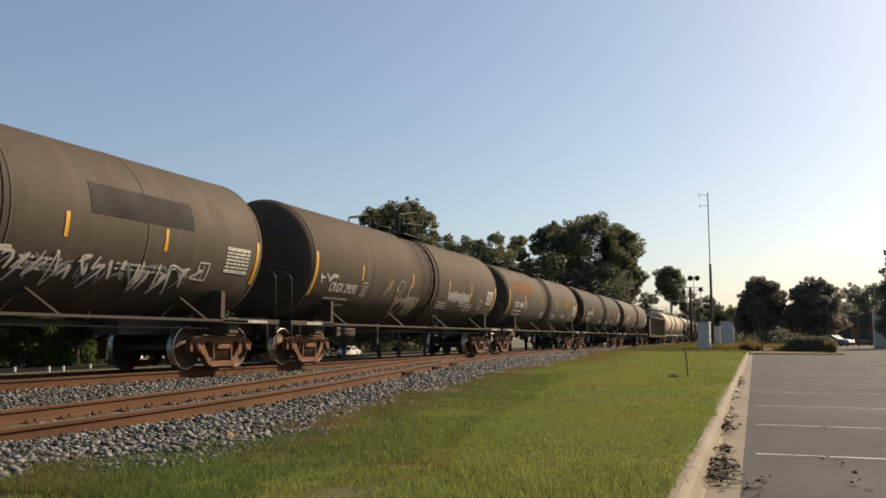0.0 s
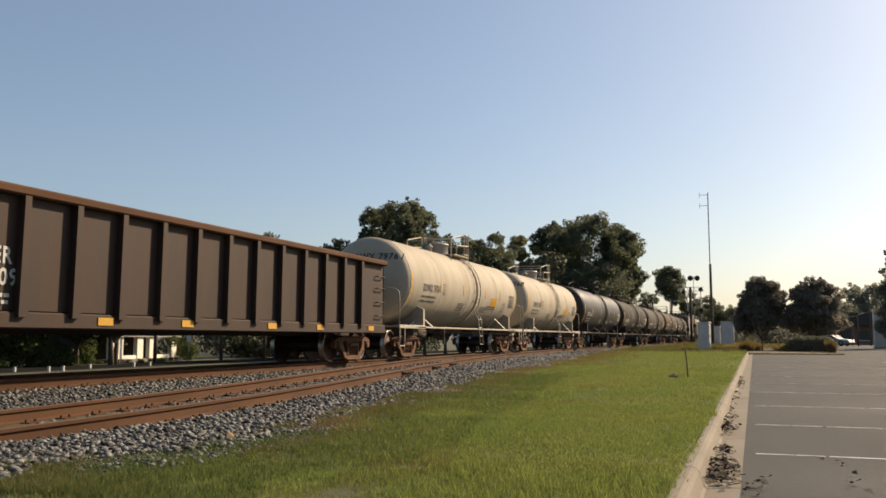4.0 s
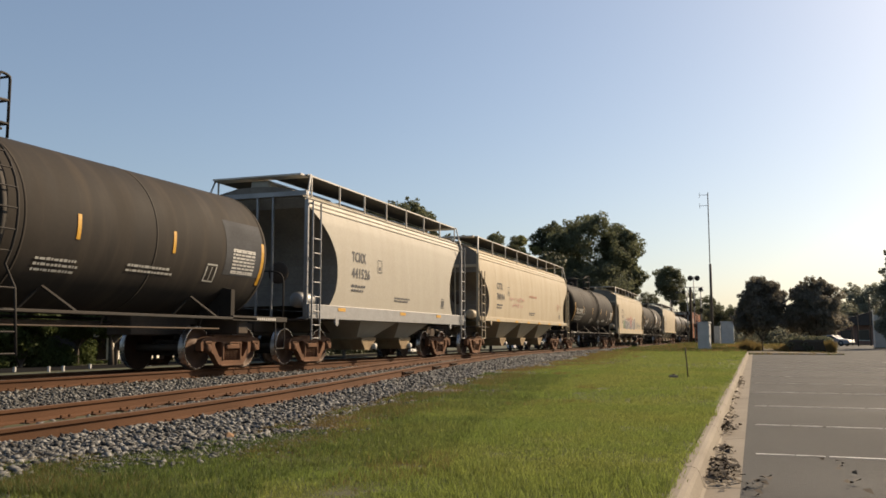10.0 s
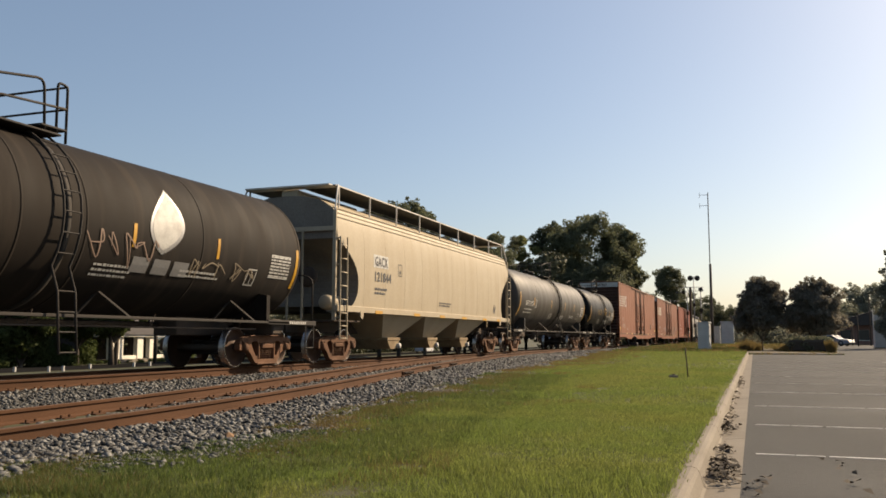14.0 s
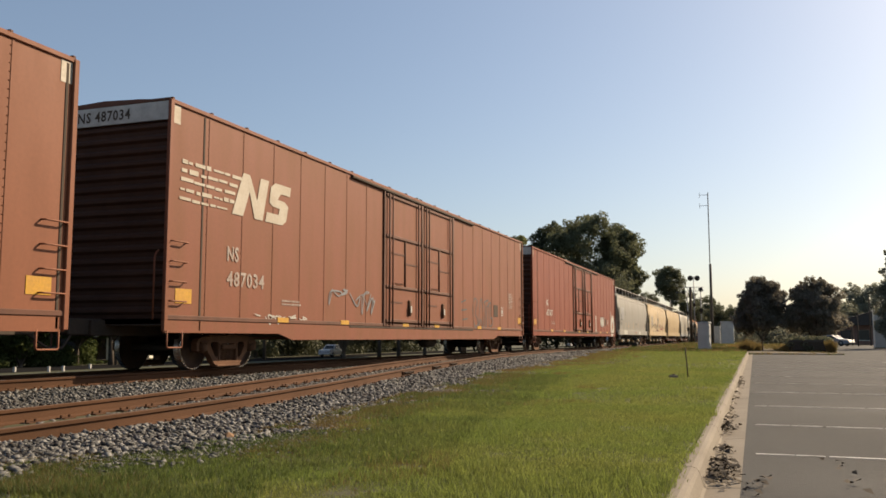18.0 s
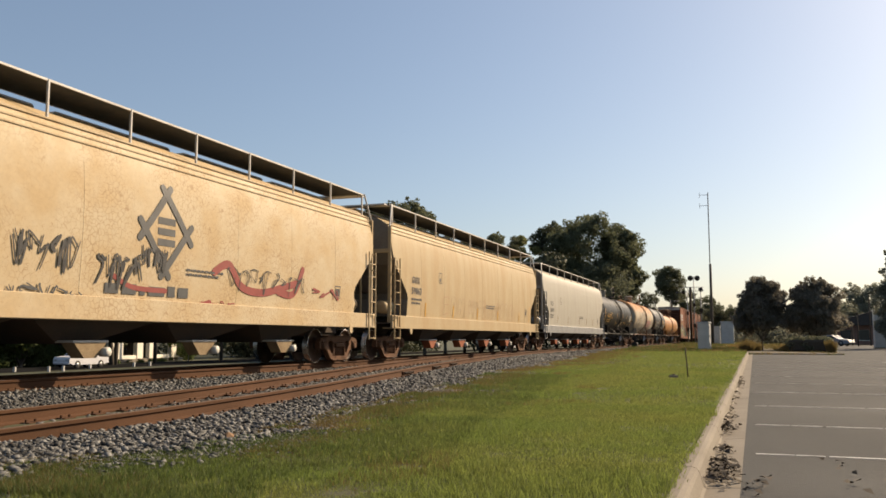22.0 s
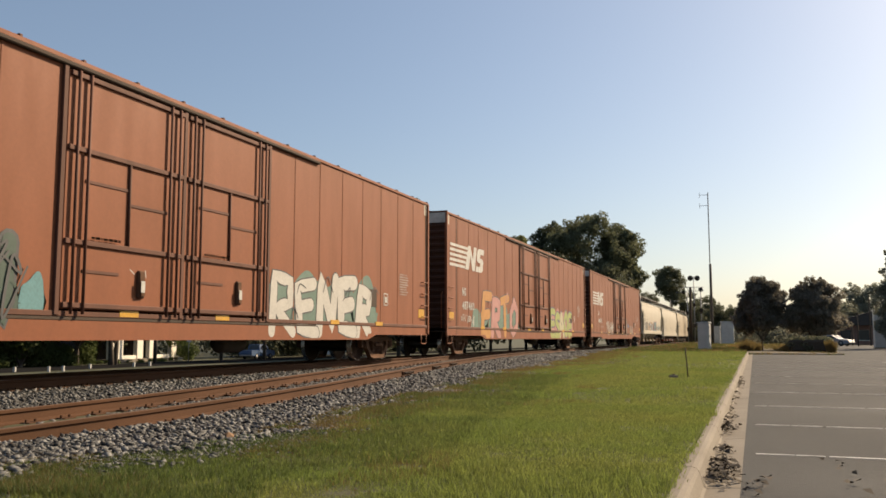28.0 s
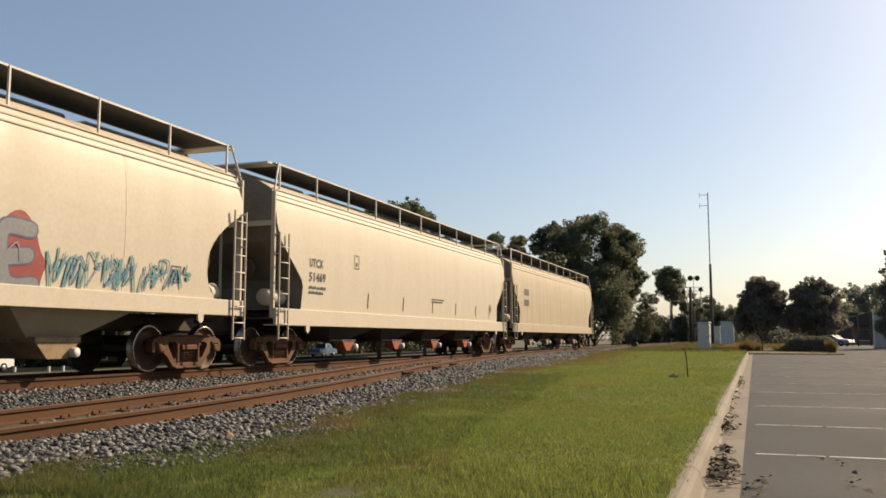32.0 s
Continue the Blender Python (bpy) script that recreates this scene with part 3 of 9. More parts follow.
def ribbon(out, surf, pts, w, off):
    v, f = out
    o = len(v)
    k = len(pts)
    for i, (x, z) in enumerate(pts):
        a, b = pts[max(0, i - 1)], pts[min(k - 1, i + 1)]
        dx, dz = b[0] - a[0], b[1] - a[1]
        d = math.hypot(dx, dz) or 1
        ww = w * (0.55 + 0.45 * math.sin(math.pi * (i + 0.5) / k))
        nx, nz = -dz / d * ww / 2, dx / d * ww / 2
        lift = off + 0.004 * i / k
        v.append(surf(x + nx, z + nz, 0, lift))
        v.append(surf(x - nx, z - nz, 0, lift))
    f += [(o + 2 * i, o + 2 * i + 1, o + 2 * i + 3, o + 2 * i + 2) for i in range(k - 1)]


def smooth_line(ctrl, n=7):
    """A Catmull-Rom line through control points."""
    p = [ctrl[0], *ctrl, ctrl[-1]]
    out = []
    for i in range(1, len(p) - 2):
        for j in range(n):
            t = j / n
            out.append(tuple(0.5 * (2 * p[i][a] + (p[i + 1][a] - p[i - 1][a]) * t + (2 * p[i - 1][a] - 5 * p[i][a] + 4 * p[i + 1][a] - p[i + 2][a]) * t * t + (3 * p[i][a] - p[i - 1][a] - 3 * p[i + 1][a] + p[i + 2][a]) * t ** 3) for a in (0, 1)))
    return out + [ctrl[-1]]


def scribble(car, surf, x0, x1, z0, z1, material, seed=1, n=4, w=0.05, name="graffiti_tag", off=0.014, slant=0.3):
    """A spray-can tag: a few looping strokes across a band."""
    r = random.Random(seed)
    out = ([], [])
    step = (x1 - x0) / n
    for i in range(n):
        cx = x0 + step * (i + 0.5)
        ctrl = []
        for j in range(r.randint(4, 7)):
            t = r.random()
            ctrl.append((cx + step * r.uniform(-0.55, 0.55) + slant * (t - 0.5) * (z1 - z0), z0 + (z1 - z0) * (t if j % 2 else 1 - 0.4 * t)))
        ribbon(out, surf, smooth_line(ctrl), w * r.uniform(0.7, 1.2), off + 0.0008 * i)
    return tagged(child(name, mesh(name, out[0], out[1], material), car), kind="stuff")


def bubble(out, surf, cx, z0, z1, w, seed, off):
    """A filled, wavy letter-like blob, laid in columns."""
    r = random.Random(seed)
    v, f = out
    n, k = 12, 7
    ph, q = r.uniform(0, 6), r.uniform(0, 6)
    lean = r.uniform(-0.18, 0.18) * (z1 - z0)
    o = len(v)
    for i in range(n + 1):
        t = i / n
        e = (1 - abs(2 * t - 1) ** 3.5) ** 0.5
        lo = z0 + (z1 - z0) * (0.5 - 0.5 * e + 0.10 * math.sin(ph + 7 * t))
        hi = z0 + (z1 - z0) * (0.5 + 0.5 * e + 0.12 * math.sin(q + 6 * t))
        for j in range(k + 1):
            s = j / k
            v.append(surf(cx + w * (t - 0.5) + lean * (s - 0.5) + 0.06 * w * math.sin(5 * s + ph), lo + (hi - lo) * s, 0, off))
    f += [(o + i * (k + 1) + j, o + (i + 1) * (k + 1) + j, o + (i + 1) * (k + 1) + j + 1, o + i * (k + 1) + j + 1) for i in range(n) for j in range(k)]


GLYPHS = [
    [[(0.95, 1.0), (0.1, 0.95), (0.1, 0.05), (0.95, 0.0)], [(0.1, 0.5), (0.75, 0.52)]],
    [[(0.1, 0.0), (0.12, 1.0), (0.85, 0.9), (0.8, 0.55), (0.15, 0.48), (0.95, 0.0)]],
    [[(0.95, 0.85), (0.5, 1.0), (0.1, 0.75), (0.8, 0.42), (0.75, 0.08), (0.05, 0.05)]],
    [[(0.08, 0.0), (0.15, 1.0), (0.8, 0.05), (0.95, 1.0)]],
    [[(0.0, 0.0), (0.45, 1.0), (1.0, 0.0)], [(0.2, 0.35), (0.85, 0.4)]],
    [[(0.15, 0.0), (0.1, 1.0)], [(0.95, 1.0), (0.2, 0.5), (1.0, 0.0)]],
    [[(0.5, 1.0), (0.1, 0.7), (0.12, 0.25), (0.5, 0.0), (0.9, 0.3), (0.88, 0.75), (0.5, 1.0)]],
    [[(0.0, 0.9), (1.0, 1.0)], [(0.55, 0.95), (0.4, 0.0)]],
    [[(0.1, 1.0), (0.2, 0.1), (0.55, 0.6), (0.85, 0.0), (0.95, 1.0)]]]


def chunks(surf, paths, w, off, curve=True):
    """Thick spray-can strokes with round ends, bent to the surface; corners flow where curve is set."""
    v, f = [], []
    i = 0
    for path in paths:
        pts = smooth_line(path, 6) if curve and len(path) > 2 else [tuple(p) for p in path]
        fine = [pts[0]]
        for p, q in zip(pts, pts[1:]):
            n = max(1, int(math.hypot(q[0] - p[0], q[1] - p[1]) / 0.2))
            fine += [(p[0] + (q[0] - p[0]) * k / n, p[1] + (q[1] - p[1]) * k / n) for k in range(1, n + 1)]
        m = len(fine)
        o = len(v)
        for k, (x, z) in enumerate(fine):
            a, b = fine[max(0, k - 1)], fine[min(m - 1, k + 1)]
            d = math.hypot(b[0] - a[0], b[1] - a[1]) or 1
            ux, uz = (b[0] - a[0]) / d, (b[1] - a[1]) / d
            for sgn in (1, 0, -1):
                v.append(surf(x - uz * sgn * w / 2, z + ux * sgn * w / 2, 0, off + 0.0001 * k + 0.0004 * i))
        f += [(o + 3 * k + q, o + 3 * k + q + 1, o + 3 * k + q + 4, o + 3 * k + q + 3) for k in range(m - 1) for q in (0, 1)]
        for (x, z), lift in ((fine[0], -0.0003), (fine[-1], 0.0001 * m + 0.0003)):
            o = len(v)
            v.append(surf(x, z, 0, off + lift + 0.0004 * i))
            v += [surf(x + w / 2 * math.cos(k * math.pi / 5), z + w / 2 * math.sin(k * math.pi / 5), 0, off + lift + 0.0004 * i) for k in range(10)]
            f += [(o, o + 1 + k, o + 1 + (k + 1) % 10) for k in range(10)]
        i += 1
    return v, f


def spray(car, surf, paths, w, material, label="sprayed outline letters", off=0.012, dx=0.0):
    """Freehand spray-can lines along given strokes."""
    v, f = chunks(surf, [[(x + dx, z) for x, z in p] for p in paths], w, off)
    return child("graffiti", mesh("graffiti", v, f, material), car, label)


def graffiti(car, surf, x0, x1, z0, z1, n, fills, edge, seed=1, back=None, lw=0.07, label="sprayed graffiti panel", word="", curve=True, fat=0.34):
    """Slanting spray-can letters: a cloud behind, outlined thick strokes, thin accents over them."""
    r = random.Random(seed * 7 + 1)
    if back:
        out = ([], [])
        m = max(2, n)
        for i in range(m):
            bubble(out, surf, x0 + (x1 - x0) * (i + 0.5) / m, z0 - 0.02, z1 + r.uniform(-0.1, 0.12), (x1 - x0) / m * 1.5, seed * 31 + i, 0.004 + 0.0004 * (i % 3))
        child("graffiti", mesh("graffiti", out[0], out[1], back), car, label)
    step = (x1 - x0) / n
    for i in range(n):
        g = GLYPHS["ERSNAKOTW".index(word[i])] if word else GLYPHS[r.randrange(len(GLYPHS))]
        lean = r.uniform(-0.2, 0.3)
        lo, hi = z0 + r.uniform(0, 0.15) * (z1 - z0), z1 - r.uniform(0, 0.15) * (z1 - z0)
        paths = [[(x0 + step * (i + 0.06 + 0.88 * px) + lean * (pz - 0.5) * (hi - lo) * 0.6 + r.uniform(-0.06, 0.06) * step, lo + (hi - lo) * pz + r.uniform(-0.05, 0.05) * (hi - lo)) for px, pz in path] for path in g]
        w = min(step * fat, (hi - lo) * 0.3) * r.uniform(0.85, 1.2)
        base = 0.007 + 0.004 * (i % 2)
        v, f = chunks(surf, paths, w + lw, base, curve)
        tagged(child("graffiti_outline", mesh("graffiti_outline", v, f, edge), car), kind="stuff")
        v, f = chunks(surf, paths, w, base + 0.0052, curve)
        tagged(child("graffiti_fill", mesh("graffiti_fill", v, f, fills[i % len(fills)]), car), kind="stuff")
    out = ([], [])
    for i in range(n):
        cx = x0 + step * (i + r.random())
        zc = z0 + (z1 - z0) * r.uniform(0.2, 0.8)
        ribbon(out, surf, smooth_line([(cx, zc), (cx + step * r.uniform(0.1, 0.4), zc + r.uniform(0.1, 0.4) * (z1 - z0)), (cx + step * r.uniform(0.2, 0.6), zc + r.uniform(-0.1, 0.2))], 5), lw * 0.5, 0.019)
    tagged(child("graffiti_accent", mesh("graffiti_accent", out[0], out[1], fills[-1] if len(fills) > 1 else edge), car), kind="stuff")


def throwup(car, side, x0, x1, z0, z1, n, fill, edge, back, seed):
    """Swollen overlapping letters: a ragged cloud, pale outlines, grey bodies and small eyes."""
    r = random.Random(seed)
    step = (x1 - x0) / n

    def surf(x, z, v, off):
        return side(x, max(z, z0), v, off)

    cloud, rim, body, eye = ([], []), ([], []), ([], []), ([], [])
    for i in range(2 * n):
        bubble(cloud, surf, x0 + step * (0.5 * i + 0.2), z0 + r.uniform(0, 0.2), z1 + r.uniform(-0.32, 0.0), step * 1.1, seed + 50 + i, 0.004 + 0.0003 * (i % 4))
    for i in range(n):
        cx, lo, hi, w = x0 + step * (i + 0.5), z0 + r.uniform(-0.05, 0.1), z1 - r.uniform(0.05, 0.35), step * r.uniform(1.05, 1.3)
        bubble(rim, surf, cx, lo - 0.07, hi + 0.07, w + 0.14, seed + i, 0.007 + 0.003 * (i % 3))
        bubble(body, surf, cx, lo, hi, w, seed + i, 0.0085 + 0.003 * (i % 3))
        zc = lo + (hi - lo) * r.uniform(0.35, 0.6)
        bubble(eye, surf, cx + r.uniform(-0.15, 0.15) * w, zc - 0.06, zc + 0.08, w * 0.16, seed + 90 + i, 0.018)
        ribbon(eye, surf, smooth_line([(cx - 0.35 * w, hi - 0.25), (cx - 0.1 * w, hi - 0.1), (cx + 0.25 * w, hi - 0.2), (cx + 0.38 * w, lo + 0.3 * (hi - lo))], 5), 0.05, 0.0175)
    for name, out, m, lab in (("graffiti", cloud, back, "ragged sprayed cloud"), ("graffiti_outline", rim, edge, ""), ("graffiti_fill", body, fill, ""), ("graffiti_accent", eye, edge, "")):
        child(name, mesh(name, out[0], out[1], m), car, lab)


def gp(name, c):
    return mat("spray_" + name, c, 0.65, second=tuple(v * 0.8 for v in c), scale=3, fine=20, bump=0)


SP = dict(white=gp("white", (0.68, 0.66, 0.6)), black=gp("black", (0.025, 0.025, 0.028)), grey=gp("grey", (0.25, 0.26, 0.28)), red=gp("red", (0.36, 0.045, 0.035)), teal=gp("teal", (0.12, 0.33, 0.36)),
          green=gp("green", (0.2, 0.28, 0.13)), lime=gp("lime", (0.42, 0.48, 0.14)), dgreen=gp("dark_green", (0.045, 0.095, 0.07)), orange=gp("orange", (0.62, 0.28, 0.06)), pink=gp("pink", (0.58, 0.27, 0.24)),
          purple=gp("purple", (0.17, 0.1, 0.2)), blue=gp("blue", (0.08, 0.22, 0.42)), tan=gp("tan", (0.38, 0.3, 0.2)), salmon=gp("salmon", (0.5, 0.22, 0.14)), fade=gp("fade", (0.5, 0.335, 0.19)), blush=gp("blush", (0.54, 0.31, 0.17)), ghost=gp("ghost", (0.36, 0.24, 0.18)), brown=gp("brown", (0.16, 0.075, 0.045)), smoke=gp("smoke", (0.17, 0.17, 0.18)), slate=gp("slate", (0.075, 0.08, 0.085)), indigo=gp("indigo", (0.10, 0.09, 0.2)), rose=gp("rose", (0.55, 0.17, 0.13)), steel=gp("steel", (0.14, 0.2, 0.24)), sea=gp("sea", (0.13, 0.24, 0.19)), brick=gp("brick", (0.28, 0.1, 0.07)), cream=gp("cream", (0.6, 0.55, 0.36)))


# ---- tank cars ----
def tank_car(length, label, shell, steel=None, radius=1.53, zc=2.62, mark="", lead=1.3, tail=1.3, dome=None, platform="round", head_lights="", sill=True, mark_mat=None, band=True, head=0.52, rise=0.0, sz=0.99, mark_at=(1.15, 1.6, 2.25), weights=(), fittings=0.0):
    """rise: how much higher the top lies than usual; fittings: how far ladder and top fittings sit from the usual place; sz: the side sill; length: of the cylinder between its head seams; lead, tail: from the seams to the coupling faces."""
    r = radius + rise / 2
    zc = zc + rise / 2
    steel = steel or M["black"]
    car = tagged(new("tank_car"), label, "tank car", "freight train")
    h = length / 2

    def surf(x, z, v, off):
        a = math.asin(max(-1, min(1, (z - zc) / r))) + v / r
        return (x, -(r + off) * math.cos(a), zc + (r + off) * math.sin(a))

    # shell with dished heads
    prof = [(-h - head * math.sin(t), r * math.cos(t) ** 0.8 if math.cos(t) > 1e-6 else 0.0) for t in [math.pi / 2 - i * math.pi / 2 / 8 for i in range(9)]]
    prof = [(a, max(q, 0.0)) for a, q in prof]
    k = 6
    mid = [(-h + length * i / k, r) for i in range(1, k)]
    full = prof + mid + [(-a, q) for a, q in prof[::-1]]
    Shape().lathe(full, "x", 56, (0, 0, zc)).part("tank", shell, car)
    # weld seams / jacket bands
    s = Shape()
    for x in (-h + 0.01, h - 0.01):
        s.lathe([(x - 0.03, r - 0.01), (x - 0.03, r + 0.006), (x + 0.03, r + 0.006), (x + 0.03, r - 0.01)], "x", 56, (0, 0, zc))
    s.each("head_seam", shell, car)
    if band:
        s = Shape()
        for x in (-h * 0.55, -0.42, 0.95, h * 0.52):
            s.lathe([(x - 0.025, r - 0.01), (x - 0.025, r + 0.004), (x + 0.025, r + 0.004), (x + 0.025, r - 0.01)], "x", 56, (0, 0, zc))
        s.each("jacket_band", shell, car)
    # draft sills, bolsters and saddles
    for d in (-1, 1):
        s = Shape()
        x0, x1 = sorted((d * (h - 3.0), d * (h + 0.55)))
        s.box(x0, x1, -0.3, 0.3, 0.72, 1.18, 0.02)
        s.box(d * (h - 0.65) - 0.2, d * (h - 0.65) + 0.2, -1.35, 1.35, 0.74, 1.1, 0.03)
        s.part("draft_sill", M["under"], car)
        s = Shape()
        xa = d * (h - 1.2)
        for sy in (-1, 1):
            ys, zs_ = 1.42, sz + 0.64
            s.prism([(sy * ys, sz), (sy * ys, zs_), (sy * 1.2, zc - math.sqrt(r * r - 1.44)), (sy * 0.9, zc - math.sqrt(r * r - 0.81)), (sy * 0.5, zc - math.sqrt(r * r - 0.25) + 0.03), (sy * 0.5, sz)], xa - 0.03, xa + 0.03, "yz")
            s.box(xa - 0.07, xa + 0.07, sy * ys - 0.015, sy * ys + 0.015, sz, zs_, 0.004)
            s.prism([(xa - d * 0.07, sz), (xa - d * 0.07, sz + 0.3), (xa + d * 0.75, sz + 0.02), (xa + d * 0.75, sz)], sy * 1.1 - 0.015, sy * 1.1 + 0.015)
        s.each("saddle", shell, car, "bolster saddle gusset")
        # end platform with steps
        s = Shape()
        e0, e1 = sorted((d * (h + 0.25), d * (h + 1.0)))
        s.box(e0, e1, -1.45, 1.45, sz + 0.02, sz + 0.07, 0.01)
        x0, x1 = sorted((d * (h - 1.25), d * (h + 1.0)))
        for sy in (-1.45, 1.45):
            s.box(x0, x1, sy - 0.03, sy + 0.03, sz - 0.02, sz + 0.09, 0.008)
            st = d * (h + 0.72)
            s.tube(bent([(st - 0.2, sy, sz), (st - 0.2, sy, 0.42), (st + 0.2, sy, 0.42), (st + 0.2, sy, sz)], 0.04), 0.016, 6)
        s.part("end_platform", steel, car, "end platform with stirrup steps")
        xl = -h - 0.2 if d < 0 else h - 0.3
        tagged(child("platform_stencil", patch_mesh("platform_stencil", lambda x, z, v, off: (x, -1.481, z + v), [(xl + 0.09 * i, xl + 0.09 * i + 0.06, sz + 0.005, sz + 0.065) for i in range(9)], M["white"]), car), kind="stuff")
        s = Shape()
        for sy in (-1.42, 1.42):
            s.tube(bent([(d * (h + 0.9), sy, 1.1), (d * (h + 0.9), sy, 2.15), (d * (h + 0.9), sy * 0.8, 2.25), (d * (h + 0.9), sy * 0.5, 2.25)], 0.15), 0.02, 7)
        s.each("end_handrail", steel, car)
        coupler(car, d * (h + 0.4), d * (h + (lead if d < 0 else tail)))
        truck(car, d * (h - 0.65))
    # long side sill, braces
    if sill:
        for sy in (-1, 1):
            s = Shape()
            s.box(-h + 0.3, h - 0.3, sy * 1.45 - 0.03, sy * 1.45 + 0.03, sz, sz + 0.055, 0.008)
            s.part("side_sill", steel, car)
        nb_ = max(3, int(length / 3.4))
        for i in range(nb_):
            x = -h + 1.9 + (length - 3.8) * i / (nb_ - 1)
            if abs(x) < 0.3:
                continue
            s = Shape()
            for sy in (-1, 1):
                s.tube([(x - 0.2, sy * 1.0, zc - math.sqrt(r * r - 1.0) + 0.02), (x + 0.15, sy * 1.43, sz + 0.03)], 0.03, 4)
                s.tube([(x - 0.2, sy * 1.0, zc - math.sqrt(r * r - 1.0) + 0.02), (x - 0.45, sy * 0.75, sz + 0.06)], 0.025, 4)
            s.each("sill_brace", steel, car)
        s = Shape()
        s.tube([(-h + 1.5, -1.3, 0.86), (h - 1.5, -1.3, 0.86)], 0.018, 6)
        for i in range(5):
            x = -h + 2.2 + (length - 4.4) * i / 4
            s.tube([(x, -1.3, 0.86), (x, -1.4, 1.1)], 0.014, 5)
        s.tube([(-h + 1.2, 0.2, 0.95), (h - 1.2, 0.2, 0.95)], 0.05, 6)
        s.part("brake_piping", M["under"], car)
    # valves and reservoirs below
    s = Shape().lathe([(-0.25, 0.0), (-0.25, 0.2), (0.2, 0.2), (0.25, 0.12), (0.25, 0.0)], "z", 14, (0.2, 0, 0.9))
    s.box(-0.1, 0.5, -0.06, 0.06, 0.58, 0.75, 0.03)
    s.part("bottom_outlet", M["under"], car)
    s = Shape().lathe([(-0.45, 0.0), (-0.42, 0.15), (-0.35, 0.2), (0.35, 0.2), (0.42, 0.15), (0.45, 0.0)], "x", 14, (-h * 0.5, -0.4, 0.85))
    s.part("air_reservoir", M["under"], car)
    s = Shape().box(-h * 0.5 - 0.9, -h * 0.5 - 0.6, -0.6, -0.2, 0.7, 1.0, 0.03).box(-h * 0.5 + 0.6, -h * 0.5 + 0.68, -1.2, -1.12, 0.45, 1.1, 0.01)
    s.each("brake_fitting", M["under"], car)
    # side ladder bent round the tank, from the sill to the top
    lx = 0.52
    s = Shape()
    for x in (lx - 0.19, lx + 0.19):
        pts = [(x, -1.64, 0.40), (x, -1.56, 1.4)] + [(x, -(r + 0.1) * math.cos(a), zc + (r + 0.1) * math.sin(a)) for a in [radians(t) for t in range(-30, 76, 10)]]
        s.tube(pts, 0.022, 6)
    rungs = [(-1.64 + 0.08 * (z - 0.4), z) for z in (0.43, 0.75, 1.07, 1.4)] + [(-(r + 0.1) * math.cos(radians(t)), zc + (r + 0.1) * math.sin(radians(t))) for t in range(-22, 72, 12)]
    for y, z in rungs:
        s.tube([(lx - 0.19, y, z), (lx + 0.19, y, z)], 0.014, 5)
    s.part("side_ladder", steel, car)
    s = Shape()
    s.lathe([(lx - 0.05, r - 0.01), (lx - 0.05, r + 0.03), (lx + 0.05, r + 0.03), (lx + 0.05, r - 0.01)], "x", 56, (0, 0, zc))
    s.each("ladder_band", steel, car)
    # top fittings
    zt = zc + r
    s = Shape()
    s.box(-0.75, 0.9, -0.95, -0.35, zt - 0.1, zt - 0.06, 0.01).box(-0.75, 0.9, 0.35, 0.95, zt - 0.1, zt - 0.06, 0.01)
    s.box(0.45, 1.02, -0.95, 0.95, zt + 0.0, zt + 0.04, 0.01)
    s.each("top_platform", steel, car)
    dm = dome or (0.27, 0.12, None)
    s = Shape().lathe([(zt - 0.15, dm[0] + 0.04), (zt + dm[1], dm[0] + 0.02), (zt + dm[1] + 0.02, dm[0] + 0.07), (zt + dm[1] + 0.07, dm[0] + 0.06), (zt + dm[1] + 0.11, dm[0] * 0.6), (zt + dm[1] + 0.12, 0.0)], "z", 20, (-0.45, 0, 0))
    s.part("manway", dm[2] or steel, car)
    s = Shape()
    for vx, vy in ((-0.95, 0.1), (-1.25, -0.1), (0.35, 0.2)):
        s.lathe([(zt - 0.1, 0.09), (zt + 0.16, 0.09), (zt + 0.17, 0.12), (zt + 0.22, 0.12), (zt + 0.23, 0.05), (zt + 0.3, 0.05), (zt + 0.3, 0.0)], "z", 10, (vx, vy, 0))
    s.each("top_valve", steel, car)
    for sy in (-1, 1):
        s = Shape()
        yb = sy * 0.92
        s.tube(bent([(-1.1, yb, zt - 0.33), (-1.1, yb, zt + 0.30), (-1.1, yb, zt + 0.52), (0.5, yb, zt + 0.80), (0.55, yb, zt - 0.1)], 0.16), 0.024, 7)
        s.tube(bent([(-0.45, yb, zt - 0.2), (-0.45, yb, zt + 0.30), (1.0, yb, zt + 0.40)], 0.1), 0.022, 6)
        s.tube(bent([(1.02, yb, zt - 0.2), (1.02, yb, zt + 0.80), (0.8, yb, zt + 0.82), (0.8, yb, zt - 0.05)], 0.08), 0.024, 7)
        s.each("platform_railing", steel, car)
    s = Shape()
    s.tube([(1.02, -0.92, zt + 0.40), (1.02, 0.92, zt + 0.40)], 0.02, 6).tube([(1.02, -0.92, zt + 0.79), (1.02, 0.92, zt + 0.79)], 0.02, 6)
    s.tube([(-1.1, -0.92, zt + 0.48), (-1.1, 0.92, zt + 0.48)], 0.02, 6)
    s.each("cross_railing", steel, car)
    for ob in car.children:
        if fittings and ob.name.split(".")[0] in ("side_ladder", "ladder_band", "top_platform", "manway", "top_valve", "platform_railing", "cross_railing"):
            ob.matrix_basis = pose(fittings, 0, 0) @ ob.matrix_basis
    # standard markings
    wm = mark_mat or M["white"]
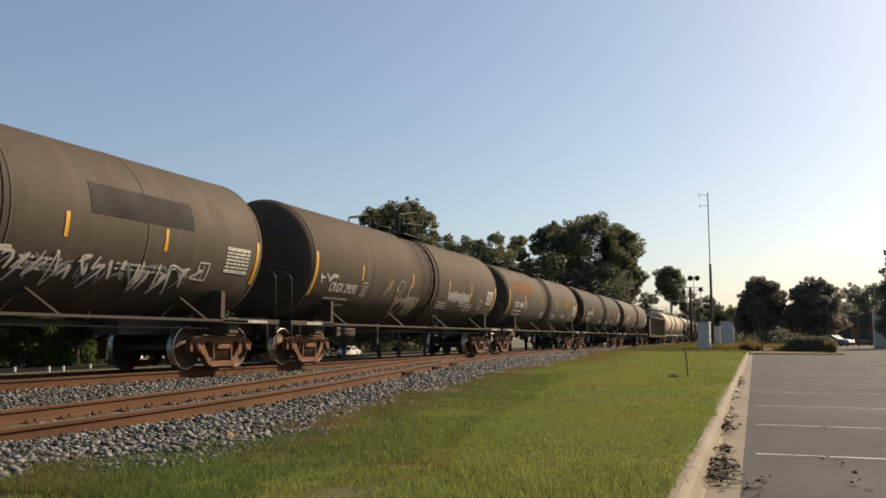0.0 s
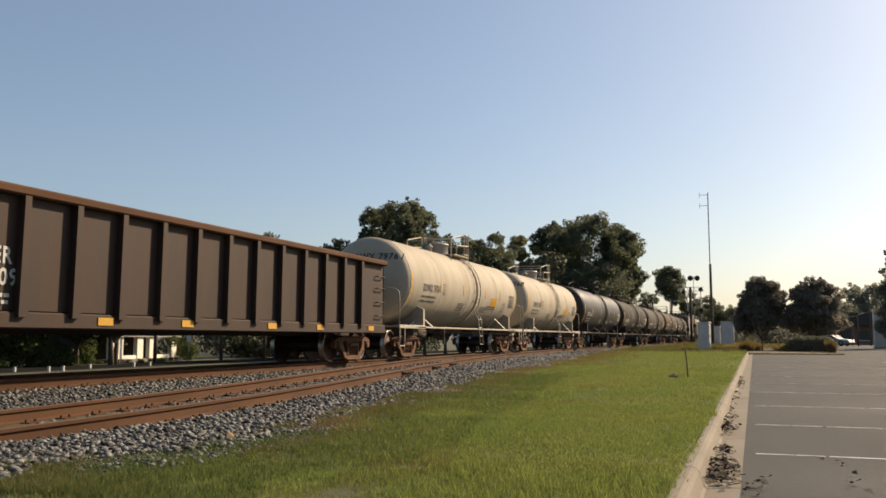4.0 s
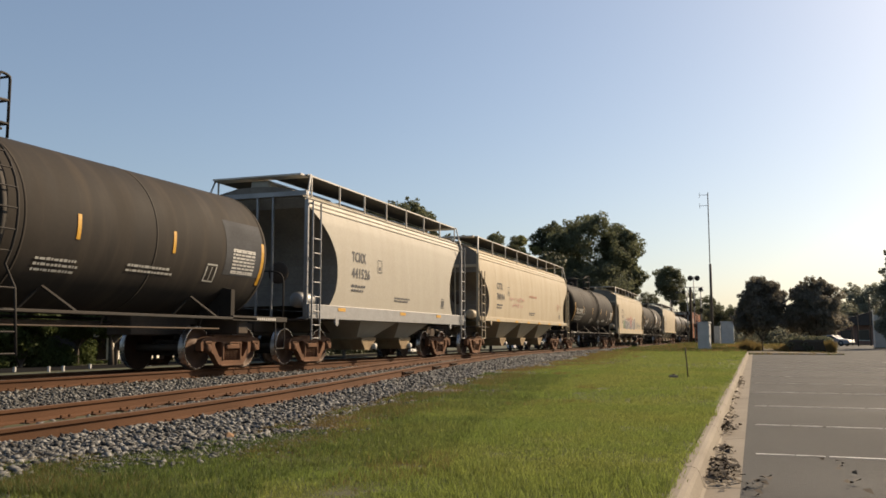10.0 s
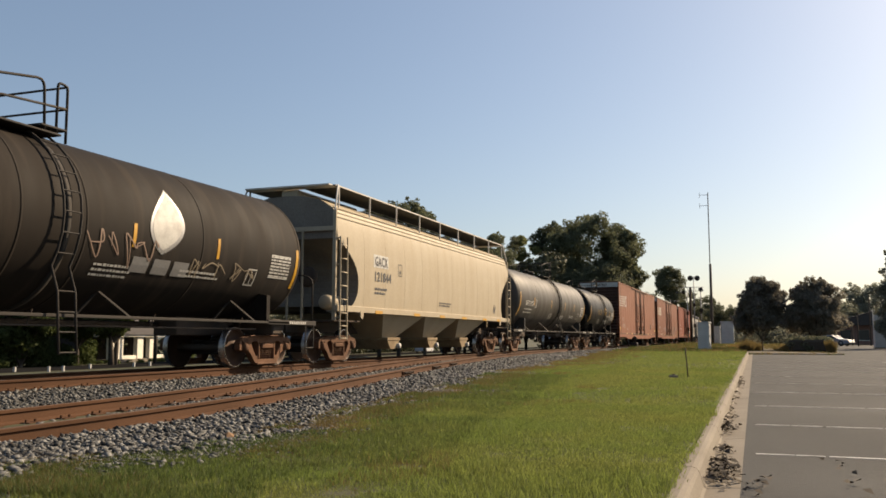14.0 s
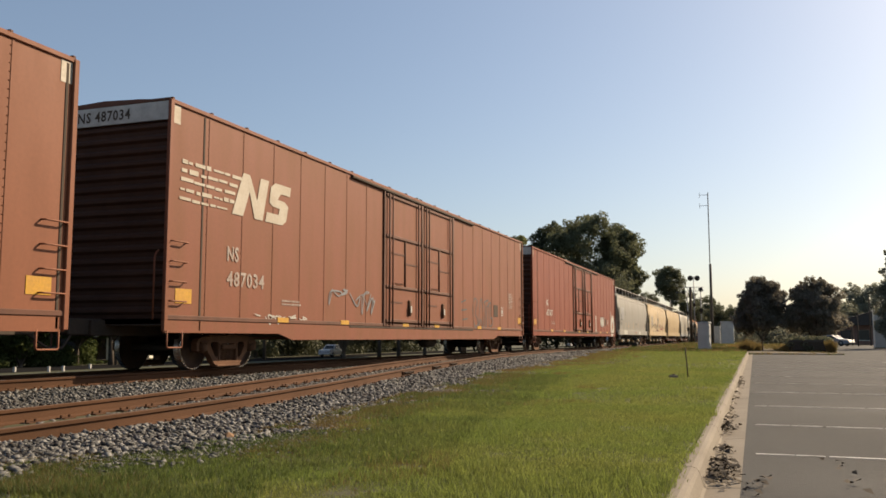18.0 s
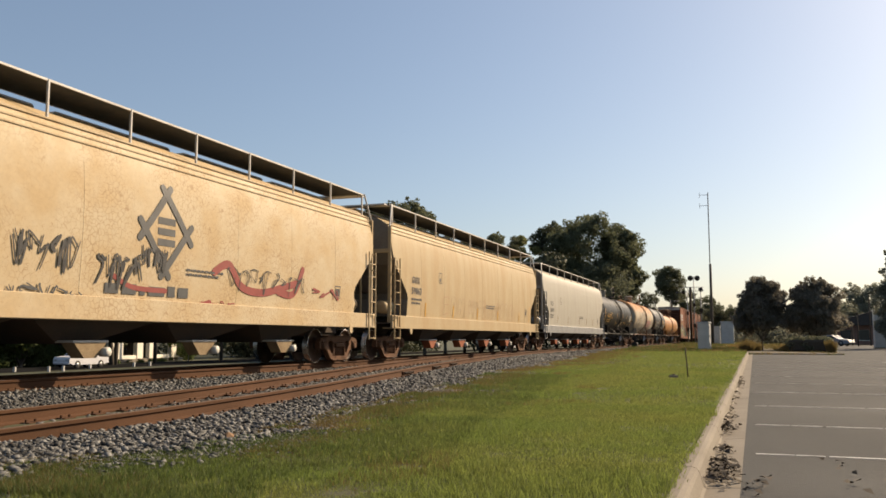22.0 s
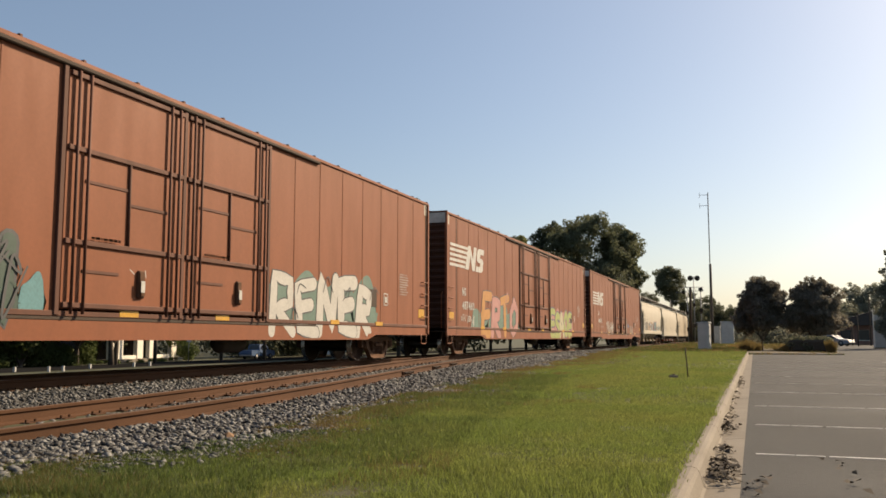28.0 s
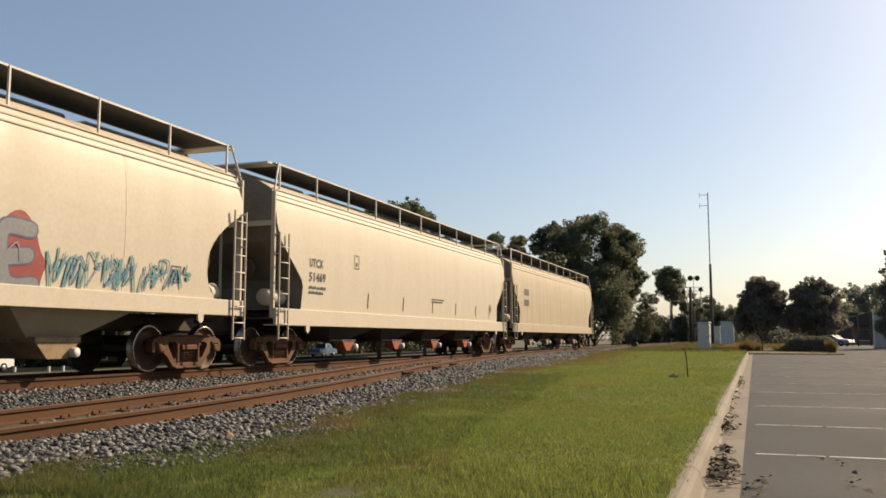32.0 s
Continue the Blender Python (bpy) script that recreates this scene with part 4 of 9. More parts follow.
    if mark:
        mz = mark_at[2]
        letters(car, surf, mark, -h + mark_at[0], mz, 0.155 * mark_at[1], wm, mark_at[1])
        for k, line in enumerate(weights):
            letters(car, surf, line, -h + mark_at[0] - 0.1 - 0.06 * k, mz - 0.21 - 0.17 * k, 0.085, wm, mark_at[1] * 1.08, "weight_stencil")
        if not weights:
            bars(car, surf, -h + mark_at[0] - 0.05, mz - 0.20, 1.75, 1, 0.065, wm, 3)
            bars(car, surf, -h + mark_at[0] - 0.1, mz - 0.35, 1.75, 1, 0.065, wm, 4)
        px, pz = -h + max(2.98, mark_at[0] + mark_at[1] + 0.3), mz - 0.05
        cells = [(px, px + 0.3, pz, pz + 0.02), (px, px + 0.3, pz + 0.36, pz + 0.38), (px, px + 0.02, pz, pz + 0.38), (px + 0.28, px + 0.3, pz, pz + 0.38), (px + 0.08, px + 0.2, pz + 0.26, pz + 0.28), (px + 0.09, px + 0.2, pz + 0.06, pz + 0.09), (px + 0.09, px + 0.12, pz + 0.06, pz + 0.2), (px + 0.09, px + 0.2, pz + 0.17, pz + 0.2)]
        swath(car, surf, cells, wm, "plate_stencil", off=0.012)
    if head_lights:
        # number on the leading head
        kx, y0 = 0.2 / 0.7, 0.62
        for word in head_lights.split():
            v, f = text_shape(word)
            vv = []
            for p in v:
                y, z = y0 - p[0] * kx, 3.2 + p[1] * kx
                q = min(1.0, math.hypot(y, z - zc) / r)
                vv.append((-h - head * math.sqrt(max(0, 1 - q ** 2.5)) - 0.02, y, z))
            y0 -= v[:, 0].max() * kx + 0.12
            child("reporting_mark", mesh("reporting_mark", vv, f, M["grey_patch"]), car)
    return car, surf, h


def reflectors(car, surf, xs, z=2.28, hh=0.42, w=0.085, material=None):
    for x in xs:
        n = 5
        v = []
        for i in range(n + 1):
            t = hh * i / n
            v += [surf(x + 0.02 * t, z, t, 0.009), surf(x + w + 0.02 * t, z, t, 0.009)]
        child("reflector_strip", mesh("reflector_strip", v, [(2 * i, 2 * i + 1, 2 * i + 3, 2 * i + 2) for i in range(n)], material or M["yellow"]), car, "yellow reflective strip")


def placard(car, surf, x, z, w, h_, material, seed=2):
    """A white data table: ruled rows of tiny marks."""
    r = random.Random(seed)
    cells = [(x, x + w, z - 0.012, z + 0.012), (x, x + w, z + h_ - 0.012, z + h_ + 0.012)]
    n = 7
    for i in range(n):
        zz = z + h_ * i / n
        xx = x
        while xx < x + w:
            ww = r.uniform(0.05, 0.22)
            cells.append((xx, min(x + w, xx + ww), zz + 0.015, zz + h_ / n - 0.015))
            xx += ww + 0.025
    tagged(swath(car, surf, cells, material, "data_table", "ruled white data table", 0.011), kind="stuff")


def diamond(car, surf, x, z, s_, material):
    v = [surf(x - s_, z, 0, 0.013), surf(x, z - s_, 0, 0.013), surf(x + s_, z, 0, 0.013), surf(x, z + s_, 0, 0.013)]
    child("hazard_placard", mesh("hazard_placard", v, [(0, 1, 2, 3)], material), car, "diamond hazard placard")


def usual_marks(car, surf, h, wm=None, table=True, table_mat=None, strips=None):
    wm = wm or M["white"]
    reflectors(car, surf, [-h + 0.06], 1.75, 1.15, 0.11)
    reflectors(car, surf, [h - 0.16], 1.85, 0.95, 0.11)
    reflectors(car, surf, strips or [-h + 3.15 if h < 6 else -h + 2.8, -h + 0.41 * 2 * h, -h + 0.63 * 2 * h, -h + 0.79 * 2 * h])
    if table:
        placard(car, surf, h - 1.25, 2.05, 0.85, 0.5, table_mat or wm)
    swath(car, surf, [(h - 2.1, h - 1.75, 1.82, 1.85), (h - 2.1, h - 1.75, 2.15, 2.18), (h - 2.1, h - 2.07, 1.82, 2.16), (h - 1.78, h - 1.75, 1.82, 2.16), (h - 1.93, h - 1.91, 1.85, 2.15)], wm, "panel_stencil", off=0.012)
    bars(car, surf, -0.9 - 0.6, 1.95, 0.9, 4, 0.045, wm, 8)
    bars(car, surf, 1.3, 1.9, 1.0, 3, 0.05, wm, 9)
    bars(car, surf, h - 4.4, 1.95, 1.3, 2, 0.05, wm, 10)


# ---- hopper cars ----
GATE = mat("dusty_gate", (0.40, 0.30, 0.18), 0.8, second=(0.2, 0.12, 0.07), scale=4, fine=30, spec=0.2)

PALE = mat("pale_walk_steel", (0.85, 0.82, 0.76), 0.6, second=(0.6, 0.55, 0.48), scale=2, fine=20)
# dark beige for hopper ends: the shade on them is put into the colour
SHADED_END = mat("shaded_end_sheet", (0.30, 0.265, 0.22), 0.8, second=(0.17, 0.145, 0.12), scale=1.4, fine=20, spec=0.15)
RED_GATE = mat("red_gate", (0.42, 0.13, 0.06), 0.75, second=(0.25, 0.1, 0.06), scale=4, fine=30, spec=0.2)


def hopper_car(length, label, skin, trim=None, lead=1.1, tail=1.1, bays=3, sill_z=(1.14, 1.50), top=4.16, crown=4.5, bay_mat=None, marks=None, mark_z=2.85, mark_mat=None, lip=True, seams=8, walk_z=4.78, cut=1.25, cut_top=3.3, vee=False, gate=None):
    gate = gate or GATE
    car = tagged(new("hopper_car"), label, "hopper car", "freight train")
    h = length / 2
    trim = trim or skin
    bay_mat = bay_mat or skin
    side = [(1.56, sill_z[1]), (1.585, 1.9), (1.60, 2.4), (1.60, 2.9), (1.58, 3.3), (1.545, 3.65), (1.49, 3.92), (1.42, top - 0.06)]
    prof = side + [(1.36, top), (1.05, top + (crown - top) * 0.55), (0.55, top + (crown - top) * 0.92), (0.0, crown)]

    def side_y(z):
        for (y0, z0), (y1, z1) in zip(side, side[1:]):
            if z <= z1:
                t = (z - z0) / (z1 - z0)
                return y0 + (y1 - y0) * max(0, t)
        return side[-1][0]

    def surf(x, z, v, off):
        return (x, -side_y(z + v) - off, z + v)

    def end_x(z):
        """The end sheets slope in below the cut line, with a rounded nose."""
        if z >= cut_top:
            return h - 0.06
        t = (cut_top - z) / (cut_top - sill_z[1])
        if vee:
            return h - 0.06 - cut * (t / 0.62 if t < 0.62 else 1 - 0.12 * (t - 0.62))
        return h - 0.06 - cut * (1 - (1 - min(1, t * 1.6)) ** 2) * (1.0 if t < 0.7 else 1 - 0.25 * ((t - 0.7) / 0.3) ** 2)

    pz = []
    for (y0, z0), (y1, z1) in zip(prof, prof[1:]):
        n = 3 if z1 < cut_top + 0.1 and z1 > z0 else 1
        pz += [(y0 + (y1 - y0) * i / n, z0 + (z1 - z0) * i / n) for i in range(n)]
    pz.append(prof[-1])
    ring = [(-y, z) for y, z in pz] + [(y, z) for y, z in pz[-2::-1]]
    k = len(ring)
    nseg = max(4, seams)
    v, f = [], []
    for i in range(nseg + 1):
        for y, z in ring:
            v.append((-end_x(z) + 2 * end_x(z) * i / nseg, y, z))
    for i in range(nseg):
        for j in range(k - 1):
            f.append((i * k + j, i * k + j + 1, (i + 1) * k + j + 1, (i + 1) * k + j))
    half = k // 2
    for row in (0, nseg * k):
        base = len(v)
        v += v[row:row + k]
        for j in range(half):
            a, b = base + j, base + k - 1 - j
            if j + 1 == half:
                f.append((a, a + 1, b))
            else:
                f.append((a, a + 1, b - 1, b))
    me = mesh("body", v, f, skin)
    me.polygons.foreach_set("use_smooth", [z < nseg * (k - 1) for z in range(len(me.polygons))])
    bm = bmesh.new()
    bm.from_mesh(me)
    bmesh.ops.recalc_face_normals(bm, faces=bm.faces)
    for fc in bm.faces:
        if fc.normal.dot(fc.calc_center_median() - Vector((0, 0, 2.6))) < 0:
            fc.normal_flip()
    bm.to_mesh(me)
    bm.free()
    # end sheets take the darker, shaded colour; sides and roof keep the skin
    me.materials.append(SHADED_END)
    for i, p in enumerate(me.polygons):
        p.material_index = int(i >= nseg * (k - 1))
    child("body", me, car)
    # panel seams: thin raised welds down the side
    s = Shape()
    for i in range(1, seams):
        x = -h + 0.2 + (length - 0.4) * i / seams
        if abs(x) > h - cut - 0.1:
            continue
        zz = [sill_z[1] + (top - 0.3 - sill_z[1]) * j / 8 for j in range(9)]
        for sy in (-1, 1):
            s.add([(x + o, sy * (side_y(z) + 0.005 - abs(o) * 0.3), z) for z in zz for o in (-0.02, 0, 0.02)], [(3 * j + q, 3 * j + q + 1, 3 * j + q + 4, 3 * j + q + 3) for j in range(8) for q in (0, 1)])
    if s.v:
        s.each("panel_seam", skin, car)
    # lips under the eave
    if lip:
        s = Shape()
        for sy in (-1, 1):
            for z in (top - 0.28, top - 0.16, top - 0.03):
                y = side_y(min(z, top - 0.06))
                s.box(-h + 0.06, h - 0.06, sy * y - 0.022, sy * y + 0.022, z - 0.018, z + 0.018, 0.006)
        s.each("eave_rib", skin, car)
    # side sill
    for sy in (-1, 1):
        s = Shape()
        s.box(-h, h, sy * 1.585 - 0.03, sy * 1.585 + 0.03, sill_z[0], sill_z[1], 0.012)
        s.box(-h, h, min(sy * 1.3, sy * 1.585), max(sy * 1.3, sy * 1.585), sill_z[0], sill_z[0] + 0.03)
        s.part("side_sill", trim, car)
    s = Shape()
    s.box(-h - 0.2, h + 0.2, -0.22, 0.22, 0.8, 1.15, 0.02)
    s.box(-h + 0.05, -h + 1.6, -1.5, 1.5, 1.1, 1.14).box(h - 1.6, h - 0.05, -1.5, 1.5, 1.1, 1.14)
    s.part("centre_sill", M["under"], car)
    # hopper bays
    span = length - (5.6 if vee else 6.4)
    bw = span / bays
    for i in range(bays):
        c = -span / 2 + bw * (i + 0.5)
        s = Shape()
        a, b = bw * 0.49, 0.34
        zt, zb = sill_z[0] + 0.05, 0.56
        v = [(c - a, -1.5, zt), (c + a, -1.5, zt), (c + a, 1.5, zt), (c - a, 1.5, zt), (c - b, -0.85, zb), (c + b, -0.85, zb), (c + b, 0.85, zb), (c - b, 0.85, zb)]
        s.add(v, [(0, 1, 5, 4), (1, 2, 6, 5), (2, 3, 7, 6), (3, 0, 4, 7), (4, 5, 6, 7)])
        bay = s.part("hopper_bay", bay_mat, car)
        gy = 1.28 if vee else 1.12
        gs = b - (0.08 if vee else 0.0)
        s = Shape().prism([(c - gs - 0.12, zb + 0.02), (c + gs + 0.12, zb + 0.02), (c + gs - 0.12, zb - 0.24), (c - gs + 0.12, zb - 0.24)], 0.02 - gy, 0.3 - gy if vee else gy - 0.02)
        s.part("outlet_gate", gate, bay)
        Shape().box(c - gs - 0.16, c + gs + 0.16, -gy, 0.4 - gy if vee else gy, zb + 0.02, zb + (0.06 if vee else 0.12), 0.012).part("gate_flange", PALE if vee else gate, bay)
        s = Shape().lathe([(-0.05, 0.0), (-0.05, 0.085), (0.12, 0.08), (0.12, 0.0)], "y", 12, (c + b - 0.02, -0.03 - gy, zb - 0.14))
        s.part("outlet_cap", M["white"], bay, "round pale outlet cap")
    # ends: corner posts, ladders, platform, slope brace
    for d in (-1, 1):
        for sy in (-1, 1):
            s = Shape()
            xe = d * (h - 0.04)
            s.box(xe - 0.04, xe + 0.04, sy * 1.5 - 0.05, sy * 1.5 + 0.05, 1.12, top - 0.1, 0.01)
            s.part("corner_post", trim, car)
            s = Shape()
            for x in (xe - d * 0.02, xe - d * 0.44):
                s.box(x - 0.015, x + 0.015, sy * 1.66 - 0.02, sy * 1.66 + 0.02, 0.62, cut_top + 0.05, 0.004)
            for z in [q for q in (0.66, 0.98, 1.32, 1.68, 2.04, 2.4, 2.76, 3.12) if q < cut_top]:
                s.tube([(xe - d * 0.02, sy * 1.66, z), (xe - d * 0.44, sy * 1.66, z)], 0.016, 6)
            for z in (1.2, 2.6, cut_top):
                s.box(min(xe, xe - d * 0.06), max(xe, xe - d * 0.06), min(sy * 1.55, sy * 1.66), max(sy * 1.55, sy * 1.66), z - 0.015, z + 0.015)
            s.part("side_ladder", trim, car)
        s = Shape()
        xe = d * (h - 0.02)
        for y in (-0.55, -0.1, 0.9, 1.3):
            s.box(xe - 0.03, xe + 0.03, y - 0.02, y + 0.02, 1.1, cut_top + 0.3)
        for i in range(8):
            s.tube([(xe, 0.9, 1.35 + i * 0.33), (xe, 1.3, 1.35 + i * 0.33)], 0.014, 5)
        s.box(xe - 0.04, xe + 0.04, -1.5, 1.5, cut_top + 0.2, cut_top + 0.32)
        s.part("end_frame", trim, car)
        s = Shape().lathe([(-0.06, 0.0), (-0.06, 0.22), (-0.02, 0.28), (0.02, 0.28), (0.02, 0.0)], "x", 16, (d * (h - 0.25), -0.6, 2.3))
        s.part("brake_wheel", M["under"], car)
        Shape().lathe([(-0.42, 0.0), (-0.42, 0.14), (-0.36, 0.2), (0.36, 0.2), (0.42, 0.14), (0.42, 0.0)], "x", 14, (d * (h - 0.75), -1.05, 1.62)).part("brake_cylinder", trim, car)
        x0, x1 = sorted((d * (h - 0.1), d * (h + 0.05)))
        coupler(car, d * (h - 0.6), d * (h + (lead if d < 0 else tail)))
        truck(car, d * (h - 1.15))
        for sy in (-1.6, 1.6):
            Shape().prism([(d * (h - 1.62), sill_z[0] + 0.06), (d * (h - 1.42), sill_z[0] + 0.06), (d * (h - 1.44), sill_z[0] - 0.12), (d * (h - 1.52), sill_z[0] - 0.17), (d * (h - 1.60), sill_z[0] - 0.12)], sy - 0.02, sy + 0.02).part("jacking_lug", trim, car)
    # roof walk on brackets
    for sy in (-1, 1):
        s = Shape()
        ya, yb = sorted((sy * 0.3, sy * 1.4))
        s.box(-h + 0.25, h - 0.25, ya, ya + 0.03, walk_z - 0.035, walk_z).box(-h + 0.25, h - 0.25, yb - 0.03, yb, walk_z - 0.035, walk_z)
        s.part("walk_edge", PALE, car)
        s = Shape()
        s.box(-h + 0.26, h - 0.26, ya + 0.03, yb - 0.03, walk_z - 0.028, walk_z - 0.004)
        s.part("roof_walk", M["grating"], car, "steel grating roof walk")
        nbr = max(8, int(length / 1.75))
        for i in range(nbr):
            x = -h + 0.45 + (length - 0.9) * i / (nbr - 1)
            s = Shape()
            s.box(x - 0.02, x + 0.02, sy * 1.39 - 0.02, sy * 1.39 + 0.02, top - 0.02, walk_z, 0.005)
            s.part("walk_bracket", PALE, car)
    s = Shape()
    for d in (-1, 1):
        for sy in (-1, 1):
            s.tube(bent([(d * (h - 0.1), sy * 1.48, cut_top + 0.3), (d * (h - 0.02), sy * 1.5, top - 0.15), (d * (h - 0.35), sy * 1.42, walk_z)], 0.1), 0.026, 6)
        ya, yb = sorted((d * (h - 0.5), d * (h - 0.05)))
        s.box(ya, yb, -1.3, 1.3, walk_z - 0.04, walk_z)
    s.each("end_roof_rail", PALE, car)
    s = Shape()
    for i in range(bays + 1):
        c = -h + length * (i + 0.5) / (bays + 1)
        s.box(c - length / (bays + 1) * 0.44, c + length / (bays + 1) * 0.44, -0.28, 0.28, crown - 0.02, crown + 0.2, 0.05)
    s.each("roof_hatch", skin, car)
    mm = mark_mat or M["grey_mark"]
    if marks:
        mx, mz = (1.6, 2.42) if vee else (1.2, 2.8) if marks[0] == "ASOX" else (2.4, 2.75)
        if marks[0] == "SHPX":
            mx, mz = 2.7, 2.62
        mh = 0.3 if marks[0] == "SHPX" else 0.21 if vee else 0.27
        letters(car, surf, marks[0], -h + mx, mz, mh, mm, 3.3 * mh)
        letters(car, surf, marks[1], -h + mx, mz - 1.65 * mh, mh, mm, (4.3 if len(marks[1]) > 5 else 4.0) * mh)
        bars(car, surf, -h + mx, mz - 2.6 * mh, 0.95, 2, 0.07, mm, 5)
        swath(car, surf, [(-h + 4.1, -h + 4.4, 2.55, 2.57), (-h + 4.1, -h + 4.4, 2.9, 2.92), (-h + 4.1, -h + 4.12, 2.55, 2.92), (-h + 4.38, -h + 4.4, 2.55, 2.92), (-h + 4.2, -h + 4.3, 2.62, 2.72)], mm, "plate_stencil", off=0.011)
        bars(car, surf, 0.5 if vee else -0.6, 1.95 if vee else 1.85, 1.3, 2, 0.05, mm, 6)
        swath(car, surf, [(h - 2.45, h - 2.15, 1.7, 1.72), (h - 2.45, h - 2.15, 2.0, 2.02), (h - 2.45, h - 2.43, 1.7, 2.0), (h - 2.17, h - 2.15, 1.7, 2.0), (h - 2.41, h - 2.31, 1.75, 1.95), (h - 2.28, h - 2.19, 1.75, 1.95)], M["grey_mark"], "panel_stencil", off=0.011)
    return car, surf, h


def sill_reflectors(car, xs, y=-1.62, z0=1.36, z1=1.45, w=0.42, material=None):
    for x in xs:
        Shape().box(x, x + w, y - 0.004, y + 0.002, z0, z1).part("reflector_strip", material or M["yellow"], car, "yellow reflective strip")


# ---- boxcars ----
def boxcar(length, label, skin, roofm, lead=1.1, tail=1.1, top=5.2, notch=True, number=None, logo=None, end_cap=True):
    car = tagged(new("boxcar"), label, "boxcar", "freight train")
    h = length / 2
    w = 1.58

    def surf(x, z, v, off):
        return (x, -w - off, max(z + v, 0.66 if abs(x) < h - 4.7 else 0.79))

    floor_z = 1.02
    d0, d1 = -3.0, 3.1
    # side walls as separate sheets either side of the doors
    for sy in (-1, 1):
        for x0, x1 in ((-h, d0), (d1, h)):
            s = Shape().box(x0, x1, min(sy * w, sy * (w - 0.06)), max(sy * w, sy * (w - 0.06)), floor_z, top - 0.05)
            s.part("side_wall", skin, car)
            n = max(3, int((x1 - x0) / 1.18))
            for i in range(n + 1):
                s = Shape()
                x = x0 + (x1 - x0) * i / n
                s.box(x - 0.02, x + 0.02, sy * w - 0.008, sy * w + 0.004, floor_z, top - 0.1)
                if sy < 0:
                    for j in range(30):
                        z = floor_z + 0.1 + j * 0.134
                        s.add([(x - 0.055, sy * w, z - 0.012), (x - 0.031, sy * w, z - 0.012), (x - 0.043, sy * (w + 0.014), z), (x - 0.055, sy * w, z + 0.012), (x - 0.031, sy * w, z + 0.012)], [(0, 1, 2), (1, 4, 2), (4, 3, 2), (3, 0, 2)])
                s.part("seam_strip", skin, car, "riveted seam strip")
        # side sill, deep between the trucks
        poly = [(-h, floor_z + 0.06), (-h, 0.76), (-h + 4.1, 0.76), (-h + 4.7, 0.62), (h - 4.7, 0.62), (h - 4.1, 0.76), (h, 0.76), (h, floor_z + 0.06)]
        if not notch:
            poly = [(-h, floor_z + 0.06), (-h, 0.80), (h, 0.80), (h, floor_z + 0.06)]
        Shape().prism(poly, sy * (w - 0.01) - 0.02, sy * (w - 0.01) + 0.02).part("side_sill", skin, car)
        s = Shape().box(-h, h, sy * w - 0.03, sy * w + 0.03, floor_z - 0.02, floor_z + 0.07, 0.01)
        s.part("sill_chord", ROOFB, car)
        s = Shape().box(-h, h, sy * w - 0.035, sy * w + 0.035, top - 0.09, top, 0.015)
        s.part("roof_rail", skin, car)
        for x in (-h + 1.08, h - 0.16):
            Shape().box(x - 0.03, x + 0.03, sy * w - 0.01, sy * w + 0.035, 0.8, top - 0.12, 0.006).part("corner_seam", M["under"], car, "dark seam post")
        # plug doors
        for dx0, dx1 in ((d0, 0.03), (0.09, d1)):
            s = Shape().box(dx0 + 0.02, dx1 - 0.02, sy * w - 0.035, sy * w + 0.015, floor_z + 0.1, top - 0.22, 0.01)
            door = s.part("door", skin, car, "double plug door leaf")
            s = Shape()
            yy = sy * (w + 0.045)
            for z in (floor_z + 0.16, 2.2, 3.72, top - 0.26):
                s.box(dx0 + 0.04, dx1 - 0.04, yy - 0.035, yy + 0.035, z - 0.045, z + 0.045, 0.012)
            s.each("door_bar", ROOFB, door)
            for x in (dx0 + 0.2, dx0 + 0.46, dx1 - 0.46, dx1 - 0.2):
                s = Shape().tube([(x, sy * (w + 0.09), floor_z + 0.02), (x, sy * (w + 0.09), top - 0.2)], 0.027, 6)
                s.part("locking_rod", ROOFB, door)
            mid = (dx0 + dx1) / 2
            s = Shape().tube([(mid, sy * (w + 0.05), 2.2), (mid, sy * (w + 0.05), 3.72)], 0.03, 6)
            s.box(mid, dx1 - 0.46, sy * (w + 0.03) - 0.02, sy * (w + 0.03) + 0.02, 2.95, 3.0)
            s.box(dx0 + 0.46, mid, sy * (w + 0.03) - 0.02, sy * (w + 0.03) + 0.02, 3.2, 3.25)
            s.box(dx0 + 0.46, mid - 0.2, sy * (w + 0.03) - 0.02, sy * (w + 0.03) + 0.02, 1.72, 1.77)
            s.each("cross_bar", ROOFB, door)
            bars(door, surf, mid + 0.1, 3.55, 0.6, 3, 0.05, M["faded"], int(dx0 * 7) + 60, off=0.02)
            bars(door, surf, dx0 + 0.6, 2.28, 0.9, 1, 0.05, M["white"], int(dx0 * 7) + 70, off=0.085)
            s = Shape()
            xm = dx0 + 0.62 * (dx1 - dx0)
            s.box(xm - 0.09, xm + 0.09, yy - 0.05, yy + 0.06, 1.35, 1.85, 0.03)
            s.box(xm - 0.05, xm + 0.05, sy * (w + 0.11) - 0.01, sy * (w + 0.11) + 0.01, 1.4, 1.58)
            s.part("door_latch", M["truck"], door)
            s = Shape().box(xm - 0.07, xm + 0.03, sy * (w + 0.125) - 0.006, sy * (w + 0.125) + 0.006, 1.46, 1.66)
            s.part("latch_tag", M["white"], door)
        s = Shape()
        for x in (d0 - 0.05, 0.06, d1 + 0.05):
            s.box(x - 0.05, x + 0.05, sy * w - 0.05, sy * w + 0.06, floor_z, top - 0.1, 0.01)
        s.each("door_post", ROOFB, car)
        s = Shape().box(-5.3, 5.5, sy * w - 0.08, sy * w + 0.09, top - 0.17, top - 0.09, 0.02)
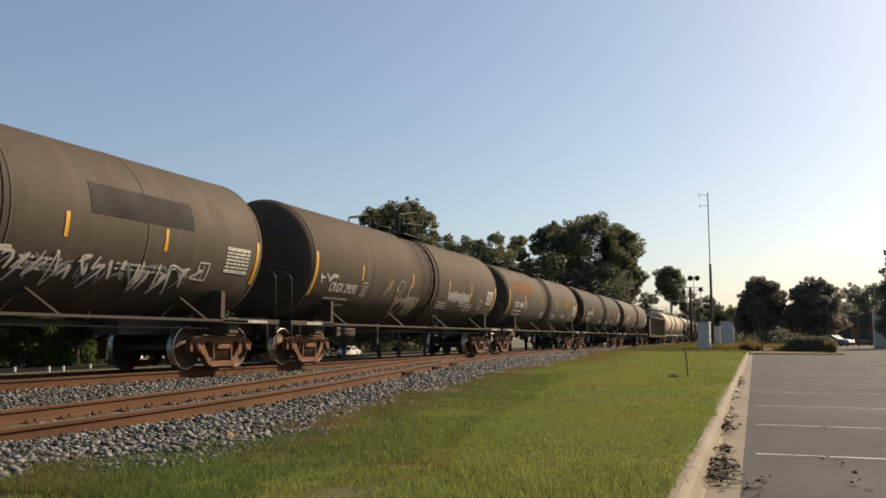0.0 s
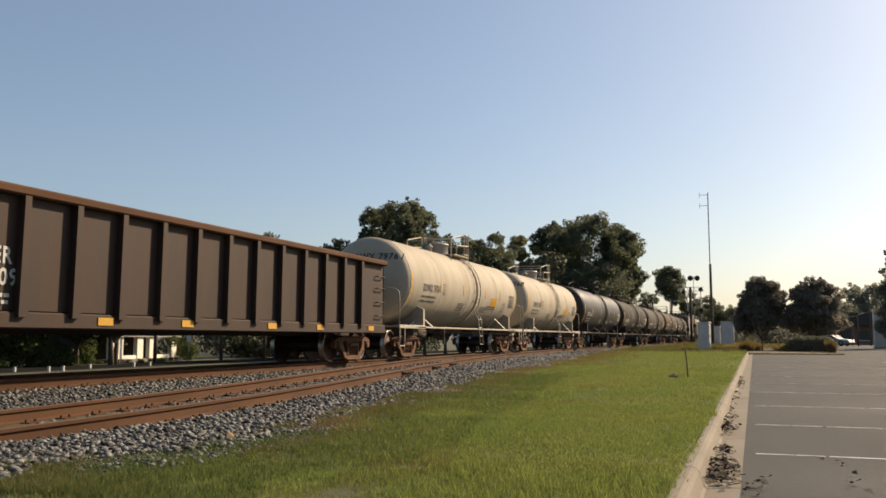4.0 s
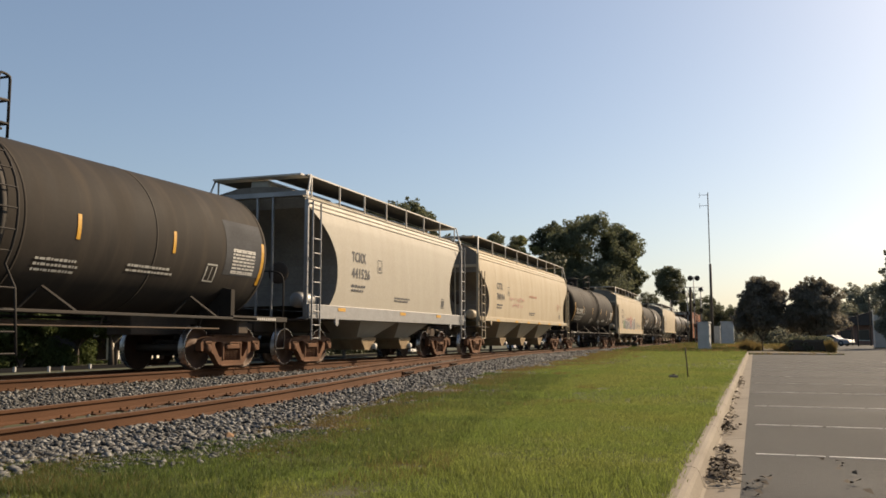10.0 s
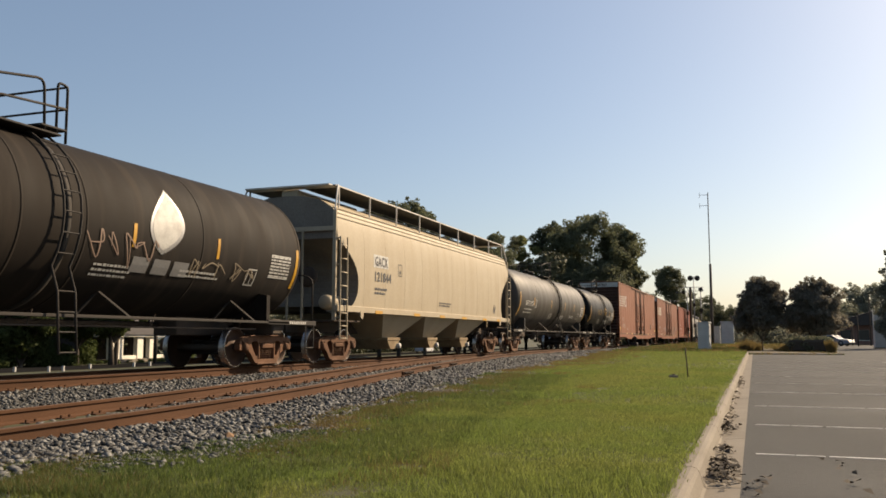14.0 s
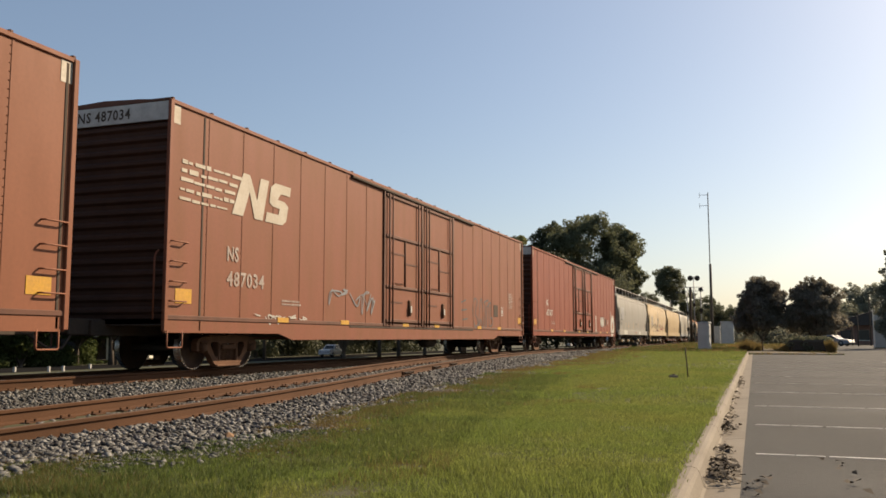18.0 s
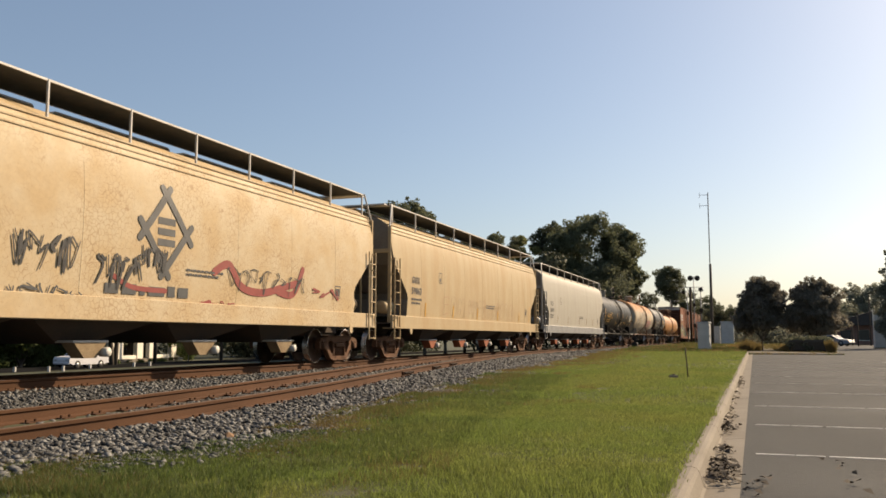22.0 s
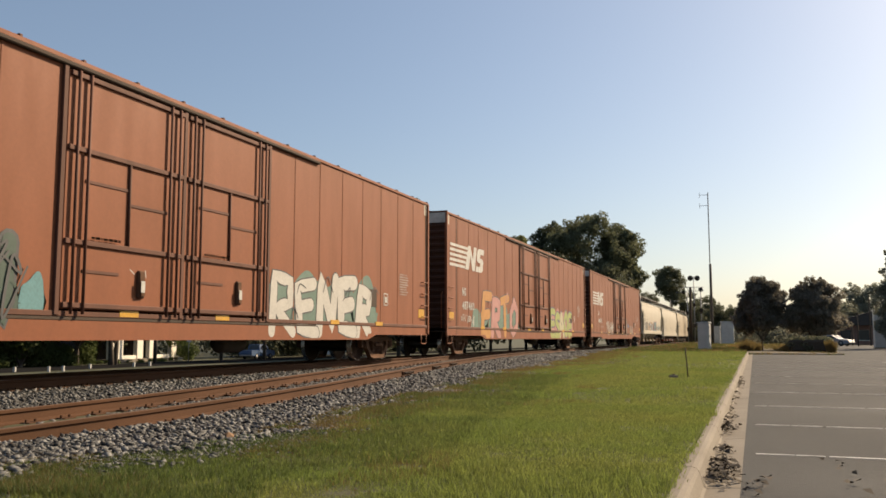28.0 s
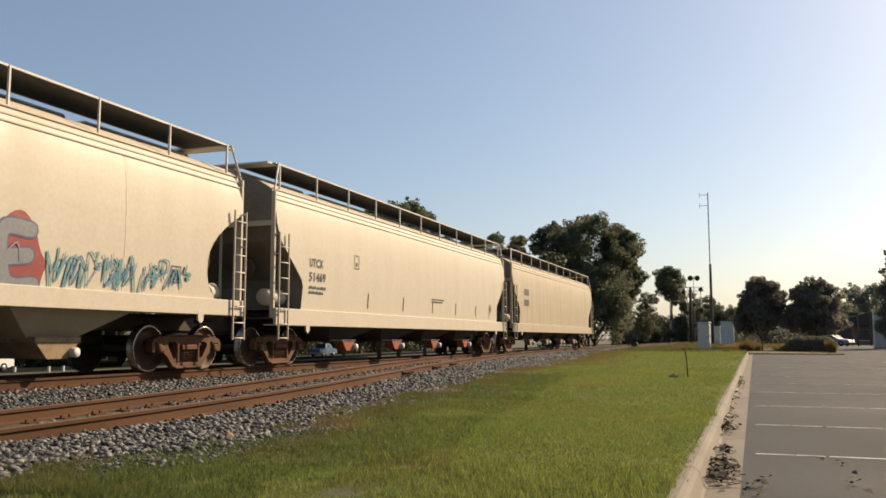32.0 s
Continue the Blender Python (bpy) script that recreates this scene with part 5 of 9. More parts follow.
        s.box(-5.3, 5.5, sy * w - 0.02, sy * w + 0.11, floor_z - 0.08, floor_z - 0.02, 0.01)
        s.part("door_track", M["under"], car, "dark door rail under the eave")
    # roof: shallow ridged panels
    n = 20
    s = Shape()
    v, f = [], []
    for i in range(n + 1):
        x = -h + length * i / n
        for y, z in ((-w, top - 0.02), (-w * 0.55, top + 0.05), (0, top + 0.09), (w * 0.55, top + 0.05), (w, top - 0.02)):
            v.append((x, y, z))
    f = [(i * 5 + j, i * 5 + j + 1, (i + 1) * 5 + j + 1, (i + 1) * 5 + j) for i in range(n) for j in range(4)]
    f += [(0, 1, 2, 3, 4), tuple(n * 5 + q for q in (4, 3, 2, 1, 0))]
    s.add(v, f)
    for i in range(n + 1):
        x = -h + length * i / n
        x = min(h - 0.05, max(-h + 0.05, x))
        s.box(x - 0.035, x + 0.035, -w - 0.03, w + 0.03, top - 0.03, top + 0.035, 0.01)
    s.part("roof", roofm, car)
    # ends: stacked corrugations, their unlit look painted in with a darker brown
    for d in (-1, 1):
        s = Shape()
        xe = d * h
        rows = 16
        pts = []
        for i in range(rows):
            z0 = floor_z + (top - floor_z - 0.42) * i / rows
            z1 = floor_z + (top - floor_z - 0.42) * (i + 1) / rows
            pts += [(0.0, z0), (0.0, z0 + (z1 - z0) * 0.35), (0.07, z0 + (z1 - z0) * 0.55), (0.07, z0 + (z1 - z0) * 0.8)]
        pts += [(0.0, top - 0.42), (0.0, top - 0.02)]
        k = len(pts)
        v = [(xe + d * (o - 0.08) * 1.0, y, z) for y in (-w + 0.02, w - 0.02) for o, z in pts]
        s.add(v, [(i, i + 1, i + 1 + k, i + k) for i in range(k - 1)])
        s.box(min(xe, xe - d * 0.3), max(xe, xe - d * 0.3), -w, w, floor_z - 0.1, floor_z)
        s.part("end_wall", END_SHADE, car, "horizontally ribbed end with shade in its colour")
        for sy in (-1, 1):
            Shape().box(xe - 0.06, xe + 0.06, sy * w - 0.05, sy * w + 0.02, 0.78, top - 0.02, 0.015).part("corner_post", skin, car)
            s = Shape()
            for z in (1.35, 1.72, 2.1, 2.48):
                x0 = xe - d * 0.08
                s.tube(bent([(x0, sy * w, z), (x0, sy * (w + 0.09), z), (x0 - d * 0.48, sy * (w + 0.09), z), (x0 - d * 0.48, sy * w, z)], 0.04, 2), 0.016, 6)
            s.tube(bent([(xe - d * 0.1, sy * w, 0.8), (xe - d * 0.1, sy * w, 0.48), (xe - d * 0.55, sy * w, 0.48), (xe - d * 0.55, sy * w, 0.8)], 0.04, 2), 0.018, 6)
            s.each("grab_iron", skin, car)
        s = Shape()
        s.tube(bent([(xe + d * 0.12, 1.2, 1.3), (xe + d * 0.12, 1.2, 3.0), (xe + d * 0.02, 1.2, 3.1)], 0.05), 0.02, 6)
        s.tube([(xe + d * 0.12, 0.75, 1.3), (xe + d * 0.12, 0.75, 3.0)], 0.02, 6)
        for i in range(6):
            s.tube([(xe + d * 0.12, 0.75, 1.35 + i * 0.33), (xe + d * 0.12, 1.2, 1.35 + i * 0.33)], 0.015, 5)
        s.part("end_ladder", skin, car)
        Shape().tube(bent([(xe + d * 0.16, -1.45, 1.0), (xe + d * 0.16, -1.45, 2.2), (xe + d * 0.05, -1.45, 2.3)], 0.1), 0.018, 6).part("grab_pole", skin, car)
        if end_cap and number and d < 0:
            kk, y0 = 0.2 / 0.7, 0.62
            for word in number[:2]:
                v, f = text_shape(word)
                child("reporting_mark", mesh("reporting_mark", [(xe - 0.016, y0 - p[0] * kk * 0.9, top - 0.32 + p[1] * kk) for p in v], f, M["under"]), car)
                y0 -= v[:, 0].max() * kk * 0.9 + 0.1
        if end_cap:
            s = Shape().box(min(xe - d * 0.02, xe + d * 0.012), max(xe - d * 0.02, xe + d * 0.012), -w + 0.03, w - 0.03, top - 0.4, top - 0.04)
            s.part("end_number_band", M["white"], car, "pale band across the end's top")
            s = Shape().box(min(xe - d * 0.3, xe), max(xe - d * 0.3, xe), -w - 0.006, -w + 0.002, top - 0.45, top - 0.06)
            s.part("corner_flash", M["cream_steel"], car, "white painted top corner")
        s = Shape().box(min(d * (h - 2.0), d * (h + 0.35)), max(d * (h - 2.0), d * (h + 0.35)), -0.24, 0.24, 0.7, 1.0, 0.02)
        s.part("draft_sill", M["under"], car)
        coupler(car, d * (h - 0.4), d * (h + (lead if d < 0 else tail)))
        truck(car, d * (h - 2.85))
    s = Shape().box(-h, h, -1.5, 1.5, floor_z - 0.12, floor_z).box(-h + 1, h - 1, -0.2, 0.2, 0.7, 0.9)
    for i in range(9):
        x = -h + 5.2 + (length - 10.4) * i / 8
        s.box(x - 0.06, x + 0.06, -1.45, 1.45, 0.75, 0.9)
    s.tube([(-h + 4, -0.7, 0.72), (h - 4, -0.7, 0.72)], 0.03, 6)
    s.part("underframe", M["under"], car)
    s = Shape().lathe([(-0.5, 0.0), (-0.46, 0.18), (-0.38, 0.22), (0.38, 0.22), (0.46, 0.18), (0.5, 0.0)], "x", 14, (3.2, -0.6, 0.55))
    s.part("brake_reservoir", M["under"], car)
    # reflectors along the sill
    for x in (-h + 4.0, -h + 7.2, -1.6, 1.2, h - 7.0, h - 4.2):
        Shape().box(x, x + 0.48, -w - 0.034, -w - 0.024, 1.02, 1.13).part("reflector_strip", M["yellow"], car, "yellow reflective strip")
    for x in (-h + 0.3, h - 0.8):
        Shape().box(x, x + 0.5, -w - 0.008, -w - 0.002, 1.32, 1.6).part("reflector_patch", M["yellow"], car, "square yellow reflector")
    swath(car, surf, [(h - 3.6, h - 3.3, 1.62, 1.65), (h - 3.6, h - 3.3, 1.95, 1.98), (h - 3.6, h - 3.57, 1.62, 1.96), (h - 3.33, h - 3.3, 1.62, 1.96), (h - 3.52, h - 3.38, 1.7, 1.88)], M["white"], "panel_stencil", off=0.012)
    Shape().box(h - 4.7, h - 4.1, -w - 0.012, -w + 0.0, 1.55, 2.05, 0.004).part("chalk_board", M["under"], car, "small dark notice board")
    bars(car, surf, h - 2.4, 2.6, 0.7, 9, 0.045, M["faded"], 4)
    bars(car, surf, -h + 4.2, 1.5, 0.9, 2, 0.045, M["faded"], 5)
    bars(car, surf, 1.3, 3.75, 0.75, 3, 0.07, M["faded"], 7, off=0.03)
    if number:
        letters(car, surf, number[0], -h + number[2], number[5] + 0.52, 0.30, number[4], 0.42)
        letters(car, surf, number[1], -h + number[3], number[5], 0.30, number[4], 1.45)
    if logo:
        x0, z0, lm = logo
        kx, kz = 1.09, 0.92
        cells = []
        for i in range(5):
            z = z0 + (0.02 + i * 0.2) * kz
            x1 = x0 + (1.6 + 0.09 * i) * kx
            if lm is M["cream_steel"]:      # worn away in places
                rr = random.Random(i)
                q = x0 + 0.015 * i
                while q < x1 - 0.1:
                    w_ = rr.uniform(0.1, 0.4)
                    cells.append((q, min(x1, q + w_), z + rr.uniform(0, 0.03), z + 0.1 - rr.uniform(0, 0.04)))
                    q += w_ + rr.uniform(0.02, 0.1)
            else:
                cells.append((x0 + 0.015 * i, x1, z, z + 0.1))
        swath(car, surf, cells, lm, "logo_stripe", "five pale speed stripes", 0.012)
        s = Shape()
        def slab(poly):
            s.add([surf(x0 + a * kx, z0 + b * kz, 0, 0.013) for a, b in poly], [tuple(range(len(poly)))])
        slab([(1.62, 0.0), (2.0, 0.0), (2.22, 0.62), (2.08, 1.02), (1.98, 1.02)])
        slab([(2.22, 1.02), (2.08, 1.02), (2.42, 0.0), (2.72, 0.0), (2.94, 1.02), (2.62, 1.02), (2.5, 0.45)])
        slab([(2.82, 0.0), (3.5, 0.0), (3.66, 0.12), (3.74, 0.5), (3.6, 0.6), (3.3, 0.62), (3.42, 0.78), (3.8, 0.78), (3.84, 1.02), (3.2, 1.02), (3.02, 0.9), (2.97, 0.5), (3.1, 0.42), (3.38, 0.4), (3.34, 0.24), (2.88, 0.24)])
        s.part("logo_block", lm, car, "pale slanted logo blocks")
    return car, surf, h


def gondola(length, label, skin, lead=1.1, tail=1.1, marks=None):
    car = tagged(new("gondola_car"), label, "gondola car", "freight train")
    h = length / 2
    w = 1.5

    def surf(x, z, v, off):
        return (x, -w - off, z + v)
    z0, z1 = 1.02, 2.82
    s = Shape()
    for sy in (-1, 1):
        s.box(-h, h, min(sy * w, sy * (w - 0.04)), max(sy * w, sy * (w - 0.04)), z0, z1)
    s.part("side_wall", skin, car)
    s = Shape()
    for d in (-1, 1):
        s.box(min(d * h, d * (h - 0.06)), max(d * h, d * (h - 0.06)), -w, w, z0, z1 - 0.05)
        for i in range(5):
            z = z0 + 0.2 + i * 0.32
            s.box(d * h - 0.05, d * h + 0.05, -w + 0.05, w - 0.05, z, z + 0.14, 0.03)
    s.part("end_wall", skin, car)
    for sy in (-1, 1):
        for i in range(13):
            x = -h + 1.7 + (length - 3.4) * i / 12
            Shape().prism([(x - 0.09, z0 - 0.05), (x + 0.09, z0 - 0.05), (x + 0.06, z1), (x - 0.06, z1)], sy * (w + 0.06) - 0.07, sy * (w + 0.06) + 0.07).part("side_post", skin, car)
    s = Shape()
    for sy in (-1, 1):
        s.box(-h, h, sy * (w + 0.05) - 0.1, sy * (w + 0.05) + 0.1, z1 - 0.03, z1 + 0.12, 0.03)
    for d in (-1, 1):
        s.box(d * h - 0.1, d * h + 0.1, -w, w, z1 - 0.05, z1 + 0.1, 0.03)
    s.part("top_chord", M["rail"], car, "rusty top chord")
    s = Shape().box(-h, h, -w, w, z0 - 0.02, z0 + 0.05).box(-h - 0.3, h + 0.3, -0.25, 0.25, 0.72, 1.0, 0.02)
    for sy in (-1, 1):
        s.box(-h, h, sy * w - 0.06, sy * w + 0.06, 0.80, z0 + 0.03, 0.02)
    s.part("underframe", skin, car)
    for d in (-1, 1):
        s = Shape()
        for z in (1.3, 1.7, 2.1, 2.45):
            s.tube(bent([(d * (h - 0.1), -w, z), (d * (h - 0.1), -w - 0.1, z), (d * (h - 0.6), -w - 0.1, z), (d * (h - 0.6), -w, z)], 0.04, 2), 0.016, 6)
        s.part("grab_iron", skin, car)
        coupler(car, d * (h - 0.4), d * (h + (lead if d < 0 else tail)))
        truck(car, d * (h - 1.15))
    if marks:
        letters(car, surf, marks[0], -h + 1.8, 1.76, 0.25, M["white"], 0.83)
        letters(car, surf, marks[1], -h + 1.8, 1.44, 0.25, M["white"], 0.95)
        bars(car, surf, -h + 1.8, 1.26, 1.0, 2, 0.06, M["white"], 3)
    for x in (-h + 0.3, -h + 4.4, -1.5, 1.6, 3.9, h - 1.2):
        Shape().box(x, x + 0.36, -w - 0.075, -w - 0.065, 0.87, 1.0).part("reflector_strip", M["yellow"], car, "yellow reflective strip")
    return car, surf, h


# ---- the train, from its leading end ----
DK = [paint("tank_black_%s" % n, c, s2, r_, 0.7, fleck=fl, fleck_at=fa, spec=0.11) for n, c, s2, r_, fl, fa in (
    ("brown", (0.092, 0.077, 0.062), (0.125, 0.1, 0.077), 0.8, (0.10, 0.07, 0.045), 0.70),
    ("grey", (0.046, 0.041, 0.037), (0.064, 0.055, 0.046), 0.78, None, 0.7),
    ("warm", (0.09, 0.073, 0.057), (0.125, 0.097, 0.072), 0.8, (0.12, 0.08, 0.05), 0.68),
    ("satin", (0.04, 0.04, 0.043), (0.052, 0.05, 0.05), 0.5, None, 0.7),
    ("gloss", (0.010, 0.010, 0.011), (0.018, 0.016, 0.016), 0.48, None, 0.7))]
BROWN, GREY, WARM, SATIN, GLOSS = DK
SATIN.node_tree.nodes["Principled BSDF"].inputs["Specular IOR Level"].default_value = 0.2
COAL = paint("tank_coal_black", (0.022, 0.018, 0.015), (0.034, 0.027, 0.022), 0.75, 0.7, spec=0.12)
DUSTY = paint("tank_dusty_brown", (0.082, 0.068, 0.053), (0.11, 0.087, 0.065), 0.75, 0.7, fleck=(0.12, 0.085, 0.055), fleck_at=0.7, spec=0.15)
SMOKE = paint("tank_smoke_grey", (0.085, 0.077, 0.068), (0.055, 0.046, 0.037), 0.55, 0.6)
CREAMT = paint("tank_cream", (0.56, 0.50, 0.40), (0.44, 0.37, 0.27), 0.75, 0.5, fleck=(0.35, 0.26, 0.17), fleck_at=0.72)
RUSTT = paint("tank_rust_streaked", (0.60, 0.53, 0.42), (0.48, 0.36, 0.22), 0.8, 0.6, fleck=(0.3, 0.12, 0.05), fleck_at=0.72, scale=0.8)


def grimed(m, amount=0.6, low=0.3):
    """Spilt and smoked dirt round the manway and ladder, and long streaks of dust down the sides."""
    n, l = m.node_tree.nodes, m.node_tree.links
    b = n["Principled BSDF"]
    old = b.inputs["Base Color"].links[0].from_socket
    co = n.new("ShaderNodeTexCoord")
    sep = n.new("ShaderNodeSeparateXYZ")
    l.new(co.outputs["Object"], sep.inputs[0])
    no = n.new("ShaderNodeTexNoise")
    no.inputs["Scale"].default_value, no.inputs["Detail"].default_value = 1.3, 6
    l.new(co.outputs["Object"], no.inputs["Vector"])
    far = n.new("ShaderNodeMath")
    far.operation = "SUBTRACT"
    far.inputs[1].default_value = 0.0
    l.new(sep.outputs["X"], far.inputs[0])
    dist = n.new("ShaderNodeMath")
    dist.operation = "ABSOLUTE"
    l.new(far.outputs[0], dist.inputs[0])
    ad = n.new("ShaderNodeMath")
    ad.operation = "MULTIPLY_ADD"
    ad.inputs[1].default_value = 1.6
    l.new(no.outputs["Fac"], ad.inputs[0])
    l.new(dist.outputs[0], ad.inputs[2])
    mr = n.new("ShaderNodeMapRange")
    mr.inputs[1].default_value, mr.inputs[2].default_value = 1.15, 2.1
    mr.inputs[3].default_value, mr.inputs[4].default_value = amount, 0.0
    l.new(ad.outputs[0], mr.inputs[0])
    dark = n.new("ShaderNodeMix")
    dark.data_type = "RGBA"
    l.new(mr.outputs[0], dark.inputs[0])
    l.new(old, dark.inputs[6])
    dark.inputs[7].default_value = (0.016, 0.012, 0.009, 1)
    mp = n.new("ShaderNodeMapping")
    mp.inputs["Scale"].default_value = (1.8, 0.25, 0.25)
    l.new(co.outputs["Object"], mp.inputs[0])
    st = n.new("ShaderNodeTexNoise")
    st.inputs["Scale"].default_value, st.inputs["Detail"].default_value = 2.0, 8
    l.new(mp.outputs[0], st.inputs["Vector"])
    sr = n.new("ShaderNodeMapRange")
    sr.inputs[1].default_value, sr.inputs[2].default_value, sr.inputs[4].default_value = 0.5, 0.78, low
    l.new(st.outputs["Fac"], sr.inputs[0])
    dust = n.new("ShaderNodeMix")
    dust.data_type = "RGBA"
    l.new(sr.outputs[0], dust.inputs[0])
    l.new(dark.outputs[2], dust.inputs[6])
    dust.inputs[7].default_value = (0.115, 0.088, 0.064, 1)
    l.new(dust.outputs[2], b.inputs["Base Color"])


def rusted_top(m, colour, z0, z1):
    """Rust bleeding down from the top seams: broken by noise, strongest along the crown."""
    n, l = m.node_tree.nodes, m.node_tree.links
    b = n["Principled BSDF"]
    old = b.inputs["Base Color"].links[0].from_socket
    co = n.new("ShaderNodeTexCoord")
    sep = n.new("ShaderNodeSeparateXYZ")
    l.new(co.outputs["Object"], sep.inputs[0])
    no = n.new("ShaderNodeTexNoise")
    no.inputs["Scale"].default_value, no.inputs["Detail"].default_value = 1.1, 7
    l.new(co.outputs["Object"], no.inputs["Vector"])
    ad = n.new("ShaderNodeMath")
    ad.operation = "MULTIPLY_ADD"
    ad.inputs[1].default_value = 2.4
    l.new(no.outputs["Fac"], ad.inputs[0])
    l.new(sep.outputs["Z"], ad.inputs[2])
    mr = n.new("ShaderNodeMapRange")
    mr.inputs[1].default_value, mr.inputs[2].default_value = z0 + 1.2, z1 + 1.2
    mr.inputs[4].default_value = 0.85
    l.new(ad.outputs[0], mr.inputs[0])
    mx = n.new("ShaderNodeMix")
    mx.data_type = "RGBA"
    l.new(mr.outputs[0], mx.inputs[0])
    l.new(old, mx.inputs[6])
    mx.inputs[7].default_value = (*colour, 1)
    l.new(mx.outputs[2], b.inputs["Base Color"])


for shell_, am_, lo_ in ((BROWN, 0.65, 0.35), (GREY, 0.6, 0.25), (WARM, 0.65, 0.35), (SATIN, 0.35, 0.06), (COAL, 0.5, 0.2), (DUSTY, 0.65, 0.4), (SMOKE, 0.7, 0.2)):
    grimed(shell_, am_, lo_)
def crazed(m, colour, scale):
    """A net of fine cracks where old paint has shrunk, open in some places and closed in others."""
    n, l = m.node_tree.nodes, m.node_tree.links
    b = n["Principled BSDF"]
    old = b.inputs["Base Color"].links[0].from_socket
    co = n.new("ShaderNodeTexCoord")
    warp = n.new("ShaderNodeTexNoise")
    warp.inputs["Scale"].default_value, warp.inputs["Detail"].default_value = 3.0, 3
    l.new(co.outputs["Object"], warp.inputs["Vector"])
    mixv = n.new("ShaderNodeMix")
    mixv.data_type, mixv.inputs[0].default_value = "RGBA", 0.12
    l.new(co.outputs["Object"], mixv.inputs[6])
    l.new(warp.outputs["Color"], mixv.inputs[7])
    vo = n.new("ShaderNodeTexVoronoi")
    vo.feature = "DISTANCE_TO_EDGE"
    vo.inputs["Scale"].default_value = scale
    l.new(mixv.outputs[2], vo.inputs["Vector"])
    big = n.new("ShaderNodeTexNoise")
    big.inputs["Scale"].default_value, big.inputs["Detail"].default_value = 0.9, 5
    l.new(co.outputs["Object"], big.inputs["Vector"])
    wide = n.new("ShaderNodeMapRange")
    wide.inputs[1].default_value, wide.inputs[2].default_value, wide.inputs[3].default_value, wide.inputs[4].default_value = 0.4, 0.65, 0.004, 0.055
    l.new(big.outputs["Fac"], wide.inputs[0])
    less = n.new("ShaderNodeMath")
    less.operation = "LESS_THAN"
    l.new(vo.outputs["Distance"], less.inputs[0])
    l.new(wide.outputs[0], less.inputs[1])
    half = n.new("ShaderNodeMath")
    half.operation = "MULTIPLY"
    half.inputs[1].default_value = 0.75
    l.new(less.outputs[0], half.inputs[0])
    mx = n.new("ShaderNodeMix")
    mx.data_type = "RGBA"
    l.new(half.outputs[0], mx.inputs[0])
    l.new(old, mx.inputs[6])
    mx.inputs[7].default_value = (*colour, 1)
    l.new(mx.outputs[2], b.inputs["Base Color"])


rusted_top(RUSTT, (0.36, 0.135, 0.033), 3.05, 3.75)
ORANGET = paint("tank_orange", (0.55, 0.24, 0.06), (0.42, 0.2, 0.09), 0.5, 0.6)
BEIGE = paint("hopper_beige", (0.60, 0.51, 0.37), (0.5, 0.41, 0.28), 0.6, 0.4, fleck=(0.36, 0.27, 0.17), fleck_at=0.74)
TAN = paint("hopper_tan", (0.62, 0.48, 0.285), (0.54, 0.36, 0.18), 0.6, 0.6, fleck=(0.38, 0.22, 0.11), fleck_at=0.72)
PEEL = paint("hopper_peeling_tan", (0.74, 0.60, 0.40), (0.68, 0.48, 0.25), 0.65, 0.7, streak=False, scale=1.6)
PALEG = paint("hopper_pale_grey", (0.54, 0.50, 0.42), (0.46, 0.42, 0.345), 0.55, 0.35)
GREYH = paint("hopper_grey", (0.41, 0.395, 0.355), (0.33, 0.30, 0.26), 0.6, 0.5, fleck=(0.36, 0.2, 0.1), fleck_at=0.75)
WHITEH = paint("hopper_white", (0.74, 0.67, 0.54), (0.66, 0.57, 0.43), 0.55, 0.35, fleck=(0.4, 0.33, 0.24), fleck_at=0.76)
BOXR = [paint("boxcar_%s" % n, c, s2, 0.62, 0.6, fleck=fl, fleck_at=0.72) for n, c, s2, fl in (
    ("orange_brown", (0.33, 0.115, 0.056), (0.265, 0.1, 0.052), (0.2, 0.09, 0.05)),
    ("rust_brown", (0.305, 0.102, 0.055), (0.26, 0.108, 0.052), (0.22, 0.1, 0.055)),
    ("red", (0.31, 0.068, 0.032), (0.255, 0.064, 0.036), (0.2, 0.08, 0.05)),
    ("brown", (0.345, 0.115, 0.05), (0.28, 0.1, 0.048), (0.17, 0.08, 0.05)))]
crazed(PEEL, (0.28, 0.18, 0.09), 12.0)
# boxcar brown darkened to carry the shade of ends turned from the sun
END_SHADE = paint("boxcar_sooty_end", (0.105, 0.052, 0.036), (0.065, 0.036, 0.028), 0.8, 0.6)
ROOFB = paint("boxcar_roof", (0.2, 0.085, 0.055), (0.13, 0.07, 0.05), 0.7, 0.7)
GOND = paint("gondola_brown", (0.052, 0.034, 0.026), (0.09, 0.05, 0.034), 0.65, 0.7, fleck=(0.14, 0.07, 0.04), fleck_at=0.7)

K = 1.037        # the train's drawing scale
TRAIN = []       # (thing, where its middle stands along the line at 0 s)


def put(made, l, r):
    car, surf, h = made
    TRAIN.append((car, (l + r) / 2 * K))
    car.matrix_basis = pose((l + r) / 2 * K, TRACK_Y, RAIL_Z)
    return car, surf, h


def tank(l, r, prev, nxt, label, shell, mark, marks=True, table_mat=None, **kw):
    made = put(tank_car((r - l) * K, label, shell, mark=mark, lead=(l - prev) / 2 * K, tail=(nxt - r) / 2 * K, head_lights=mark, **kw), l, r)
    if marks:
        usual_marks(*made, wm=kw.get("mark_mat"), table_mat=table_mat)
    return made


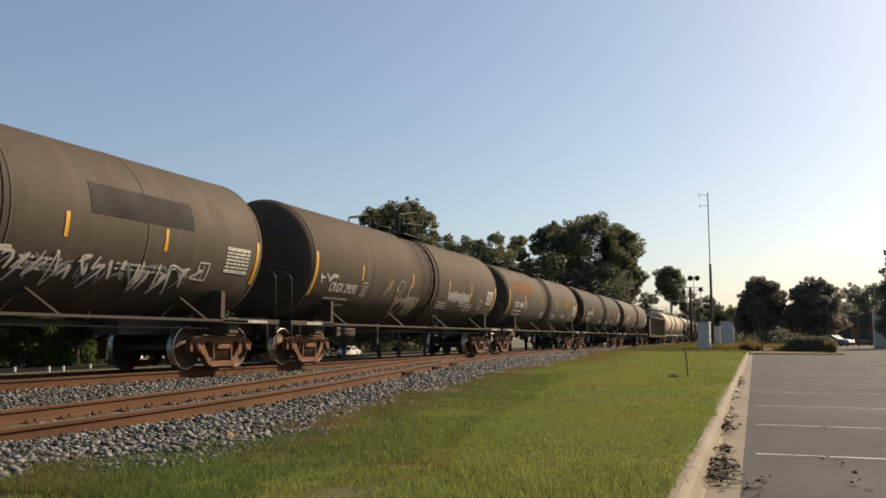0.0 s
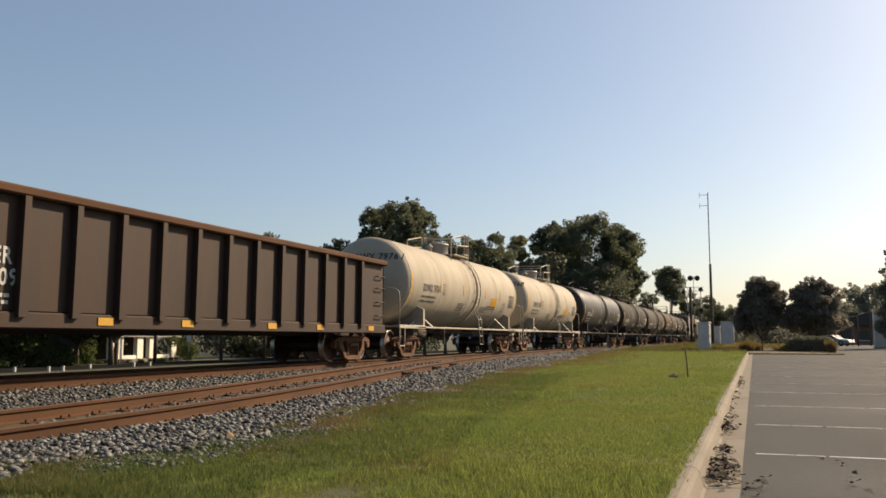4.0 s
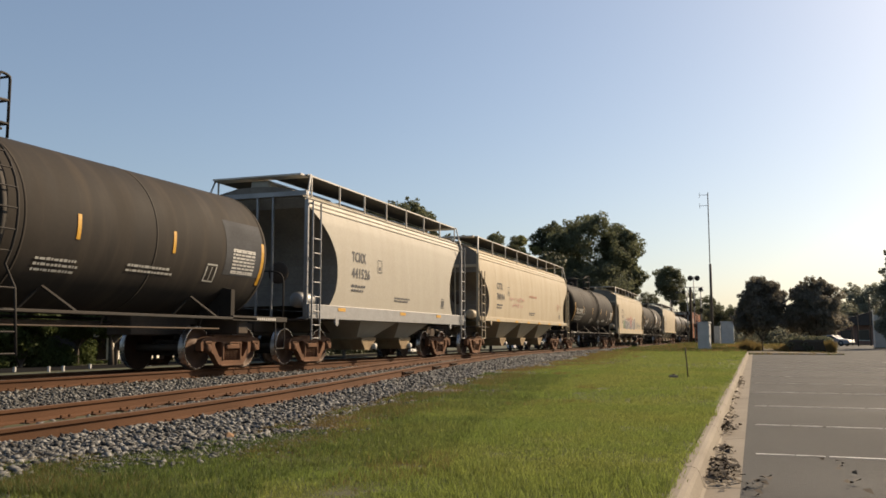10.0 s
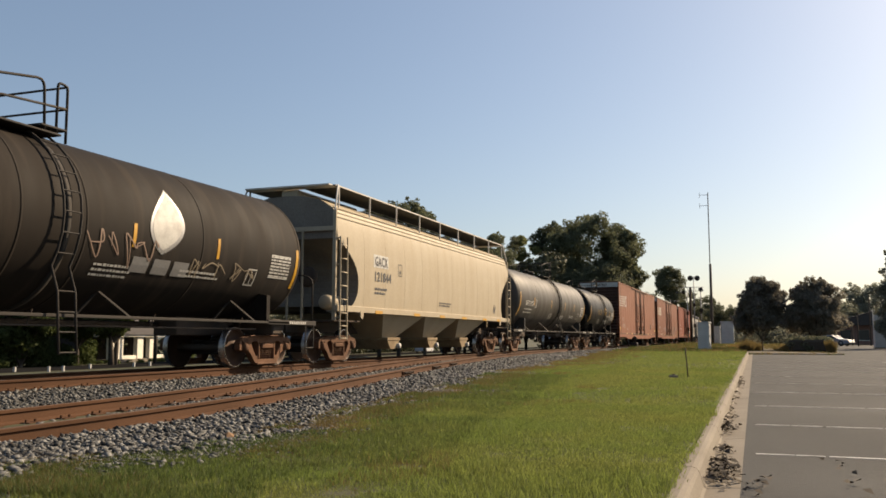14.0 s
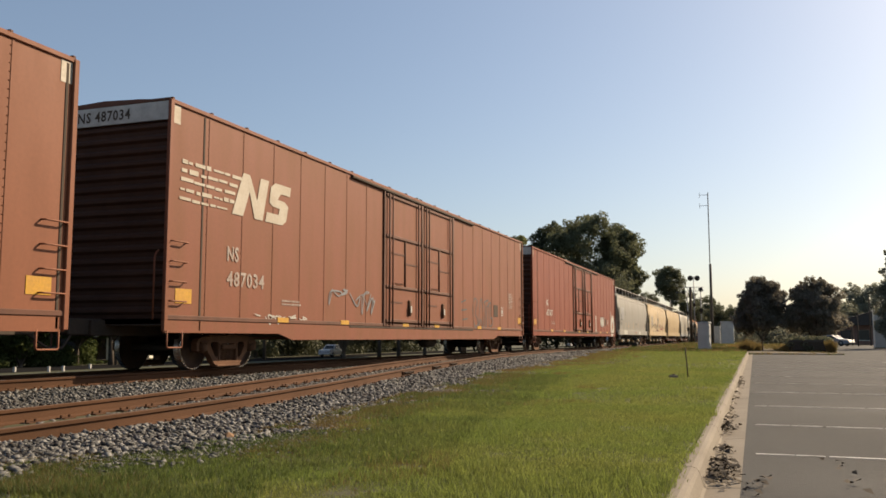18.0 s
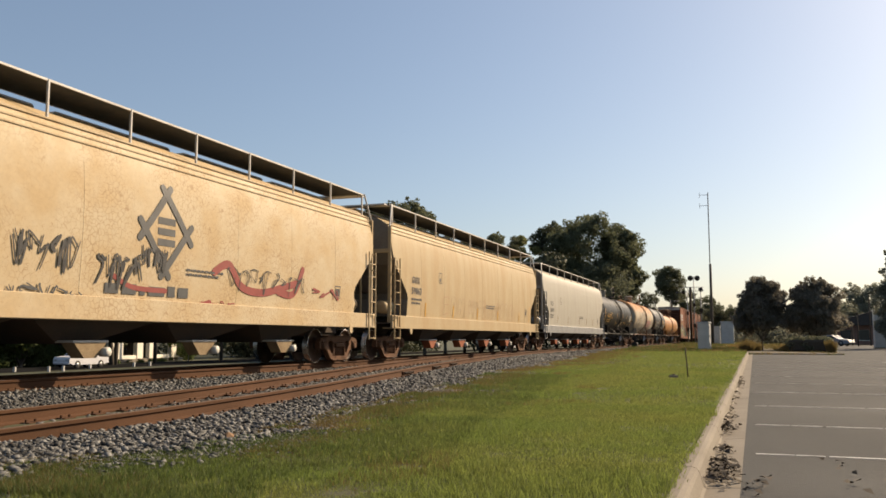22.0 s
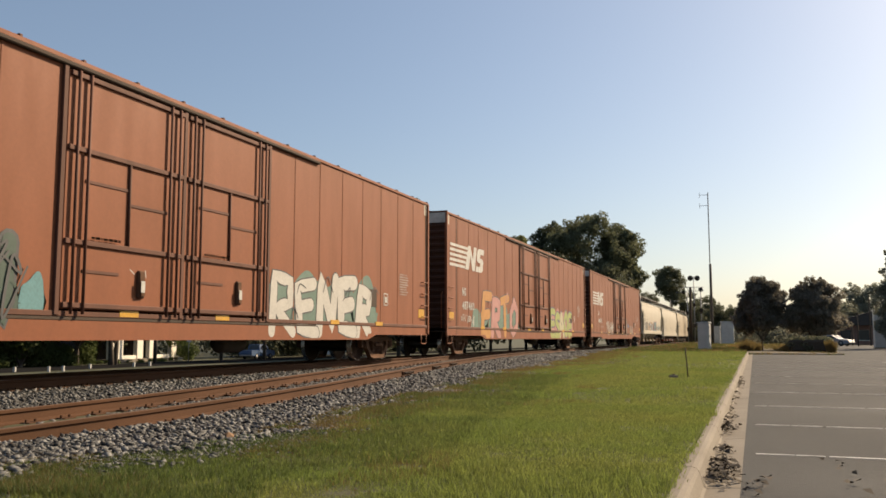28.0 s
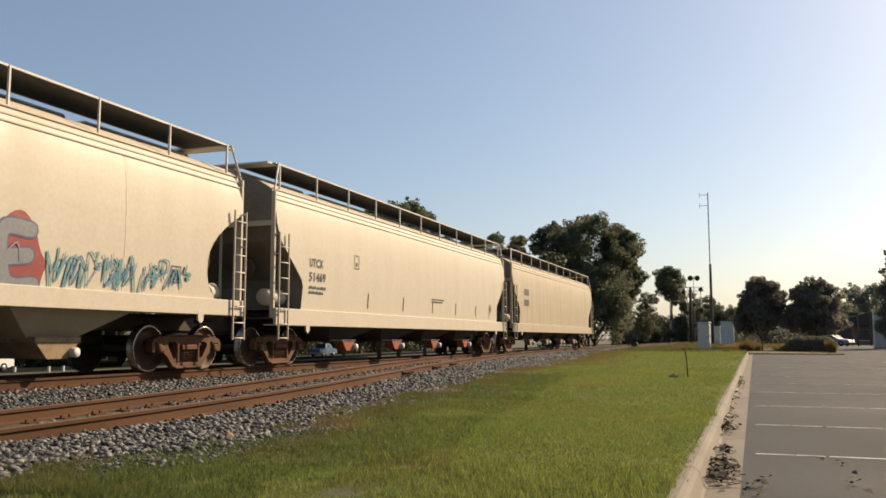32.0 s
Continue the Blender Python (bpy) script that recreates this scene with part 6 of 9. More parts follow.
# black tank cars
c, sf, h = tank(0.9, 15.96, -1.6, 18.41, "brown-black tank car with white graffiti tags along its side", DUSTY, "", rise=0.05)
swath(c, sf, [(h - 5.2, h - 2.4, 2.75, 3.3)], M["patch"], "paint_patch", "dark overpainted patch")
scribble(c, sf, h - 7.6, h - 2.0, 1.5, 2.05, SP["white"], 3, 17, 0.055)
scribble(c, sf, h - 7.4, h - 2.4, 1.55, 2.0, SP["grey"], 4, 12, 0.04, off=0.011)
scribble(c, sf, h - 9.8, h - 7.7, 1.5, 2.1, SP["teal"], 5, 6, 0.05)
c, sf, h = tank(18.41, 33.85, 15.96, 36.11, "brown-black tank car with pale graffiti beside the ladder", WARM, "CRGX 29292", rise=0.07, mark_at=(1.05, 1.6, 1.9))
scribble(c, sf, -h + 4.6, -h + 6.6, 1.75, 2.45, SP["tan"], 8, 4, 0.05)
graffiti(c, sf, -h + 5.6, -h + 7.4, 1.4, 1.95, 4, [SP["tan"]], SP["brown"], 5, None, 0.05)
zig = [(-5.9 + 0.125 * i, (2.02 if i % 2 else 2.34) + 0.03 * math.sin(2.3 * i)) for i in range(19)]
spray(c, sf, [zig + [(-3.62, 2.2), (-3.45, 2.05), (-3.38, 2.2), (-3.55, 2.3)]], 0.05, SP["white"], "white sprayed zigzag", dx=h)
spray(c, sf, [[(a + 0.04, b - 0.03) for a, b in zig]], 0.09, SP["grey"], "grey sprayed zigzag", 0.009, dx=h)
spray(c, sf, [[(-3.72, 1.66), (-3.56, 1.92), (-3.6, 1.7), (-3.4, 1.96)], [(-3.36, 1.86), (-3.5, 1.72), (-3.4, 1.64), (-3.3, 1.74)], [(-3.2, 1.9), (-3.24, 1.68), (-3.06, 1.9), (-3.14, 1.6)], [(-3.02, 1.62), (-2.98, 1.94), (-2.84, 1.9), (-2.98, 1.74)]], 0.026, SP["cream"], "thin pale sprayed tag", dx=h)
scribble(c, sf, -h + 0.3, -h + 1.4, 2.0, 2.35, SP["white"], 9, 3, 0.03)
c, sf, h = tank(36.11, 51.21, 33.85, 53.64, "brown-black tank car with faded orange patches", BROWN, "CRGX 8688", rise=-0.05, fittings=-0.5, mark_at=(1.1, 1.55, 2.12))
swath(c, sf, [(-h + 0.9, -h + 4.6, 2.75, 3.35)], M["orange_mark"], "paint_patch", "faded orange patch")
swath(c, sf, [(h - 3.6, h - 1.6, 2.5, 2.9)], M["orange_mark"], "paint_patch", "faded orange patch")
c, sf, h = tank(53.64, 68.65, 51.21, 71.15, "dark brown tank car, plain and dusty", GREY, "CRGX 7326", rise=-0.05, fittings=-0.45, mark_at=(1.15, 1.6, 2.2))
c, sf, h = tank(71.15, 86.23, 68.65, 88.26, "dark tank car with washed-out smears low on its side", DUSTY, "CRGX 7290", rise=-0.04, mark_at=(1.1, 1.6, 2.28), weights=("LD LMT  187300 LB  84 900 KG", "LT WT   75700 LB  34 300 KG"))
scribble(c, sf, -h + 4.2, -h + 6.4, 1.45, 1.75, SP["ghost"], 12, 4, 0.1)
# gondola
c, sf, h = put(gondola((103.97 - 88.26) * K, "dark brown ribbed steel gondola with a rusty top edge", GOND, 1.05, 1.15, ("COER", "05509")), 88.26, 103.97)
# cream tank cars
for l, r, pv, nx, mk in ((106.2, 118.73, 103.97, 120.9, "DOWX 79761"), (120.9, 132.54, 118.73, 135.1, "DOWX 79768")):
    c, sf, h = tank(l, r, pv, nx, "cream tank car with grey lettering and a pale platform", CREAMT, mk, steel=M["cream_steel"], mark_mat=M["grey_mark"], dome=(0.5, 0.3, M["alu"]), rise=-0.16)
    swath(c, sf, [(2.6, 3.4, 1.95, 2.35)], M["yellow"], "notice", "yellow notice panel")
# more black tanks
c, sf, h = tank(135.1, 150.0, 132.54, 152.5, "clean satin black tank car with crisp lettering", SATIN, "CRGX 8642", rise=-0.06, mark_at=(1.12, 1.6, 2.15))
c, sf, h = tank(152.5, 167.64, 150.0, 169.88, "dusty black tank car with a greyed panel", GREY, "CRGX 8296", rise=-0.10, mark_at=(0.92, 1.75, 2.05), weights=("LD LMT  189750 LB  86 100 KG", "LT WT    73250 LB  33 200 KG  NEW"))
swath(c, sf, [(-h + 4.9, -h + 6.0, 2.3, 2.95)], M["grey_patch"], "paint_patch", "grey rubbed patch")
c, sf, h = tank(169.88, 185.09, 167.64, 187.61, "brown-black tank car with grey patches and a pale tag", BROWN, "CRGX 8747", rise=-0.10, mark_at=(1.1, 1.75, 2.05))
swath(c, sf, [(-h + 1.2, -h + 4.7, 2.7, 3.3)], M["grey_patch"], "paint_patch", "grey overpainted patch")
swath(c, sf, [(h - 4.6, h - 2.9, 2.45, 2.85)], M["grey_patch"], "paint_patch", "grey overpainted patch")
scribble(c, sf, h - 5.3, h - 2.9, 1.45, 2.05, SP["white"], 15, 9, 0.05)
scribble(c, sf, h - 5.6, h - 4.4, 2.1, 2.6, SP["orange"], 14, 5, 0.03)
scribble(c, sf, -h + 4.9, -h + 6.6, 1.95, 2.4, SP["ghost"], 16, 4, 0.05)
c, sf, h = tank(187.61, 202.62, 185.09, 205.1, "brown tank car with an orange-edged panel and white tags", WARM, "CRGX 9038", marks=False, rise=-0.06, fittings=-1.1)
usual_marks(c, sf, h, strips=(-h + 2.8, h - 5.52, h - 3.93, h - 2.78))
swath(c, sf, [(-h + 0.5, -h + 3.6, 2.65, 3.25)], M["orange_mark"], "paint_patch", "faded orange patch")
swath(c, sf, [(-1.95, 0.78, 1.2, 5.0)], M["soiled"], "paint_patch", "dark soiled ring under the manway", 0.005)
swath(c, sf, [(h - 4.98, h - 2.62, 2.42, 2.97)], M["patch"], "paint_patch", "dark frame of a patch")
for x0, x1 in ((-4.86, -3.86), (-3.8, -2.74)):
    swath(c, sf, [(h + x0, h + x1, 2.49, 2.9)], M["orange_mark"], "paint_patch", "faded orange patch", 0.008)
swath(c, sf, [(h - 1.75, h - 0.02, 1.62, 2.84)], M["pale_patch"], "paint_patch", "pale grey repainted end panel", 0.004)
swath(c, sf, [(h - 1.2, h - 0.45, 2.62, 2.74)], M["grey_patch"], "paint_patch", "dark grey block", 0.007)
swath(c, sf, [(h - 10.1, h - 9.7, 3.2, 3.34)], M["pale_patch"], "paint_patch", "small pale patch", 0.006)
spray(c, sf, [[(-9.62, 2.52), (-9.6, 2.93)], [(-9.42, 2.84), (-9.58, 2.74), (-9.4, 2.66)], [(-9.2, 2.8), (-9.36, 2.72), (-9.24, 2.62), (-9.12, 2.78), (-9.08, 2.66)], [(-9.05, 2.92), (-8.86, 2.94), (-9.0, 2.66), (-8.8, 2.74)]], 0.02, SP["white"], "white sprayed tag", dx=h)
spray(c, sf, [[(-7.8, 3.1), (-8.15, 3.16), (-8.2, 2.98), (-7.85, 2.86), (-8.2, 2.8)], [(-8.35, 2.5), (-8.1, 2.62), (-8.15, 2.4), (-8.38, 2.45)], [(-7.95, 2.68), (-7.75, 3.05), (-7.72, 2.7), (-7.8, 2.55)], [(-7.9, 2.88), (-7.5, 2.84)], [(-7.62, 2.95), (-7.55, 2.6)], [(-7.5, 2.9), (-7.2, 2.78), (-7.38, 2.6)], [(-7.14, 2.8), (-7.16, 2.52), (-7.06, 2.36)]], 0.02, SP["white"], "white sprayed tag with long strokes", dx=h)
spray(c, sf, [[(-8.2, 2.2), (-7.98, 2.42), (-7.88, 1.9)], [(-8.15, 2.4), (-7.7, 2.28)], [(-8.0, 2.36), (-7.72, 2.38)], [(-8.25, 2.08), (-8.0, 2.4)]], 0.03, SP["white"], "white sprayed star", dx=h)
spray(c, sf, [[(-7.52, 1.7), (-7.45, 1.9), (-7.3, 1.84), (-7.46, 1.78)], [(-7.26, 1.86), (-7.12, 1.86), (-7.24, 1.72), (-7.08, 1.74)], [(-7.0, 1.86), (-6.92, 1.76), (-6.82, 1.88), (-6.98, 1.62)], [(-7.5, 1.64), (-6.9, 1.66)]], 0.022, SP["tan"], "pale sprayed tag", dx=h)
spray(c, sf, [[(-7.84, 1.46), (-7.8, 1.56), (-7.66, 1.48), (-7.6, 1.56), (-7.44, 1.48)], [(-7.85, 1.44), (-7.4, 1.46)]], 0.03, SP["tan"], "pale sprayed scrawl", dx=h)
spray(c, sf, [[(-5.3, 1.68), (-5.5, 1.58), (-5.4, 1.5)], [(-5.0, 1.5), (-4.95, 1.7), (-4.7, 1.66), (-4.85, 1.58), (-4.6, 1.5)], [(-4.4, 1.66), (-4.5, 1.54), (-4.25, 1.52), (-4.2, 1.66)], [(-4.0, 1.68), (-3.9, 1.54), (-3.7, 1.7)]], 0.03, SP["brown"], "faded brown sprayed letters", dx=h)
c, sf, h = tank(205.1, 220.12, 202.62, 221.85, "black tank car with grey-blue ends and a white tag", GREY, "GATX 94150", rise=-0.16, sz=1.05)
swath(c, sf, [(-h + 0.05, -h + 1.3, 2.5, 3.45)], M["grey_patch"], "paint_patch", "grey-blue end panel", 0.004)
swath(c, sf, [(h - 1.5, h - 0.1, 2.0, 3.2)], M["grey_patch"], "paint_patch", "grey-blue end panel", 0.004)
scribble(c, sf, -h + 4.9, -h + 7.2, 1.75, 2.35, SP["white"], 22, 6, 0.06)
# hoppers and tanks
c, sf, h = put(hopper_car((233.38 - 221.85) * K, "pale grey round-sided covered hopper car", PALEG, M["alu"], 0.95, 1.05, 2, marks=("TCMX", "441526"), seams=1, top=4.2, cut=1.5, cut_top=4.0), 221.85, 233.38)
sill_reflectors(c, (-4.4, -0.2, 3.0))
c, sf, h = put(hopper_car((251.82 - 235.35) * K, "beige covered hopper car with purple handwriting on its side", BEIGE, None, 1.05, 1.25, 3, bay_mat=BEIGE, marks=("CITX", "700104"), sill_z=(1.36, 1.53)), 235.35, 251.82)
sill_reflectors(c, (-6.2, -3.2, -1.0, 1.2, 3.4, 6.0))
scribble(c, sf, -h + 4.3, -h + 7.0, 2.28, 2.5, SP["pink"], 26, 9, 0.03)
scribble(c, sf, -h + 4.9, -h + 6.8, 2.02, 2.22, SP["pink"], 27, 6, 0.03)
bars(c, sf, -0.6, 2.62, 1.9, 1, 0.1, SP["salmon"], 4)
scribble(c, sf, h - 3.2, h - 1.9, 2.1, 2.5, SP["salmon"], 25, 3, 0.03)
c, sf, h = tank(254.2, 268.44, 251.82, 270.38, "black tank car with a tall manway and crisp white lettering", COAL, "TILX 270748", rise=0.06, mark_at=(0.5, 2.05, 2.2), weights=("LD LMT  210700 LB  95550 KG", "LT WT    75300 LB  34150 KG"), dome=(0.33, 0.5, None))
c, sf, h = put(hopper_car((286.19 - 270.38) * K, "beige covered hopper car with a long grey and red graffiti panel", BEIGE, None, 1.0, 1.0, 3, bay_mat=M["under"], marks=("CEFX", "12017"), sill_z=(1.05, 1.42), cut=1.0, seams=9), 270.38, 286.19)
throwup(c, sf, h - 12.3, h - 5.9, 1.08, 2.4, 5, SP["smoke"], SP["white"], SP["brick"], 31)
v, f = chunks(sf, [[(h - 9.05, 1.75), (h - 8.85, 2.4), (h - 8.5, 2.4), (h - 8.3, 1.7)]], 0.24, 0.02)
child("graffiti", mesh("graffiti", v, f, SP["rose"]), c, "rose-pink sprayed arch")
scribble(c, sf, h - 5.3, h - 2.5, 1.4, 2.05, SP["steel"], 33, 11, 0.045)
graffiti(c, sf, h - 13.1, h - 12.0, 1.5, 2.1, 2, [SP["green"]], SP["teal"], 34, None, 0.05)
sill_reflectors(c, (-7.0, -4.6, -2.2, 0.2, 2.6, 5.0, 6.9))
c, sf, h = tank(288.1, 303.53, 286.19, 305.36, "dark brown tank car with a pale leaf-shaped emblem", COAL, "ADMX 28319")
for grow, m_, nm, off_ in ((0.08, M["alu"], "emblem", 0.010), (0.0, M["white"], "emblem_leaf", 0.014)):
    rows = []
    for i in range(40):
        t = (i + 0.5) / 40
        half = (0.42 + grow) * math.sin(math.pi * t ** 0.8)
        cx = h - 4.95 + 0.25 * (t - 0.5)
        rows.append((cx - half, cx + half, 2.3 - grow + (1.1 + 2 * grow) * i / 40, 2.3 - grow + (1.1 + 2 * grow) * (i + 1) / 40))
    swath(c, sf, rows, m_, nm, "pale leaf-shaped emblem", off_)
for a in (-5.8, -5.22, -4.64):
    swath(c, sf, [(h + a, h + a + 0.46, 1.85, 2.15)], M["alu"], "brand_bar", "plain grey brand block", 0.012)
scribble(c, sf, h - 4.2, h - 1.8, 1.85, 2.25, SP["tan"], 38, 5, 0.03)
scribble(c, sf, 1.0, 2.8, 1.9, 2.5, SP["ghost"], 39, 4, 0.03)
c, sf, h = put(hopper_car((321.58 - 305.36) * K, "light tan covered hopper car with yellow reflectors along its sill", BEIGE, None, 1.0, 1.1, 3, bay_mat=BEIGE, marks=("GACX", "121844"), sill_z=(1.36, 1.53), seams=11), 305.36, 321.58)
sill_reflectors(c, (-6.0, -3.0, -0.6, 1.8, 4.4, 6.4), w=0.5)
swath(c, sf, [(-h + 2.3, -h + 3.35, 2.7, 3.07)], M["white"], "paint_patch", "white repainted patch", 0.004)
c, sf, h = tank(323.69, 339.3, 321.58, 341.53, "smoke-grey tank car with a dark ladder band", SMOKE, "GATX 210234")
c, sf, h = tank(341.53, 351.11, 339.3, 353.34, "short glossy black tank car with yellow notices", GLOSS, "", marks=False)
usual_marks(c, sf, h)
swath(c, sf, [(-0.3 + 0.9, 0.9 + 0.55, 2.35, 2.85)], M["yellow"], "notice", "yellow notice panel")
letters(c, sf, "50% SODIUM HYDROXIDE", 1.5, 2.2, 0.12, M["white"], 1.8, "contents_stencil")
diamond(c, sf, h - 0.5, 1.55, 0.17, M["white"])
# boxcars
c, sf, h = put(boxcar((378.69 - 353.34) * K, "long faded orange-brown boxcar with ghosted stripes and double plug doors", BOXR[0], ROOFB, 1.15, 1.2, number=("NS", "487302", 2.05, 2.05, M["faded"], 1.57), logo=(0.33 - 26.29 / 2, 3.27, M["faded"])), 353.34, 378.69)
c, sf, h = put(boxcar((406.23 - 381.06) * K, "long rusty orange-brown boxcar with patchy stripes and a faint tag", BOXR[1], ROOFB, 1.2, 1.0, number=("NS", "487034", 1.97, 1.97, M["faded"], 1.75), logo=(0.33 - 26.1 / 2, 3.27, M["cream_steel"])), 381.06, 406.23)
spray(c, sf, [[(-6.95, 2.1), (-7.3, 2.2), (-7.55, 1.75), (-7.3, 1.15), (-6.9, 1.2), (-7.0, 1.45), (-7.2, 1.6), (-7.1, 1.9), (-6.95, 2.1)], [(-6.8, 1.15), (-6.6, 2.05), (-6.35, 2.15), (-6.15, 1.2), (-6.35, 1.15), (-6.5, 1.4), (-6.8, 1.15)], [(-6.05, 2.1), (-5.5, 2.2), (-5.5, 1.95), (-5.7, 1.9), (-5.75, 1.2), (-5.95, 1.2), (-5.9, 1.9), (-6.05, 2.1)], [(-5.4, 2.05), (-5.35, 1.2), (-4.9, 1.25), (-4.95, 1.5), (-5.15, 1.5), (-5.15, 2.1), (-5.4, 2.05)], [(-8.9, 2.0), (-8.4, 2.1)], [(-8.9, 1.7), (-8.3, 1.75)], [(-8.8, 1.35), (-8.2, 1.4)]], 0.06, SP["slate"], "dark faded outline letters", 0.006, dx=h)
scribble(c, sf, -h + 6.6, -h + 9.5, 1.3, 2.0, SP["grey"], 45, 5, 0.05)
scribble(c, sf, -h + 3.0, -h + 5.4, 0.95, 1.2, SP["white"], 46, 5, 0.03)
c, sf, h = put(boxcar((433.55 - 408.14) * K, "long red boxcar with white lettering and graffiti figures", BOXR[2], ROOFB, 1.0, 0.75, notch=False, number=("NS", "657637", 3.02, 3.02, M["white"], 1.87)), 408.14, 433.55)
letters(c, sf, "CLOSE AND LOCK DOORS", 0.85, 3.98, 0.15, M["white"], 1.9, "door_stencil", off=0.03)
letters(c, sf, "BEFORE MOVING CAR", 0.85, 3.76 + 0.02, 0.15, M["white"], 1.6, "door_stencil", off=0.03)
graffiti(c, sf, h - 2.1, h - 0.4, 0.85, 2.2, 1, [SP["white"]], SP["black"], 47, SP["salmon"], 0.08, word="O")
graffiti(c, sf, h - 6.6, h - 5.2, 1.5, 2.15, 3, [SP["white"]], SP["black"], 48, None, 0.05, word="NAN")
swath(c, sf, [(h - 8.55, h - 8.3, 1.1, 2.15), (h - 8.65, h - 8.2, 1.05, 1.25), (h - 8.6, h - 8.25, 2.0, 2.2)], SP["white"], "graffiti", "white painted figure")
# covered hoppers
c, sf, h = put(hopper_car((453.95 - 435.02) * K, "weathered grey covered hopper car with repainted patches", GREYH, None, 0.75, 0.6, 4, bay_mat=M["under"], sill_z=(0.95, 1.35), vee=True, cut_top=3.05, marks=("BRKX", "887842"), lip=True, seams=1), 435.02, 453.95)
swath(c, sf, [(-h + 1.9, -h + 3.4, 2.2, 3.2)], M["alu"], "paint_patch", "pale stencil patch", 0.004)
for x in (-5.2, -3.7, -0.4, 2.8, 7.0):
    reflectors(c, sf, [x], 1.55, 0.44, 0.09)
swath(c, sf, [(-6.5, -4.5, 0.99, 1.31), (3.15, 4.2, 0.99, 1.28)], M["white"], "paint_patch", "white repainted sill patch", 0.062)
bars(c, sf, 0.2, 1.18, 2.0, 2, 0.05, SP["salmon"], 35, off=0.062)
c, sf, h = put(hopper_car((472.91 - 455.14) * K, "peeling tan covered hopper car with diamond emblem and red graffiti", PEEL, None, 0.62, 0.62, 4, bay_mat=M["under"], sill_z=(0.95, 1.35), vee=True, cut_top=3.05, marks=("SHPX", "458520")), 455.14, 472.91)
swath(c, sf, [(-h + 2.6, -h + 4.4, 2.0, 2.98)], M["cream_steel"], "paint_patch", "pale repainted patch", 0.004)
out = ([], [])
ex, ez, es = h - 9.35, 2.62, 0.74
for a, b in (((0.12, -1.12), (-0.8, 0.22)), ((-0.12, -1.12), (0.8, 0.22)), ((-0.8, -0.22), (0.12, 1.12)), ((0.8, -0.22), (-0.12, 1.12))):
    v, f = chunks(sf, [[(ex + a[0] * es * 1.25, ez + a[1] * es), (ex + b[0] * es * 1.25, ez + b[1] * es)]], 0.14, 0.012 + 0.001 * (a[0] + b[1]), False)
    out[1].extend(tuple(i + len(out[0]) for i in q) for q in f)
    out[0].extend(v)
child("emblem", mesh("emblem", out[0], out[1], SP["slate"]), c, "dark open diamond emblem")
for zz in (-0.26, -0.06, 0.14):
    swath(c, sf, [(ex - 0.25, ex + 0.25, ez + zz, ez + zz + 0.13)], SP["slate"], "emblem_bar")
bars(c, sf, h - 10.9, 1.42, 2.9, 1, 0.2, SP["slate"], 3, "brand_bars")
v, f = chunks(sf, [[(h - 7.8, 2.0), (h - 7.3, 2.18), (h - 6.8, 1.75), (h - 6.0, 1.66), (h - 5.2, 1.8), (h - 4.5, 1.95)], [(h - 5.3, 1.72), (h - 4.6, 1.7), (h - 4.2, 2.3)]], 0.17, 0.012)
child("graffiti", mesh("graffiti", v, f, SP["red"]), c, "smeared red spray stroke")
v, f = chunks(sf, [[(h - 10.7, 1.72), (h - 10.2, 1.55), (h - 9.3, 1.53)], [(h - 8.3, 1.3), (h - 7.9, 1.38)]], 0.09, 0.013)
child("graffiti", mesh("graffiti", v, f, SP["red"]), c, "smeared red spray stroke")
scribble(c, sf, h - 7.4, h - 4.0, 1.6, 2.15, SP["black"], 58, 11, 0.03)
scribble(c, sf, h - 14.6, h - 11.4, 1.12, 1.5, SP["slate"], 59, 10, 0.035)
scribble(c, sf, h - 8.2, h - 7.0, 1.2, 1.42, SP["red"], 60, 4, 0.03)
scribble(c, sf, h - 12.9, h - 11.5, 1.65, 2.3, SP["black"], 52, 8, 0.045)
scribble(c, sf, h - 11.2, h - 9.9, 1.5, 2.15, SP["black"], 66, 8, 0.045)
scribble(c, sf, h - 10.0, h - 9.3, 1.85, 2.35, SP["black"], 67, 5, 0.045)
scribble(c, sf, h - 15.6, h - 13.4, 1.6, 2.15, SP["black"], 53, 8, 0.045)
scribble(c, sf, h - 3.8, h - 2.2, 1.6, 1.9, SP["red"], 54, 3, 0.06)
c, sf, h = put(hopper_car((491.91 - 474.15) * K, "rust-stained tan covered hopper car with faint outline graffiti", TAN, None, 0.64, 0.66, 4, bay_mat=M["under"], sill_z=(0.95, 1.35), vee=True, cut_top=3.05, marks=("GNRX", "59863"), gate=RED_GATE), 474.15, 491.91)
OUTLINES = [
    [[(0.8, 0.2), (0.2, 0.1), (0.0, 0.3), (0.25, 0.5), (0.05, 0.7), (0.2, 0.95), (0.75, 1.0), (0.8, 0.85)], [(0.3, 0.62), (0.7, 0.6)]],
    [[(0.1, 0.05), (0.15, 0.85), (0.3, 1.0), (0.45, 0.85), (0.42, 0.6), (0.8, 0.95), (0.95, 0.8), (0.6, 0.5), (0.95, 0.1), (0.7, 0.02)], [(0.25, 0.25), (0.4, 0.3)]],
    [[(0.0, 0.05), (0.05, 0.8), (0.3, 1.0), (0.55, 0.7), (0.6, 0.95), (0.95, 0.9), (0.9, 0.1), (0.6, 0.05)], [(0.3, 0.1), (0.35, 0.45), (0.5, 0.3)]],
    [[(0.1, 0.1), (0.05, 0.75), (0.4, 1.05), (0.85, 0.8), (0.9, 0.25), (0.55, 0.0), (0.1, 0.1)], [(0.45, 0.3), (0.4, 0.7), (0.55, 0.68), (0.5, 0.32)]]]
